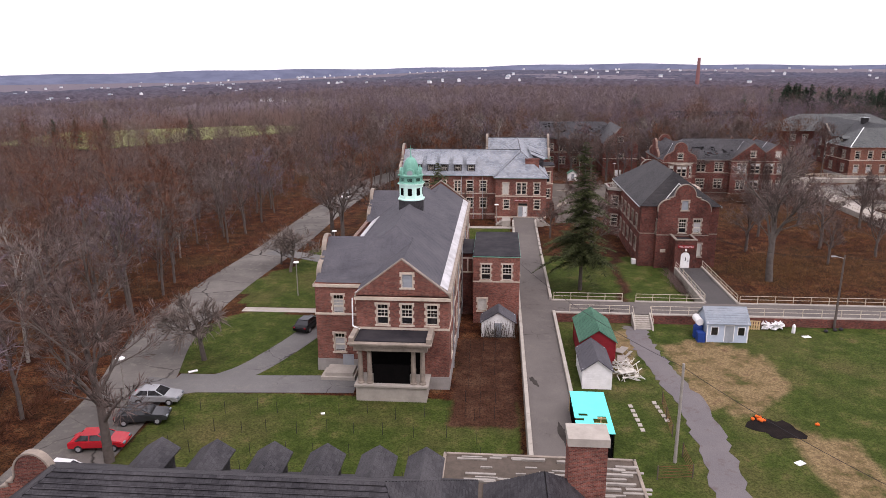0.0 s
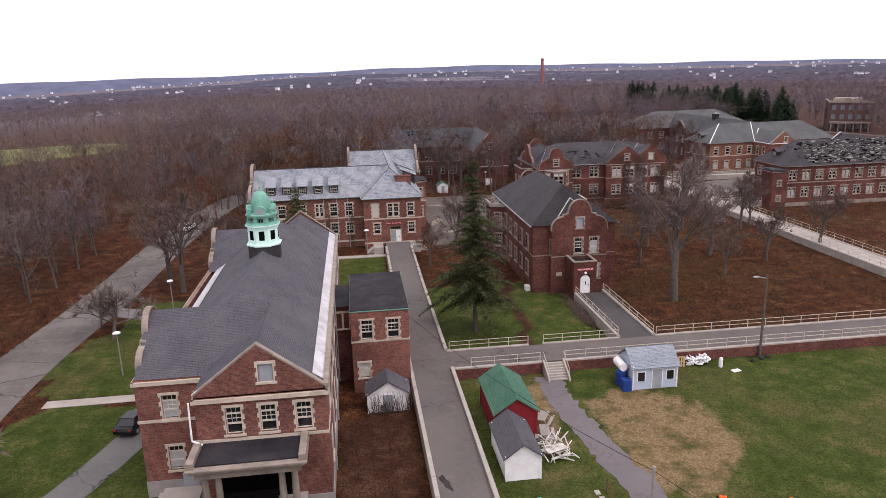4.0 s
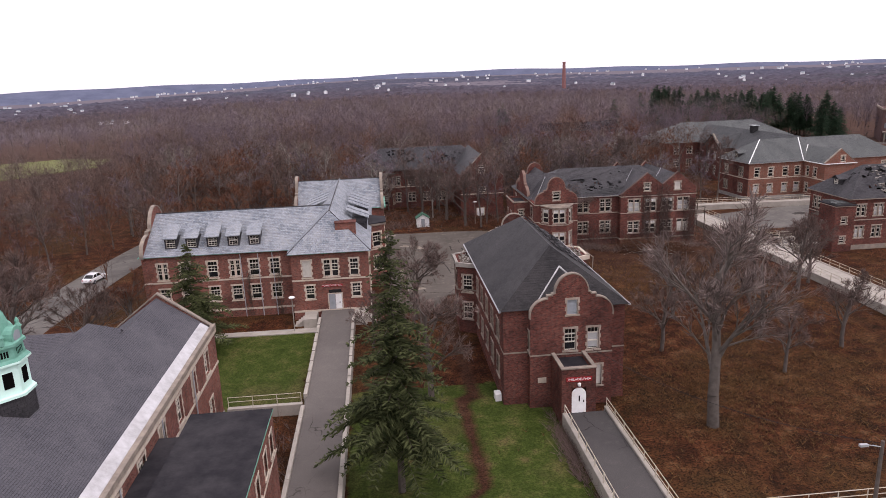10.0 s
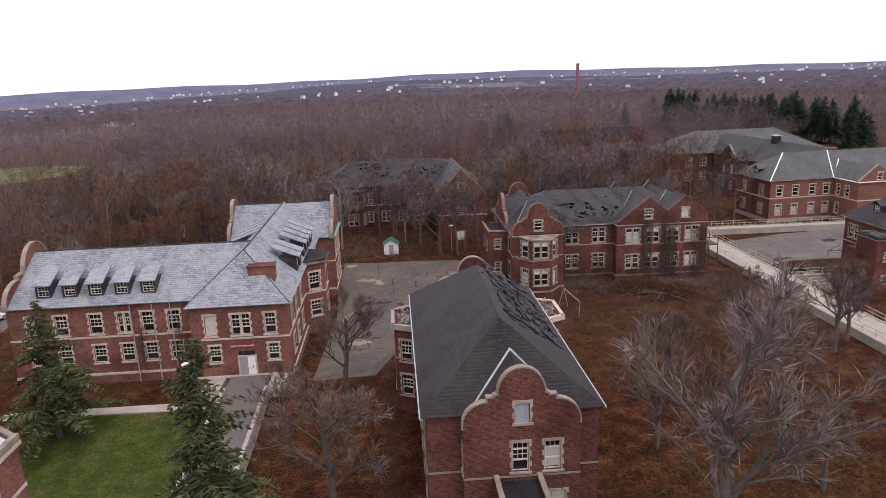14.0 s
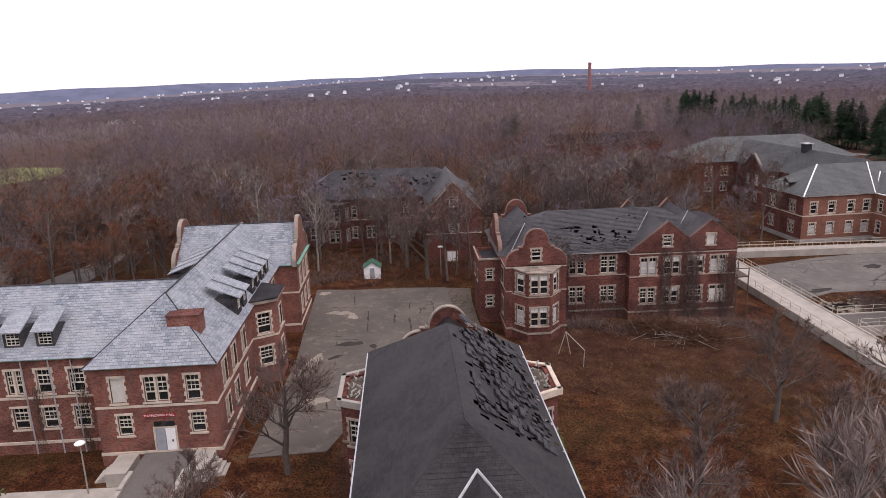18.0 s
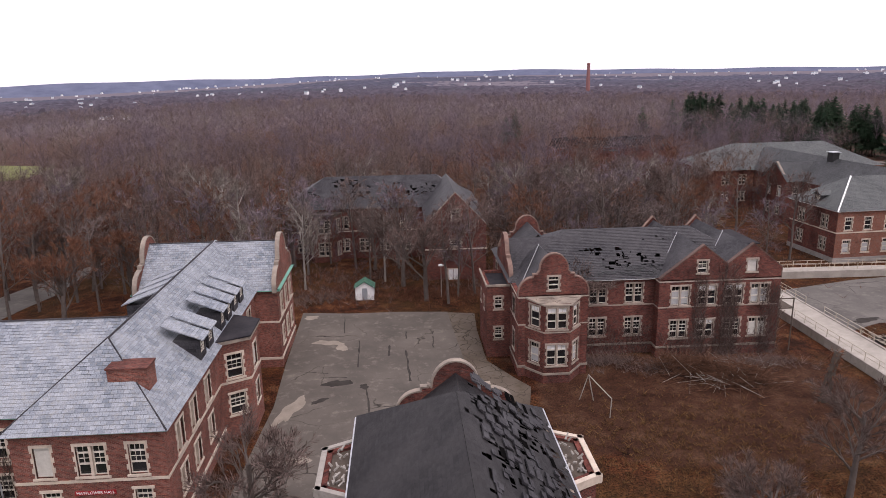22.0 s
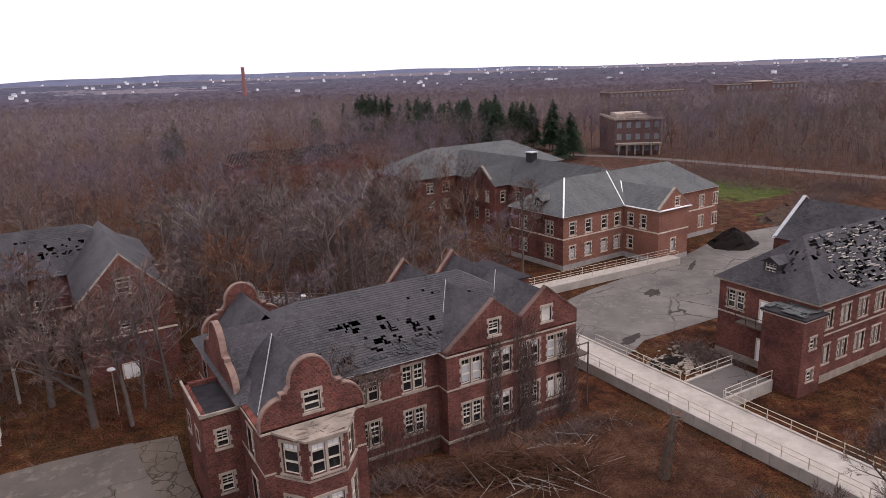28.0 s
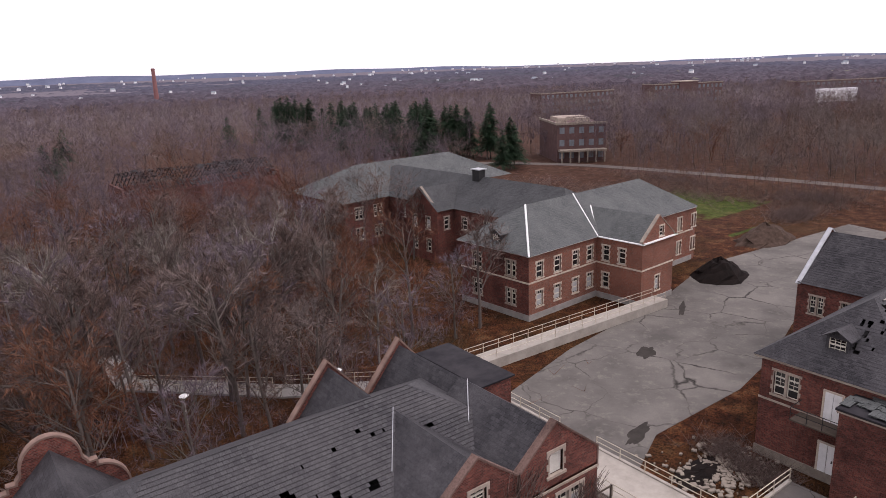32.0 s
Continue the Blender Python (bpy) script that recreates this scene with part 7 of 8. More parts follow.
HOUSES = []
g = random.Random(51)
for i in range(270):
    a = g.uniform(-0.75, 1.35)
    r = g.choice((g.uniform(1100, 1500), g.uniform(1500, 2800), g.uniform(2000, 3900), g.uniform(2600, 4200), g.uniform(3000, 4200)))
    HOUSES.append((10 + r * math.sin(a), 60 + r * math.cos(a), r, a))
HOUSES += [(-300, 880, 880, -0.362), (-262, 850, 838, -0.331), (-285, 865, 858, -0.35)]


def screens(x, y):
    """Whether a tree here would stand just before a house."""
    r, a = math.hypot(x - 10, y - 60), math.atan2(x - 10, y - 60)
    return any(hr - 170 < r < hr + 12 and abs(a - ha) * r < 20 for _, _, hr, ha in HOUSES)


mid = [p for p in mid if p[1] < 480 or not screens(p[0], p[1])]
near_mid = [p for p in mid if p[4] < 1.1]
far_mid = [p for p in mid if p[4] > 1.1]
MIXED = ["twig_brown", "twig_grey", "leaf_rust", "twig_pale", "twig_mauve", "timber_dark"]
joined_woods("woods", near_mid, 370, 0.06, 1, MIXED, "bare winter woods in brown and grey")
joined_woods("outer_woods", far_mid, 80, 0.13, 1, MIXED, "bare brown woods further off, tinted mauve for haze", 6.2)
thicket = []
for i in range(6400):
    x, y = rnd.choice(((rnd.uniform(-120, -43.5), rnd.uniform(28, 230)), (rnd.uniform(-60, 110), rnd.uniform(182, 300)), (rnd.uniform(40, 92), rnd.uniform(178, 240)), (rnd.uniform(170, 250), rnd.uniform(190, 300)), (rnd.uniform(-120, -43.5), rnd.uniform(28, 230))))
    if free(x, y) and not (-45 < x < -25 and y < 215):
        thicket.append((x, y, far_z(x, y), rnd.uniform(0.18, 0.5), 0.45, rnd.choice((0, 0, 0, 1, 2))))
for i in range(900):
    x, y = rnd.choice(((rnd.uniform(64, 110), rnd.uniform(258, 283)), (rnd.uniform(92, 140), rnd.uniform(226, 330)), (rnd.uniform(64, 92), rnd.uniform(230, 283))))
    if free(x, y):
        thicket.append((x, y, far_z(x, y), rnd.uniform(0.35, 0.6), 0.6, rnd.choice((0, 0, 1, 1))))
joined_woods("thicket", thicket, 52, 0.1, 1, ["twig_mauve", "twig_brown", "leaf_rust", "timber_dark"], "brown bare thicket under the woodland trees", 4.0)

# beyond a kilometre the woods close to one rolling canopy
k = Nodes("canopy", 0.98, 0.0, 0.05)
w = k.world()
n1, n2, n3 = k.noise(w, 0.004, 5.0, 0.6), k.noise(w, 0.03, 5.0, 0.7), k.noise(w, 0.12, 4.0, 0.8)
# Bluer with distance: aerial haze is put into the canopy colour.
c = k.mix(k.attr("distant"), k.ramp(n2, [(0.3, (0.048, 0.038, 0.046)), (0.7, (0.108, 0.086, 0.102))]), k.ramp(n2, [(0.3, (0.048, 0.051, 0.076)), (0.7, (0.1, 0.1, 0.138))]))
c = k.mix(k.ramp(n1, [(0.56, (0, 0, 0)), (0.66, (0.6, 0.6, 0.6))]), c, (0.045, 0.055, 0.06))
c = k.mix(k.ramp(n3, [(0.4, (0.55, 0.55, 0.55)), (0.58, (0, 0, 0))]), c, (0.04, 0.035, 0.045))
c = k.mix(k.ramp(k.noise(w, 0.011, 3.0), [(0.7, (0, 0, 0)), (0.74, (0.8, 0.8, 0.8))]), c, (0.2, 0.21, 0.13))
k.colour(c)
rs = [960]
while rs[-1] < 4400:
    rs.append(rs[-1] * 1.011)
ang = np.linspace(-1.3, 1.65, 620)
RR, AA = np.meshgrid(np.array(rs), ang, indexing="ij")
CX, CY = 10 + RR * np.sin(AA), 60 + RR * np.cos(AA)
gen = np.random.default_rng(5)
CZ = np.vectorize(far_z)(CX, CY) + 8.5 + gen.normal(0, 1.6, CX.shape) + 3.0 * np.sin(CX * 0.011 + 2 * np.sin(CY * 0.006)) * np.sin(CY * 0.009) + 7 * np.sin(CX * 0.0021 + 1) * np.cos(CY * 0.0017)
CZ -= 16 * np.clip((RR - 1500) / 2600, 0, 1)
CZ[0] -= 9
nr, na = CX.shape
ids = np.arange(nr * na).reshape(nr, na)
me = bpy.data.meshes.new("far_woods")
me.from_pydata(np.stack([CX, CY, CZ], -1).reshape(-1, 3).tolist(), [], np.stack([ids[:-1, :-1], ids[1:, :-1], ids[1:, 1:], ids[:-1, 1:]], -1).reshape(-1, 4).tolist())
# Mask by range for the haze tint in the colour.
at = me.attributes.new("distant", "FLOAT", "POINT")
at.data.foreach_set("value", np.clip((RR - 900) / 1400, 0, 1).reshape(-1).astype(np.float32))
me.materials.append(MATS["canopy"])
tagged(new("far_woods", me), "distant brown woods rolling to the horizon, haze blue in their colour", "woods", kind="stuff")
for x, y, t, s_ in ((-38.5, 38, 0.4, 1.05), (-39.5, 46, 1.4, 1.1), (-41, 53, 2.4, 1.0), (-41.5, 61, 3.1, 1.05), (-43, 69, 4.2, 1.0), (-44, 78, 5.2, 1.1), (-44.5, 87, 0.2, 1.0), (-37.5, 31, 1.2, 1.0)):
    plant("woodland_tree", WOODS[(0, 3, 1, 4)[int(abs(y)) % 4]], x, y, "bare woodland tree beside the road", "tree", "woodland trees", t, s_)


def far_house(x, y, r, g):
    m = pose(x, y, far_z(x, y) + (8.0 if r > 1000 else 0), 0, 0, g.uniform(0, 180)) @ Matrix.Scale(g.uniform(0.22, 0.6) * (1 + r / 5000), 4)
    ob = thing("house", g.choice(("white house far off among the woods", "pale house far off among the woods")), "house", "far houses", m=m)
    part("wall", HOUSE[0], None, ob)
    part("roof", HOUSE[1], None, ob)


bm = boxes((-6, -4, -1, 6, 4, 5.5))
extrude(bm, [(-6, -4, 5.5), (-6, 4, 5.5), (-6, 0, 8.3)], (12, 0, 0))
HOUSE = [mesh_of("wall", bm, "house_pale")]
bm = bmesh.new()
for s_ in (-1, 1):
    extrude(bm, [(-6.5, s_ * 4.6, 5.2), (6.5, s_ * 4.6, 5.2), (6.5, 0, 8.5), (-6.5, 0, 8.5)], (0, 0, 0.2))
HOUSE.append(mesh_of("roof", bm, "shingle_blue"))
g = random.Random(52)
for x, y, r, a in HOUSES:
    far_house(x, y, r, g)

# pines behind the eastern hall
PINES = []
for seed, h in ((61, 19), (62, 21)):
    a, b_ = fir_tree(seed, h, 7.5, 5)
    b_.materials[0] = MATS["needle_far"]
    PINES.append([a, b_])
g = random.Random(53)
pines = [(140, 417, 0.8)] + [(g.uniform(156, 178), g.uniform(395, 440), g.uniform(0.85, 1.05)) for i in range(16)]
for i in range(34):
    t = i / 33
    pines.append((184 + 8 * math.sin(t * 3.1) + g.uniform(-7, 7), 412 - 100 * t + g.uniform(-5, 5), g.uniform(0.75, 1.0)))
pines += [(g.uniform(158, 190), g.uniform(318, 400), g.uniform(0.7, 0.95)) for i in range(16)]
pines += [(178, 288, 0.75), (184, 293, 0.7), (171, 284, 0.6), (-162, 258, 0.6), (-152, 262, 0.55), (-176, 266, 0.6), (-118, 262, 0.5), (-186, 262, 0.6), (62, 330, 0.7), (66, 338, 0.7), (80, 420, 0.7)]
for i, (x, y, s_) in enumerate(pines):
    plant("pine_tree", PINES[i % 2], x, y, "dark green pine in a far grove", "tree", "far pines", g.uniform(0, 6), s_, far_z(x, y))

# brick stack, hill line and far institutional blocks
stack = thing("brick_stack", "tall tapering orange-red brick chimney stack", "chimney")
bm = bmesh.new()
lathe(bm, [(3.3, -12), (3.1, 0), (2.2, 35), (2.45, 36), (2.45, 37.5), (2.0, 38)], 16, (300, 1110))
part("shaft", bm, "stack_brick", stack)


def far_block(x, y, w, d, h, turn, label, storeys, cols):
    ob = thing("far_block", label, "building", m=pose(x, y, far_z(x, y), 0, 0, turn))
    part("outer_wall", boxes((0, 0, -1, w, d, h)), "brick_far", ob)
    part("parapet", boxes((-0.3, -0.3, h, w + 0.3, 0.1, h + 0.7), (-0.3, 0.1, h, 0.1, d, h + 0.7)), "limestone_dirty", ob)
    me = mesh_of("window", boxes((0, -0.12, 0, w / cols * 0.5, 0.02, h / storeys * 0.5)), "glass_pale")
    for i in range(cols):
        for j in range(storeys):
            part("window", me, None, ob, "", Matrix.Translation((w * (i + 0.25) / cols, 0, h * (j + 0.3) / storeys)))
    return ob


inst = far_block(196.5, 287, 15.5, 24, 11.5, -32, "dark brick block with columned porch by the woods", 3, 5)
part("porch", boxes((0.4, -3, 3.4, 15, 0, 4.0)), "limestone_dirty", inst)
for i in range(6):
    bm = bmesh.new()
    tube(bm, (0.9 + 2.7 * i, -2.7, 0), (0.9 + 2.7 * i, -2.7, 3.4), 0.25, 0.25, 8)
    part("column", bm, "limestone_dirty", inst)
part("roof_housing", boxes((1.5, 5, 11.5, 4.5, 8, 13.2), (8, 6, 11.5, 12, 9, 13.0), (3, 15, 11.5, 13, 21, 12.8)), "limestone_worn", inst)
far_block(372, 470, 58, 14, 13.5, -14, "long brick block with many windows in far woods", 3, 16)
mid_block = far_block(492, 470, 62, 16, 15.5, -20, "long brick block with a raised centre in far woods", 3, 16)
part("raised_centre", boxes((22, -1.5, 0, 38, 10, 17)), "brick_far", mid_block)
part("pediment", boxes((21.7, -1.8, 17, 38.3, 10.3, 17.6)), "limestone_worn", mid_block)
far_block(655, 440, 120, 18, 13, -28, "long flat-roofed brick block in far woods", 3, 24)
trailer = thing("trailer", "pale box trailer on a far clearing", "trailer", m=pose(455, 330, far_z(455, 330) + 5, 0, 0, -30))
part("box_body", boxes((0, 0, 1.0, 24, 3, 8.5)), "house_pale", trailer)
ruin = thing("roofless_ruin", "dark ruined building with bare rafters among trees", "ruin", m=pose(69, 283, G, 0, 0, 1))
part("outer_wall", boxes((0, 0, 0, 34, 0.5, 8), (0, 11.5, 0, 34, 12, 8), (0, 0.5, 0, 0.5, 11.5, 9), (33.5, 0.5, 0, 34, 11.5, 9)), "brick_dark", ruin)
for i in range(40):
    for s_ in (-1, 1):
        bm = bmesh.new()
        tube(bm, (0.6 + 0.84 * i, 6 + s_ * 6.2, 8), (0.6 + 0.84 * i, 6, 11.6), 0.1, 0.1, 4)
        part("rafter", bm, "tar_roof", ruin)
g = random.Random(55)
bm = bmesh.new()
for i in range(260):
    x, t, s_ = g.uniform(0.4, 33), g.random(), g.choice((-1, -1, 1))
    w, h = g.uniform(0.4, 1.6), g.uniform(0.15, 0.4)
    a, b_ = (6 + s_ * 6.2 * (1 - t), 8.1 + 3.6 * t), (6 + s_ * 6.2 * (1 - t) - s_ * h * 0.86, 8.1 + 3.6 * t + h * 0.5)
    extrude(bm, [(x, *a), (x + w, *a), (x + w, *b_), (x, *b_)], (0, 0, 0.06))
part("roof_remnant", bm, "slate_black", ruin, "black remnants of boards and slates", kind="stuff")
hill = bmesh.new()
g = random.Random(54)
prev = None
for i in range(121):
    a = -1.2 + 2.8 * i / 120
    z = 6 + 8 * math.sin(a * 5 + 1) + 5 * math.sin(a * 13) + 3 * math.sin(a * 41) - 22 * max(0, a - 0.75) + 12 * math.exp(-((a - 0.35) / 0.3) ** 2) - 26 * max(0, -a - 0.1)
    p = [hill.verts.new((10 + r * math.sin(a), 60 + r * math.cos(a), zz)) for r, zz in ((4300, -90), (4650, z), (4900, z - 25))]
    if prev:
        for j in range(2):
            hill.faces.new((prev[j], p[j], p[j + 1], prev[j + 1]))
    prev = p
tagged(part("far_hills", hill, "hill_blue", None), "low wooded hills on the horizon, haze blue in their colour", "hills", kind="structure")

# ---- raised walks, kerbs and railings ----
W = 1.5  # height of the walks
def walk_z(y):
    return W + 0.8 * min(max((y - 108) / 21, 0), 1)


bm = bmesh.new()
extrude(bm, [(3.8, 108, W), (3.8, 129, 2.3), (3.8, 130.9, 2.3), (3.8, 130.9, 0), (3.8, 108, 0)], (4.0, 0, 0))
tagged(part("walkway_ramp", bm, "walk_asphalt", None), "asphalt walkway rising to a hall door", "walkway", kind="structure")
slab("walkway", rect(3.8, 42.3, 7.8, 108), W, "walk_asphalt", "raised asphalt walkway, cracked and patched", "walkway", 1.3)
slab("walkway_cross", rect(7.8, 80.9, 73.1, 85.2), W, "walk_asphalt", "raised asphalt walkway crossing the lawns", "walkway", 1.3)
slab("walkway_hall", rect(27.2, 85.2, 31.0, 101), W, "walk_dark", "asphalt walkway to a white hall door", "walkway", 1.3)
slab("walkway_east", rect(73.1, 60, 77.2, 185), W, "concrete", "pale concrete raised walkway", "walkway", 1.3)
m_c = Matrix.Translation((94.5, 193.7, 0)) @ Matrix.Rotation(radians(4), 4, "Z")
slab("walkway_north", [tuple((m_c @ Vector((x, y, 0))).to_2d()) for x, y in ((-17, -6.2), (16, -9.3), (16, -7.2), (-17, -4.0))], W, "concrete", "pale concrete ramp to a brick hall", "walkway", 1.3)


def kerb(a, b, w=0.36, z0=0.2, z1=W + 0.32, mat="concrete", label="low concrete kerb wall along a walkway", seg=2.4):
    """A kerb wall of cast stones."""
    a, b = Vector(a), Vector(b)
    n = max(1, round((b - a).length / seg))
    d = (b - a).normalized()
    ob = thing("kerb", label, "kerb", kind="structure")
    me = boxes((0, -w / 2, z0, (b - a).length / n - 0.02, w / 2, z1))
    bmesh.ops.bevel(me, geom=[e for e in me.edges if e.calc_length() > 1], offset=0.03, segments=1, affect="EDGES")
    me = mesh_of("stone", me, mat)
    for i in range(n):
        p = a + (b - a) * i / n
        part("stone", me, None, ob, "", Matrix.Translation((p.x, p.y, random.uniform(-0.015, 0.01) + (walk_z(p.y) - W if p.x < 8 else 0))) @ Matrix.Rotation(math.atan2(d.y, d.x) + random.uniform(-0.002, 0.002), 4, "Z"))
    return ob


POST = bmesh.new()
tube(POST, (0, 0, 0), (0, 0, 0.98), 0.04, 0.04, 6)
POST = mesh_of("post", POST, "rail_paint")


def railing(a, b, z=W + 0.1, step=2.2, label="cream painted iron railing with two bars"):
    a, b = Vector((*a, 0)), Vector((*b, 0))
    ob = thing("railing", label, "railing", "railings along the walks")
    n = max(1, round((b - a).length / step))
    for i in range(n + 1):
        p = a.lerp(b, i / n)
        part("post", POST, None, ob, "", Matrix.Translation((p.x, p.y, z)))
    for h in (0.5, 0.95):
        bm = bmesh.new()
        tube(bm, (a.x, a.y, z + h), (b.x, b.y, z + h), 0.032, 0.032, 6)
        part("bar", bm, "rail_paint", ob)
    return ob


for a, b in (((3.75, 42.4), (3.75, 105.9)), ((3.75, 108.2), (3.75, 128)), ((7.85, 42.4), (7.85, 80.7)), ((7.85, 85.4), (7.85, 128))):
    kerb(a, b)
kerb((7.9, 85.3), (16.9, 85.3), z1=W + 0.14), kerb((18.4, 85.3), (27.0, 85.3), z1=W + 0.14), kerb((31.2, 85.3), (74.4, 85.3), z1=W + 0.14)
kerb((27.1, 85.4), (27.1, 100.8), z1=W + 0.2), kerb((31.1, 85.4), (31.1, 101.5), z1=W + 0.2)
kerb((7.9, 80.75), (17.1, 80.75), z1=W + 0.12), kerb((19.3, 80.75), (74.4, 80.75), z1=W + 0.12)
for a, b in (((8.2, 85.3), (16.8, 85.3)), ((18.5, 85.3), (26.9, 85.3)), ((31.3, 85.3), (74.3, 85.3)), ((9.8, 80.75), (16.9, 80.75)), ((19.5, 80.75), (74.3, 80.75)), ((27.1, 85.6), (27.1, 100.6)), ((31.1, 85.6), (31.1, 101.3)),
             ((77.2, 60.3), (77.2, 151.6)), ((77.2, 156.4), (77.2, 168)), ((73.1, 86), (73.1, 185)), ((77.2, 172), (77.2, 184)), ((-3.2, 107.0), (3.5, 107.0))):
    railing(a, b, W + 0.1)
kerb((77.3, 60), (77.3, 185), 0.3, z1=W + 0.1), kerb((73.0, 86), (73.0, 185), 0.3, z1=W + 0.1)
kerb((-3.3, 107), (3.6, 107), 0.5, z1=W, label="low concrete retaining wall beside a lawn")
for y0, y1 in ((-6.1, -9.2), (-4.1, -7.3)):
    p, q = m_c @ Vector((-16.5, y0, 0)), m_c @ Vector((15.5, y1, 0))
    railing(p.to_2d(), q.to_2d())
for x0, x1 in ((7.8, 17.1), (19.3, 74.5)):
    bm = boxes((x0, 80.52, 0.0, x1, 80.6, W - 0.05))
    tagged(part("retaining_wall", bm, "brick_dark", None), "brick retaining wall below a walkway", "wall", kind="structure")


def stair(x, y, w, n, label):
    ob = thing("stair", label, "stair")
    h = (W - G) / n
    for i in range(n):
        part("step", boxes((x, y - 0.3 * (n - i), G - 0.1, x + w, y - 0.3 * (n - i - 1), G + h * (i + 0.9))), "concrete", ob)
    for s in (x - 0.18, x + w):
        bm = bmesh.new()
        extrude(bm, [(s, y, G), (s, y, W + 0.3), (s, y - 0.3 * n, G + 0.45), (s, y - 0.3 * n - 0.3, G)], (0.18, 0, 0))
        part("stringer", bm, "concrete", ob)
    bm = bmesh.new()
    for s in (x - 0.09, x + w + 0.09):
        tube(bm, (s, y, W + 1.1), (s, y - 0.3 * n, G + 1.2), 0.03, 0.03, 5)
        tube(bm, (s, y - 0.3 * n, G + 0.3), (s, y - 0.3 * n, G + 1.2), 0.03, 0.03, 5)
    part("handrail", bm, "rail_paint", ob)


slab("walkway_spur", rect(77.45, 151.7, 84.4, 156.1), W - 0.02, "walk_asphalt", "short worn landing off a walkway", "walkway", 1.3)
for y in (151.7, 156.1):
    kerb((77.5, y), (84.4, y), 0.28, z1=W + 0.12), railing((77.6, y), (84.3, y))
slab("walkway_rear", ribbon([(51, 215), (50.9, 206.2), (62.5, 194.2), (74.5, 185.5)], 2.6), W, "concrete_base", "grey concrete walkway through the woods", "walkway", 1.3)
for a, b in (((49.9, 207), (61.8, 195.6)), ((63, 195.2), (74, 187.3)), ((51.6, 204.6), (61.5, 193))):
    railing(a, b)
stair(17.3, 80.6, 1.9, 7, "concrete stair with stringers down to the field")


# ---- sheds on the field ----
def shed(name, x0, y0, x1, y1, eave, ridge, along, wall_mat, roof_mat, label, over=0.22, siding=0.18, front=None, trim="white_paint"):
    ob = thing(name, label, "shed")
    bm = bmesh.new()
    box(bm, x0, y0, G - 0.05, x1, y1, G + eave)
    c = (x0 + x1) / 2 if along == "y" else (y0 + y1) / 2
    if along == "y":
        extrude(bm, [(x0, y0, G + eave), (x1, y0, G + eave), (c, y0, G + ridge - 0.08)], (0, y1 - y0, 0))
    else:
        extrude(bm, [(x0, y0, G + eave), (x0, y1, G + eave), (x0, c, G + ridge - 0.08)], (x1 - x0, 0, 0))
    body = part("outer_wall", bm, wall_mat, ob)
    bm = bmesh.new()
    z = G + siding
    while z < G + eave:
        box(bm, x0 - 0.012, y0 - 0.012, z - 0.02, x1 + 0.012, y1 + 0.012, z)
        z += siding
    part("siding", bm, wall_mat, ob, kind="stuff")
    drop = (ridge - eave) / ((x1 - x0) / 2 if along == "y" else (y1 - y0) / 2) * over
    for s in (0, 1):
        bm = bmesh.new()
        if along == "y":
            e = (x0 - over) if s == 0 else (x1 + over)
            pts = [(e, y0 - over, G + eave - drop), (c, y0 - over, G + ridge), (c, y1 + over, G + ridge), (e, y1 + over, G + eave - drop)]
        else:
            e = (y0 - over) if s == 0 else (y1 + over)
            pts = [(x0 - over, e, G + eave - drop), (x1 + over, e, G + eave - drop), (x1 + over, c, G + ridge), (x0 - over, c, G + ridge)]
        roof_plane(bm, pts, 0.3, 0.02)
        extrude(bm, [(p[0], p[1], p[2] - 0.012) for p in pts], (0, 0, -0.07))
        part("roof_slope", bm, roof_mat, ob)
    for x in (x0, x1):
        for y in (y0, y1):
            part("corner_board", boxes((x - 0.06, y - 0.06, G, x + 0.06, y + 0.06, G + eave)), trim, ob)
    if front:
        for kind, u, v, w, h in front:
            d = part(kind, boxes((u - w / 2, y0 - 0.05, G + v, u + w / 2, y0 - 0.013, G + v + h)), "grey_paint" if kind == "door" else "glass_dark", ob)
            part("trim", boxes((u - w / 2 - 0.08, y0 - 0.06, G + v, u - w / 2, y0 - 0.01, G + v + h), (u + w / 2, y0 - 0.06, G + v, u + w / 2 + 0.08, y0 - 0.01, G + v + h), (u - w / 2 - 0.08, y0 - 0.06, G + v + h, u + w / 2 + 0.08, y0 - 0.01, G + v + h + 0.08)), trim, d)
    return ob


shed("garden_shed", 9.7, 68.2, 13.2, 75.0, 2.7, 3.9, "y", "red_paint", "shingle_green", "red wooden shed with green shingle roof", trim="red_paint")
shed("garden_shed", 9.3, 62.5, 12.0, 67.8, 2.1, 3.1, "y", "white_paint", "shingle_grey", "white shed with dark grey shingle roof")
shed("cottage_shed", 24.5, 75.2, 28.9, 78.6, 2.4, 3.7, "x", "pale_siding", "shingle_blue", "pale blue shed with grey-blue roof and porch door", front=(("door", 26.9, 0.1, 0.95, 1.9), ("window", 25.3, 0.9, 0.7, 0.9), ("window", 28.2, 0.9, 0.7, 0.9)))
shed("small_shed", -0.7, 75.1, 3.0, 77.6, 1.9, 3.1, "y", "white_paint", "shingle_grey", "small white shed with dark roof beside bare vines", front=(("door", 1.1, 0.0, 0.9, 1.7),))
G, OLD_G = G + 0.9, G
shed("ticket_booth", 18.9, 180.8, 21.3, 182.8, 1.9, 2.7, "y", "white_paint", "shingle_green", "small white booth with green roof beside the woods", front=(("door", 20.1, 0.0, 0.7, 1.7),))
G = OLD_G
g = random.Random(12)
vine = bmesh.new()
for i in range(90):
    p = Vector((g.uniform(-0.6, 3.2), 74.9 - g.uniform(0, 0.3), G))
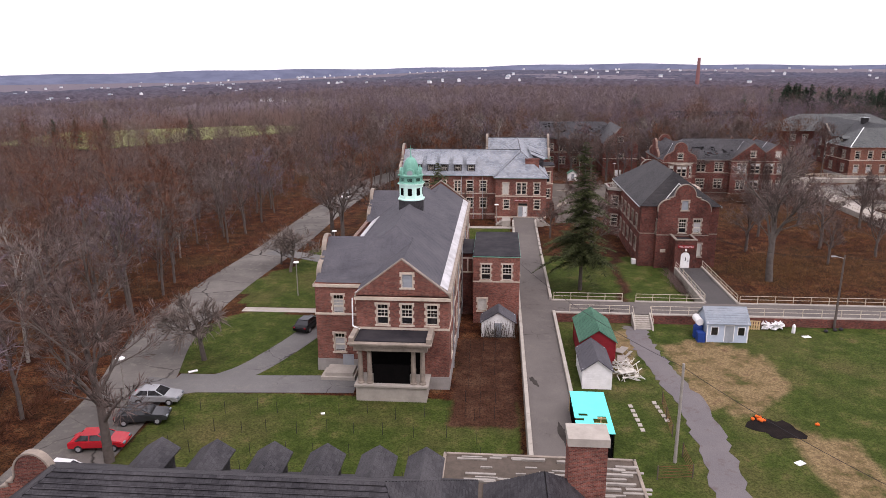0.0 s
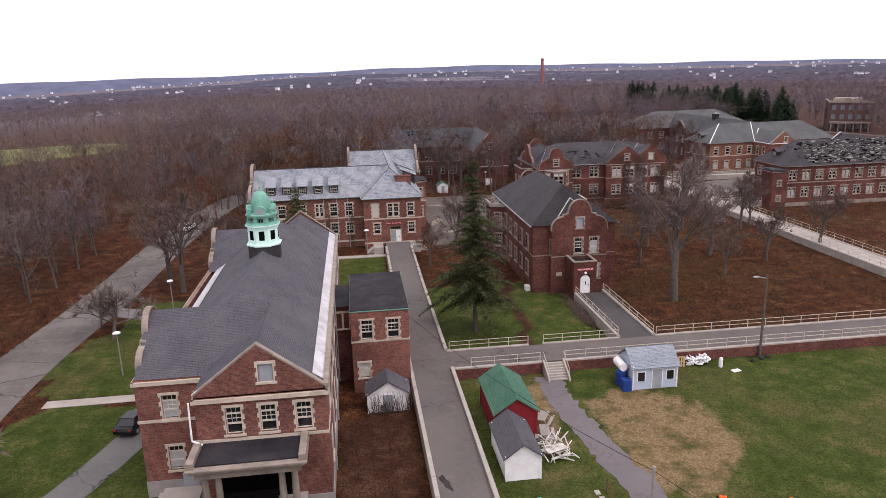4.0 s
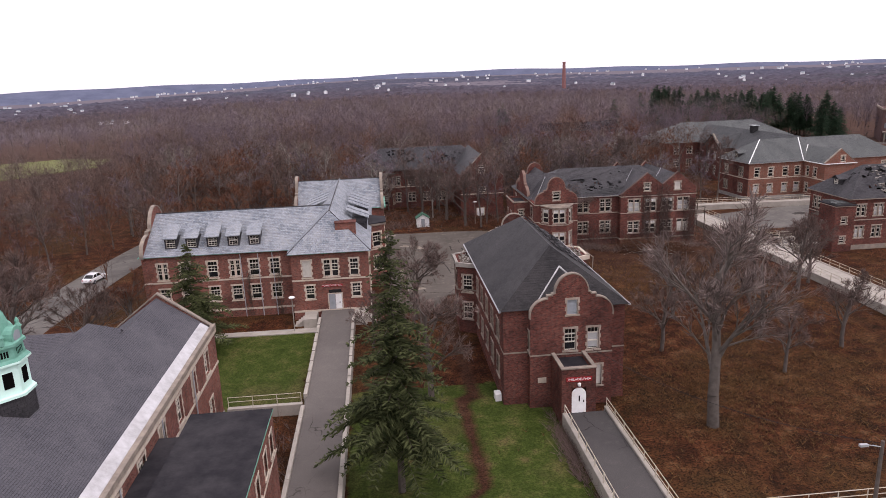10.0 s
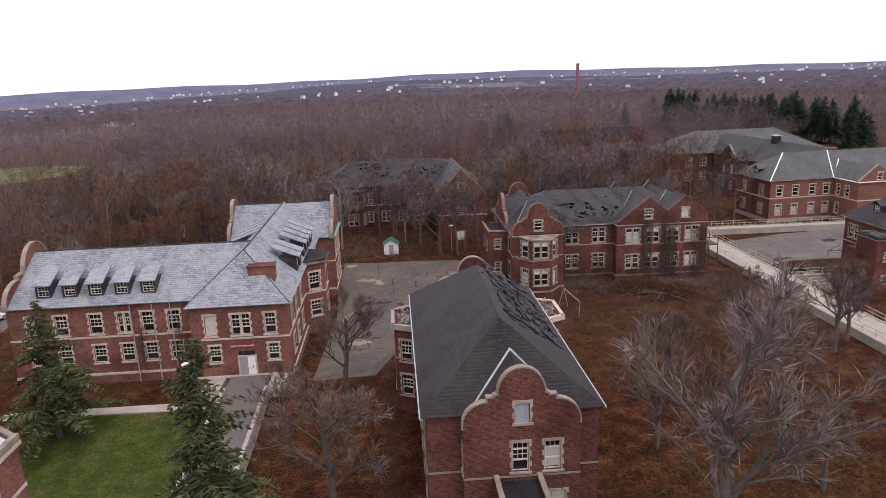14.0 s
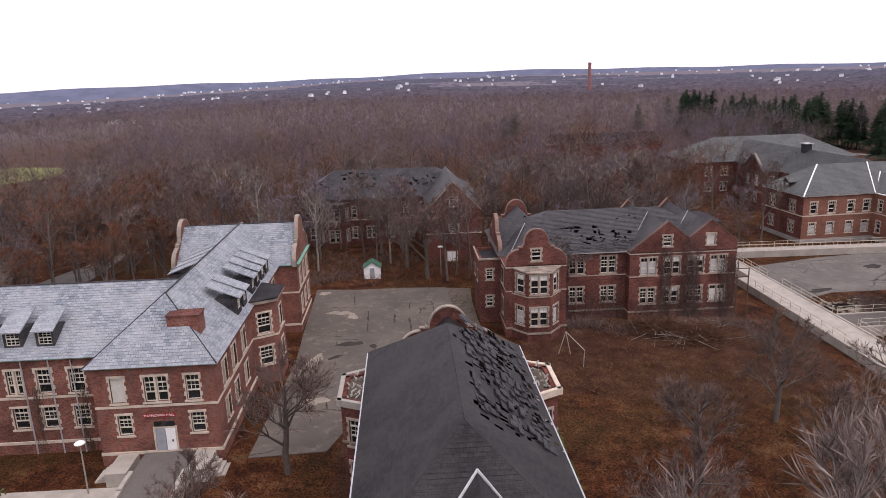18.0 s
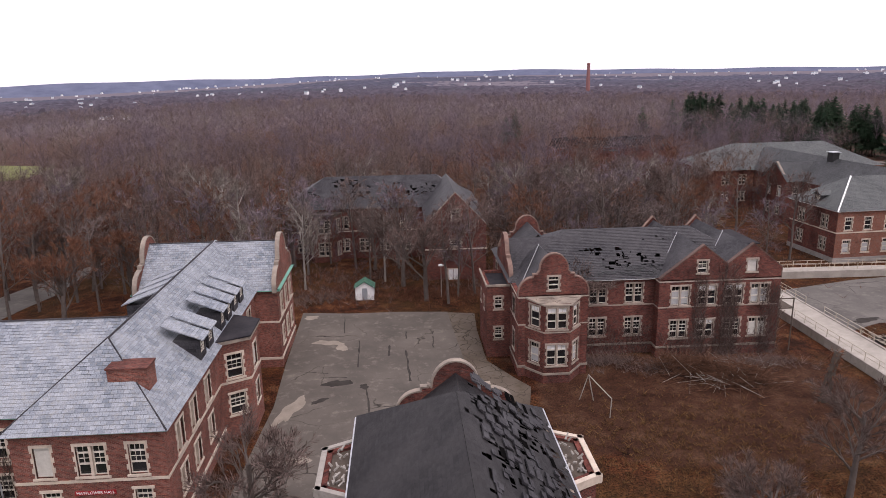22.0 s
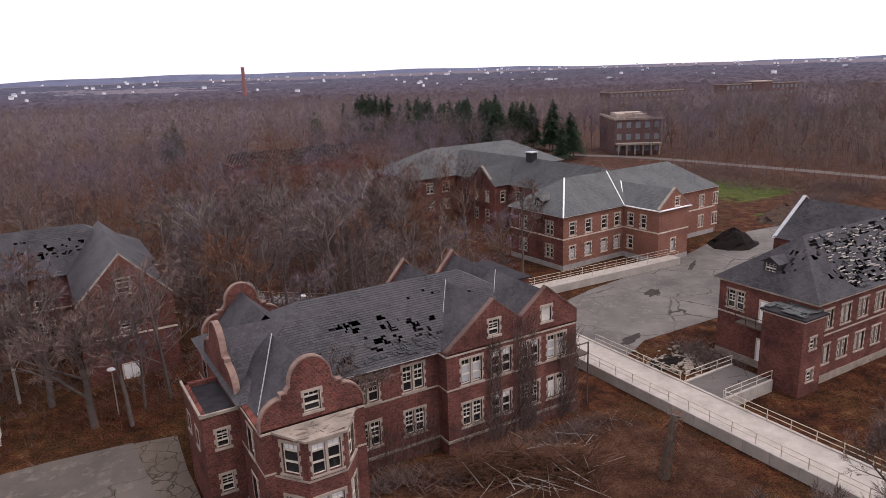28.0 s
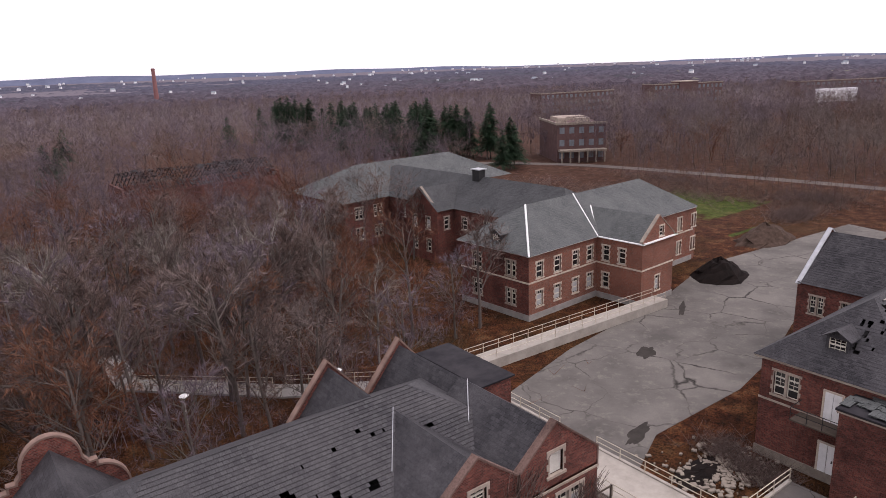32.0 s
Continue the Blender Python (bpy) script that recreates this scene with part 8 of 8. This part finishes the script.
    q = p + Vector((g.gauss(0, 0.3), g.gauss(0, 0.1), g.uniform(0.8, 2.3)))
    tube(vine, p, q, 0.025, 0.012, 3)
tagged(part("bare_vine", vine, "timber_dark", None), "bare dark vines against a small white shed", "vine", kind="stuff")

canopy = thing("sheet_roofed_stall", "open stall with turquoise sheet roof and black walls", "stall")
bm = bmesh.new()
g = random.Random(14)
nx, ny = 8, 18
gone = {(i, 5) for i in (0, 1, 4, 5, 6)} | {(i, 4) for i in (5, 6)} | {(i, 7) for i in (1, 2)} | {(6, 6), (5, 6), (4, 4)}
for i in range(nx):
    for j in range(ny):
        if (i, j) in gone:
            continue
        x0, x1, y0, y1 = 7.35 + 2.9 * i / nx, 7.35 + 2.9 * (i + 1) / nx, 49.4 + 6.7 * j / ny, 49.4 + 6.7 * (j + 1) / ny
        z = 3.05 + 0.2 * j / ny
        extrude(bm, [(x0, y0, z), (x1, y0, z), (x1, y1, z + 0.2 / ny), (x0, y1, z + 0.2 / ny)], (0, 0, 0.03))
part("sheet_roof", bm, "turquoise_sheet", canopy, "torn turquoise roof sheet")
for y in (50.2, 51.0, 51.8, 52.6, 53.8, 55):
    part("rafter", boxes((7.4, y, 2.92 + 0.03 * (y - 49), 10.2, y + 0.07, 3.03 + 0.03 * (y - 49))), "timber_new", canopy)
part("cloth_wall", boxes((7.4, 49.45, G, 10.2, 49.5, 3.0)), "dark_void", canopy)
part("cloth_wall", boxes((7.4, 49.5, G, 7.45, 56, 3.0)), "dark_void", canopy)
part("cloth_wall", boxes((10.15, 49.5, G, 10.2, 53, 3.0)), "dark_void", canopy)
for x in (7.4, 10.15):
    for y in (49.5, 55.9):
        part("post", boxes((x - 0.05, y - 0.05, G - 0.05, x + 0.05, y + 0.05, 3.05)), "timber_new", canopy)

# picnic benches, timber and odd things beside the sheds
def bench(x, y, a, label, mat="timber_grey"):
    ob = thing("picnic_bench", label, "bench", "benches by the sheds", m=pose(x, y, G, 0, 0, a))
    for k in range(4):
        part("board", boxes((-0.9, -0.38 + 0.2 * k, 0.72, 0.9, -0.2 + 0.2 * k, 0.76)), mat, ob)
    for s in (-1, 1):
        part("seat", boxes((-0.9, s * 0.72 - 0.13, 0.42, 0.9, s * 0.72 + 0.13, 0.46)), mat, ob)
        bm = bmesh.new()
        for q in (-1, 1):
            tube(bm, (s * 0.65, q * 0.75, 0), (s * 0.65, q * 0.2, 0.72), 0.045, 0.045, 4)
        part("leg_frame", bm, mat, ob)
    return ob


bench(14.4, 70.6, 60, "grey wooden picnic bench beside a shed"), bench(13.9, 68.2, 80, "weathered picnic bench beside a shed"), bench(14.0, 65.2, 20, "pale picnic bench beside a shed", "board"), bench(11.2, 43.6, 90, "grey wooden picnic bench on the grass")
heap = bmesh.new()
g = random.Random(15)
for i in range(60):
    p = Vector((g.gauss(14.0, 0.6), g.gauss(66, 0.7), G + g.uniform(0.1, 1.0)))
    d = Vector((g.gauss(0, 1), g.gauss(0, 1), g.gauss(0, 0.4))).normalized() * g.uniform(0.6, 1.6)
    tube(heap, p - d / 2, p + d / 2, 0.05, 0.05, 4)
tagged(part("timber_heap", heap, "board", None), "heap of pale planks beside a shed", "timber", kind="stuff")
barrel = thing("blue_tank", "blue plastic tank with white lid beside a shed", "tank")
bm = bmesh.new()
lathe(bm, [(0.5, 0), (0.55, 0.1), (0.55, 1.4), (0.35, 1.6)], 12)
part("body", bm, "blue_plastic", barrel, "", Matrix.Translation((23.9, 76.6, G)))
bm = bmesh.new()
lathe(bm, [(0.4, -0.9), (0.42, -0.8), (0.42, 0.8), (0.4, 0.9)], 12)
part("drum", bm, "white_paint", barrel, "white drum", Matrix.Translation((23.9, 77.0, G + 2.0)) @ Matrix.Rotation(math.pi / 2, 4, "X"))
part("crate", boxes((23.5, 75.0, G, 24.3, 75.9, G + 1.1)), "blue_plastic", barrel)
pal = thing("pallet", "wooden pallet leaning on the retaining wall", "pallet")
for i in range(6):
    part("slat", boxes((30.2 + 0.28 * i, 79.3, G, 30.36 + 0.28 * i, 79.35, G + 1.15)), "timber_new", pal)
for z in (0.1, 0.55, 1.0):
    part("rail", boxes((30.2, 79.351, G + z, 31.76, 79.42, G + z + 0.1)), "timber_new", pal)
g = random.Random(16)
bm = bmesh.new()
for i in range(60):
    x, y = g.uniform(32.2, 34.4), g.uniform(79.2, 80.3)
    c, u = Vector((x, y, G + g.uniform(0.1, 0.7))), Vector((g.uniform(0.1, 0.3), g.uniform(-0.2, 0.2), g.uniform(-0.2, 0.2)))
    extrude(bm, [c - u, c + Vector((u.y, -u.x, 0.12)), c + u, c - Vector((u.y, -u.x, 0.2))], (0.03, 0.08, 0.1))
tagged(part("white_rubble", bm, "white_paint", None), "heap of white scraps by the wall", "rubble", kind="stuff")
for x, y, w, d, a in ((36.3, 77.4, 0.9, 0.55, 0.2), (24.8, 50.6, 0.75, 0.5, 0.5), (33, 48.8, 0.75, 0.55, 0.1), (28.6, 79.2, 0.5, 0.4, 0.3), (-30, 63.6, 0.9, 0.4, 0.6), (-14.5, 55.8, 0.35, 0.25, 0.2)):
    bm = boxes((-w / 2, -d / 2, 0, w / 2, d / 2, 0.06), (-w / 2 + 0.05, -d / 2 + 0.05, 0.06, w / 2 - 0.05, d / 2 - 0.05, 0.075))
    tagged(part("white_board", bm, "white_paint", None, "", Matrix.Translation((x, y, G + 0.02)) @ Matrix.Rotation(a, 4, "Z")), "white board lying on the grass", "board", "boards on the grass")
bm = bmesh.new()
lathe(bm, [(0.18, 0), (0.2, 0.06), (0.2, 0.85), (0.13, 1.0), (0.05, 1.08)], 12)
tagged(part("gas_bottle", bm, "white_paint", None, "", Matrix.Translation((35.3, 78.6, G))), "white gas bottle on the grass", "gas bottle")
for i, (x, y) in enumerate(((39.2, 79.2), (40.4, 79.6), (41.2, 79.9))):
    bm = bmesh.new()
    lathe(bm, [(0.1, 0), (0.27, 0.08), (0.24, 0.2), (0.08, 0.34)], 9)
    tagged(part("black_sack", bm, "black_metal", None, "", Matrix.Translation((x, y, G))), "black sack on the grass by a wall", "sack", "sacks by the wall")
g = random.Random(17)
for i in range(9):
    bm = bmesh.new()
    lathe(bm, [(0.05, 0), (0.13, 0.03), (0.17, 0.12), (0.13, 0.21), (0.04, 0.24), (0.02, 0.3)], 10)
    x, y = (24.0 + g.uniform(-0.5, 0.5), 57.6 + g.uniform(-0.6, 0.5)) if i < 7 else (28.5 + g.uniform(-0.3, 0.3), 56.8)
    tagged(part("pumpkin", bm, "pumpkin_orange", None, "", Matrix.Translation((x, y, G))), "orange pumpkin beside a burnt patch", "pumpkin", "pumpkins on the field")
for i in range(11):
    x, y = (13.3 + 0.05 * i, 59.2 - 0.85 * i) if i < 6 else (15.6 + 0.1 * (i - 6), 60 - 0.8 * (i - 6))
    tagged(part("stepping_stone", boxes((x - 0.18, y - 0.28, G - 0.02, x + 0.18, y + 0.28, G + 0.05)), "concrete", None), "pale stepping stone in the grass", "stone", "stepping stones")
fence = thing("rusted_fence", "low rusted wire fence on posts beside a track", "fence")
for x, y in ((16.3, 60), (16.0, 57), (15.8, 54), (15.9, 51), (15.9, 48), (13.2, 47.6)):
    bm = bmesh.new()
    tube(bm, (x, y, G - 0.1), (x, y, G + 1.2), 0.05, 0.05, 5)
    part("post", bm, "timber_dark", fence)
for a, b in (((16.3, 60), (16.0, 57)), ((16.0, 57), (15.8, 54)), ((15.9, 51), (15.9, 48)), ((15.9, 48), (13.2, 47.6))):
    bm = bmesh.new()
    for z in (0.15, 0.4, 0.65, 0.9, 1.1):
        tube(bm, (*a, G + z), (*b, G + z), 0.02, 0.02, 3)
    part("wires", bm, "rust", fence)

# ---- poles, lamps and lines ----
def utility_pole(x, y, h, label, arm=True):
    ob = thing("utility_pole", label, "pole", "utility poles")
    bm = bmesh.new()
    tube(bm, (x, y, G - 0.3), (x, y, G + h), 0.15, 0.1, 8)
    part("pole", bm, "bark" if arm else "timber_grey", ob)
    if arm:
        bm = bmesh.new()
        tube(bm, (x, y, G + h - 0.4), (x - 1.1, y - 0.1, G + h - 0.1), 0.035, 0.03, 5)
        box(bm, x - 1.5, y - 0.18, G + h - 0.2, x - 1.0, y + 0.02, G + h - 0.06)
        part("lamp", bm, "lead", ob)
    return ob


def wire(a, b, sag, label="thin dark overhead wire"):
    bm = bmesh.new()
    a, b = Vector(a), Vector(b)
    n = 14
    pts = [a.lerp(b, i / n) + Vector((0, 0, -4 * sag * (i / n) * (1 - i / n))) for i in range(n + 1)]
    side = (b - a).cross(Vector((0, 0, 1))).normalized() * 0.018
    rings = [[bm.verts.new(p + side), bm.verts.new(p - side), bm.verts.new(p + Vector((0, 0, 0.03)))] for p in pts]
    for r, t in zip(rings, rings[1:]):
        for m in range(3):
            bm.faces.new((r[m], r[(m + 1) % 3], t[(m + 1) % 3], t[m]))
    tagged(part("overhead_wire", bm, "black_metal", None), label, "wire", "overhead wires")


utility_pole(15.1, 50.1, 8.4, "weathered grey wooden pole beside a gravel track", False)
utility_pole(40.6, 80.3, 9.0, "dark wooden lamp pole behind a walkway")
utility_pole(71, 79.8, 8.6, "dark wooden lamp pole behind a walkway")
wire((15.1, 50.1, 8.5), (3.6, 79.4, 8.0), 0.8), wire((15.1, 50.1, 8.5), (24, 30, 9.5), 0.5), wire((40.6, 80.3, 9.2), (30, 102, 7), 1.2), wire((40.6, 80.3, 9.2), (71, 79.8, 8.8), 0.9)


def globe_lamp(x, y, h, label):
    h += rise(x, y)
    ob = thing("lamp_post", label, "street lamp", "lamp posts")
    bm = bmesh.new()
    tube(bm, (x, y, G - 0.1), (x, y, G + h), 0.07, 0.05, 7)
    part("pole", bm, "timber_grey", ob)
    bm = bmesh.new()
    lathe(bm, [(0.08, G + h), (0.38, G + h + 0.08), (0.4, G + h + 0.16), (0.25, G + h + 0.26)], 12, (x, y))
    part("shade", bm, "white_paint", ob)


for x, y, h in ((0.64, 127.3, 4.2), (-26, 88, 4.6), (30.6, 181, 4.4), (52, 190, 4.6), (64, 186, 4.6), (-25, 106, 4.6), (45, 196, 4.6), (-33, 56, 4.6)):
    globe_lamp(x, y, h, "grey lamp post with round white shade")
# thin stakes across the front lawn
stakes = thing("stake_rows", "rows of thin black stakes on the front lawn", "stakes")
g = random.Random(18)
STAKE = bmesh.new()
tube(STAKE, (0, 0, -0.1), (0, 0, 1.15), 0.028, 0.02, 4)
STAKE = mesh_of("stake", STAKE, "black_metal")
for i in range(44):
    x, y = -26 + 2.55 * (i % 11) + g.uniform(-0.4, 0.4), 45.5 + 3.3 * (i // 11) + 0.4 * (i % 2) + g.uniform(-0.4, 0.4)
    part("stake", STAKE, None, stakes, "", Matrix.Translation((x, y, G)) @ Matrix.Rotation(g.uniform(-0.08, 0.08), 4, "X"))
for i in range(18):
    x, y = -1.8 + 1.35 * (i % 3), 56 + 3.0 * (i // 3)
    part("stake", STAKE, None, stakes, "", Matrix.Translation((x + g.uniform(-0.1, 0.1), y, G)))

# ---- cars ----
def car(x, y, a, paint, label, hood=True):
    ob = thing("car", label, "car", "parked cars", m=pose(x, y, G + 0.03, 0, 0, a))
    L, Wd = 2.25, 0.88
    side = [(-L, 0.35), (-L, 0.75), (-2.05, 0.95), (-1.2, 1.0), (0.85, 0.98), (1.9, 0.86), (L, 0.68), (L, 0.35)]
    bm = bmesh.new()
    extrude(bm, [(p[0], -Wd, p[1]) for p in side], (0, 2 * Wd, 0))
    bmesh.ops.bevel(bm, geom=list(bm.edges), offset=0.07, segments=2, affect="EDGES")
    body = part("body", bm, paint, ob)
    bm = bmesh.new()
    lo = [(-1.75, -0.8, 0.97), (1.0, -0.8, 0.95), (1.0, 0.8, 0.95), (-1.75, 0.8, 0.97)]
    hi = [(-1.2, -0.62, 1.42), (0.15, -0.62, 1.42), (0.15, 0.62, 1.42), (-1.2, 0.62, 1.42)]
    va, vb = [bm.verts.new(p) for p in lo], [bm.verts.new(p) for p in hi]
    for i in range(4):
        j = (i + 1) % 4
        bm.faces.new((va[i], va[j], vb[j], vb[i]))
    bm.faces.new(vb)
    part("windows", bm, "glass_dark", ob)
    bm = bmesh.new()
    box(bm, -1.28, -0.66, 1.4, 0.2, 0.66, 1.46)
    bmesh.ops.bevel(bm, geom=list(bm.edges), offset=0.03, segments=1, affect="EDGES")
    part("roof", bm, paint, ob)
    for p, q in (((0.98, 0.8, 0.96), (0.17, 0.64, 1.42)), ((-1.73, 0.8, 0.97), (-1.2, 0.64, 1.42)), ((-0.5, 0.81, 0.97), (-0.5, 0.64, 1.42))):
        for s in (-1, 1):
            bm = bmesh.new()
            tube(bm, (p[0], s * p[1], p[2]), (q[0], s * q[1], q[2]), 0.045, 0.045, 4)
            part("pillar", bm, paint, ob)
    for wx in (-1.4, 1.4):
        for s in (-1, 1):
            m = Matrix.Translation((wx, s * 0.8, 0.32)) @ Matrix.Rotation(math.pi / 2, 4, "X")
            bm = bmesh.new()
            lathe(bm, [(0.26, -0.1), (0.33, -0.08), (0.33, 0.08), (0.26, 0.1)], 14)
            t = part("wheel", bm, "black_metal", ob, "", m)
            bm = bmesh.new()
            lathe(bm, [(0.19, -0.115), (0.19, 0.115)], 10)
            part("rim", bm, "lead", t)
    for s in (-1, 1):
        part("headlight", boxes((L - 0.12, s * 0.62 - 0.18, 0.62, L + 0.01, s * 0.62 + 0.18, 0.76)), "glass_pale", ob)
        part("tail_light", boxes((-L - 0.01, s * 0.68 - 0.12, 0.68, -L + 0.1, s * 0.68 + 0.12, 0.84)), "sign_red", ob)
    return ob


car(-21.4, 76.4, 78, "car_black", "black car parked on a curving driveway")
car(-31.4, 49.0, 8, "car_red", "red car parked under a bare tree"), car(-31.2, 44.2, -6, "car_white", "white car parked beside a road"), car(-30.0, 53.4, 12, "car_dark", "dark grey car parked beside a road"), car(-30.5, 57.0, 4, "car_silver", "silver car parked beside a road")
car(-34.5, 158, 80, "car_white", "white car parked on a road")

plain("brush", (0.12, 0.062, 0.038), (0.03, 0.014, 0.009), 3.0)
# ---- rubble, brush and mounds ----
g = random.Random(19)
bm = bmesh.new()
for i in range(1900):
    a, r = g.uniform(0, 6.28), abs(g.gauss(0, 1.0))
    cx, cy = g.choice(((55.6, 153.4), (54, 153.8), (58.0, 152.0), (52.5, 154.6), (59.6, 150.6), (57, 151.2)))
    p = Vector((cx + r * 1.5 * math.cos(a), cy + r * 1.2 * math.sin(a), G + 0.95 + g.uniform(0, 1.9) * max(0.1, 1 - r / 2.2)))
    d = Vector((g.gauss(0, 1), g.gauss(0, 0.8), g.gauss(0.1, 0.3))).normalized() * g.uniform(0.8, 2.6)
    tube(bm, p, p + d, g.choice((0.02, 0.03, 0.05)), 0.01, 3)
tagged(part("brush_pile", bm, "brush", None), "heap of cut branches before a derelict hall", "brush", kind="stuff")
bm = bmesh.new()
for i in range(60):
    p = Vector((g.gauss(57.2, 2.6), g.gauss(151.8, 1.5), G + 0.75 + g.uniform(0.2, 1.5)))
    d = Vector((g.gauss(0, 1), g.gauss(0, 0.8), g.gauss(0.0, 0.2))).normalized() * g.uniform(1.0, 3.4)
    tube(bm, p, p + d, g.choice((0.02, 0.03, 0.045)), 0.012, 4)
tagged(part("pale_branches", bm, "bark_pale", None), "pale stripped branches on a brush heap", "brush", kind="stuff")


def scrub(name, n, spots_, h, mat, label, seed):
    g = random.Random(seed)
    v, f = [], []
    for i in range(n):
        cx, cy, rx, ry = g.choice(spots_)
        p = Vector((g.gauss(cx, rx * 0.5), g.gauss(cy, ry * 0.5), 0))
        p.z = G + rise(p.x, p.y)
        for j in range(7):
            d = Vector((g.gauss(0, 0.45), g.gauss(0, 0.45), g.uniform(0.5, 1.0)))
            q = p + d * h * g.uniform(0.5, 1.2)
            s = d.orthogonal().normalized() * 0.022
            k = len(v)
            v += [tuple(p - s), tuple(p + s), tuple(q)]
            f.append((k, k + 1, k + 2))
    me = bpy.data.meshes.new(name)
    me.from_pydata(v, [], f)
    me.materials.append(MATS[mat])
    return tagged(new(name, me), label, "scrub", kind="stuff")


scrub("brown_scrub", 2300, [(0.4, 99, 3.4, 6), (0, 95, 3, 3), (20, 192, 14, 6), (55, 155.5, 9, 1.6), (46, 157, 4, 1), (56, 154.5, 9, 1.2), (62, 155, 5, 1.2), (84.5, 158.5, 1.4, 2.4), (86, 162.5, 2, 2), (36, 190, 6, 8), (26.4, 96, 0.7, 6), (14, 182, 8, 4), (85.5, 159, 1.6, 3), (80, 200, 12, 10)], 1.5, "twig_brown", "brown bare scrub and weeds", 20)
scrub("hedge_scrub", 4200, [(178, 228, 10, 22), (165, 242, 12, 8), (191, 240, 7, 24), (150, 240, 8, 12), (190, 205, 10, 10), (160, 262, 14, 12), (172, 200, 8, 4)], 2.6, "twig_brown", "brown bare scrub beside a lane", 24)
scrub("rusty_grass", 7500, [(50, 96, 18, 10), (56, 110, 16, 14), (44, 105, 8, 10), (60, 130, 10, 16), (66, 100, 8, 14), (48, 140, 12, 10)], 0.55, "grass_rust", "rusty-brown long dead grass", 21)
scrub("yard_weeds", 2400, [(-41.5, 60, 1.5, 30), (-42.5, 100, 1.5, 40), (-41, 150, 2, 30), (40, 180, 16, 4), (60, 182, 20, 6), (20, 189, 16, 6), (84, 132, 6, 14), (96, 144, 10, 6), (110, 146, 12, 5), (30, 182, 12, 3)], 1.2, "leaf_rust", "rusty weeds along the woods", 22)


def mound(name, x, y, rx, ry, h, mat, label, seed):
    g = random.Random(seed)
    bm = bmesh.new()
    n, mm = 18, 7
    rings = []
    for j in range(mm):
        k = j / (mm - 1)
        rings.append([bm.verts.new((x + rx * (1 - k) * math.cos(6.283 * i / n) * g.uniform(0.85, 1.15), y + ry * (1 - k) * math.sin(6.283 * i / n) * g.uniform(0.85, 1.15), G - 0.05 + h * math.sin(k * 1.5) ** 1.2 * g.uniform(0.85, 1.15))) for i in range(n)])
    for a, b in zip(rings, rings[1:]):
        for i in range(n):
            bm.faces.new((a[i], a[(i + 1) % n], b[(i + 1) % n], b[i]))
    return tagged(part(name, bm, mat, None), label, "mound")


mound("soil_mound", 127.3, 188.3, 4.8, 3.8, 2.8, "soil_dark", "mound of dark soil on a parking lot", 31)
mound("rubble_mound", 151, 194.5, 7, 4, 3.0, "rubble_brown", "mound of dark rubble and branches", 32)
mound("soil_mound", 82.0, 161.6, 3.6, 1.8, 0.35, "soil_dark", "patch of wet dark soil beside paving", 33)
g = random.Random(23)
bm = bmesh.new()
for i in range(300):
    x, y, s = g.gauss(83.2, 2.0), g.gauss(160.6, 1.8), g.uniform(0.05, 0.24)
    a = g.uniform(0, 3)
    u, v2 = Vector((math.cos(a), math.sin(a), g.uniform(-0.2, 0.2))) * s, Vector((-math.sin(a), math.cos(a), g.uniform(-0.2, 0.2))) * s * g.uniform(0.5, 1)
    c = Vector((x, y, G + 0.08))
    extrude(bm, [c - u - v2, c + u - v2, c + u + v2, c - u + v2], (0, 0, 0.12))
tagged(part("broken_paving", bm, "patch_pale", None), "broken slabs of pale concrete paving", "rubble", kind="stuff")
stump = thing("dead_trunk", "dark creeper-clad dead tree trunk", "tree trunk")
bm = bmesh.new()
tube(bm, (63.9, 146.6, G - 0.2), (64.3, 146.4, 4.4), 0.5, 0.38, 9), tube(bm, (64.3, 146.4, 4.4), (64.8, 146.5, 6.2), 0.38, 0.3, 9)
part("trunk", bm, "timber_dark", stump)
g = random.Random(27)
bm = bmesh.new()
for i in range(260):
    h, a = g.uniform(0.8, 5.9), g.uniform(0, 6.28)
    p = Vector((63.9 + 0.12 * h + 0.45 * math.cos(a), 146.5 + 0.45 * math.sin(a), G + h))
    tube(bm, p, p + Vector((0.35 * math.cos(a), 0.35 * math.sin(a), g.uniform(-0.5, 0.4))), 0.04, 0.01, 3)
part("ivy", bm, "leaf_rust", stump, "dead brown ivy", kind="stuff")
swing = thing("frame_poles", "leaning frame of thin pale poles", "frame")
for p, q in (((41.7, 149, G + 0.8), (42.4, 148.6, 4.0)), ((43.0, 148.7, G + 0.8), (42.4, 148.6, 4.0)), ((42.4, 148.6, 4.0), (43.6, 145.2, 3.2)), ((43.6, 145.2, 3.2), (43.5, 145.3, G))):
    bm = bmesh.new()
    tube(bm, p, q, 0.05, 0.05, 5)
    part("pole", bm, "timber_grey", swing)
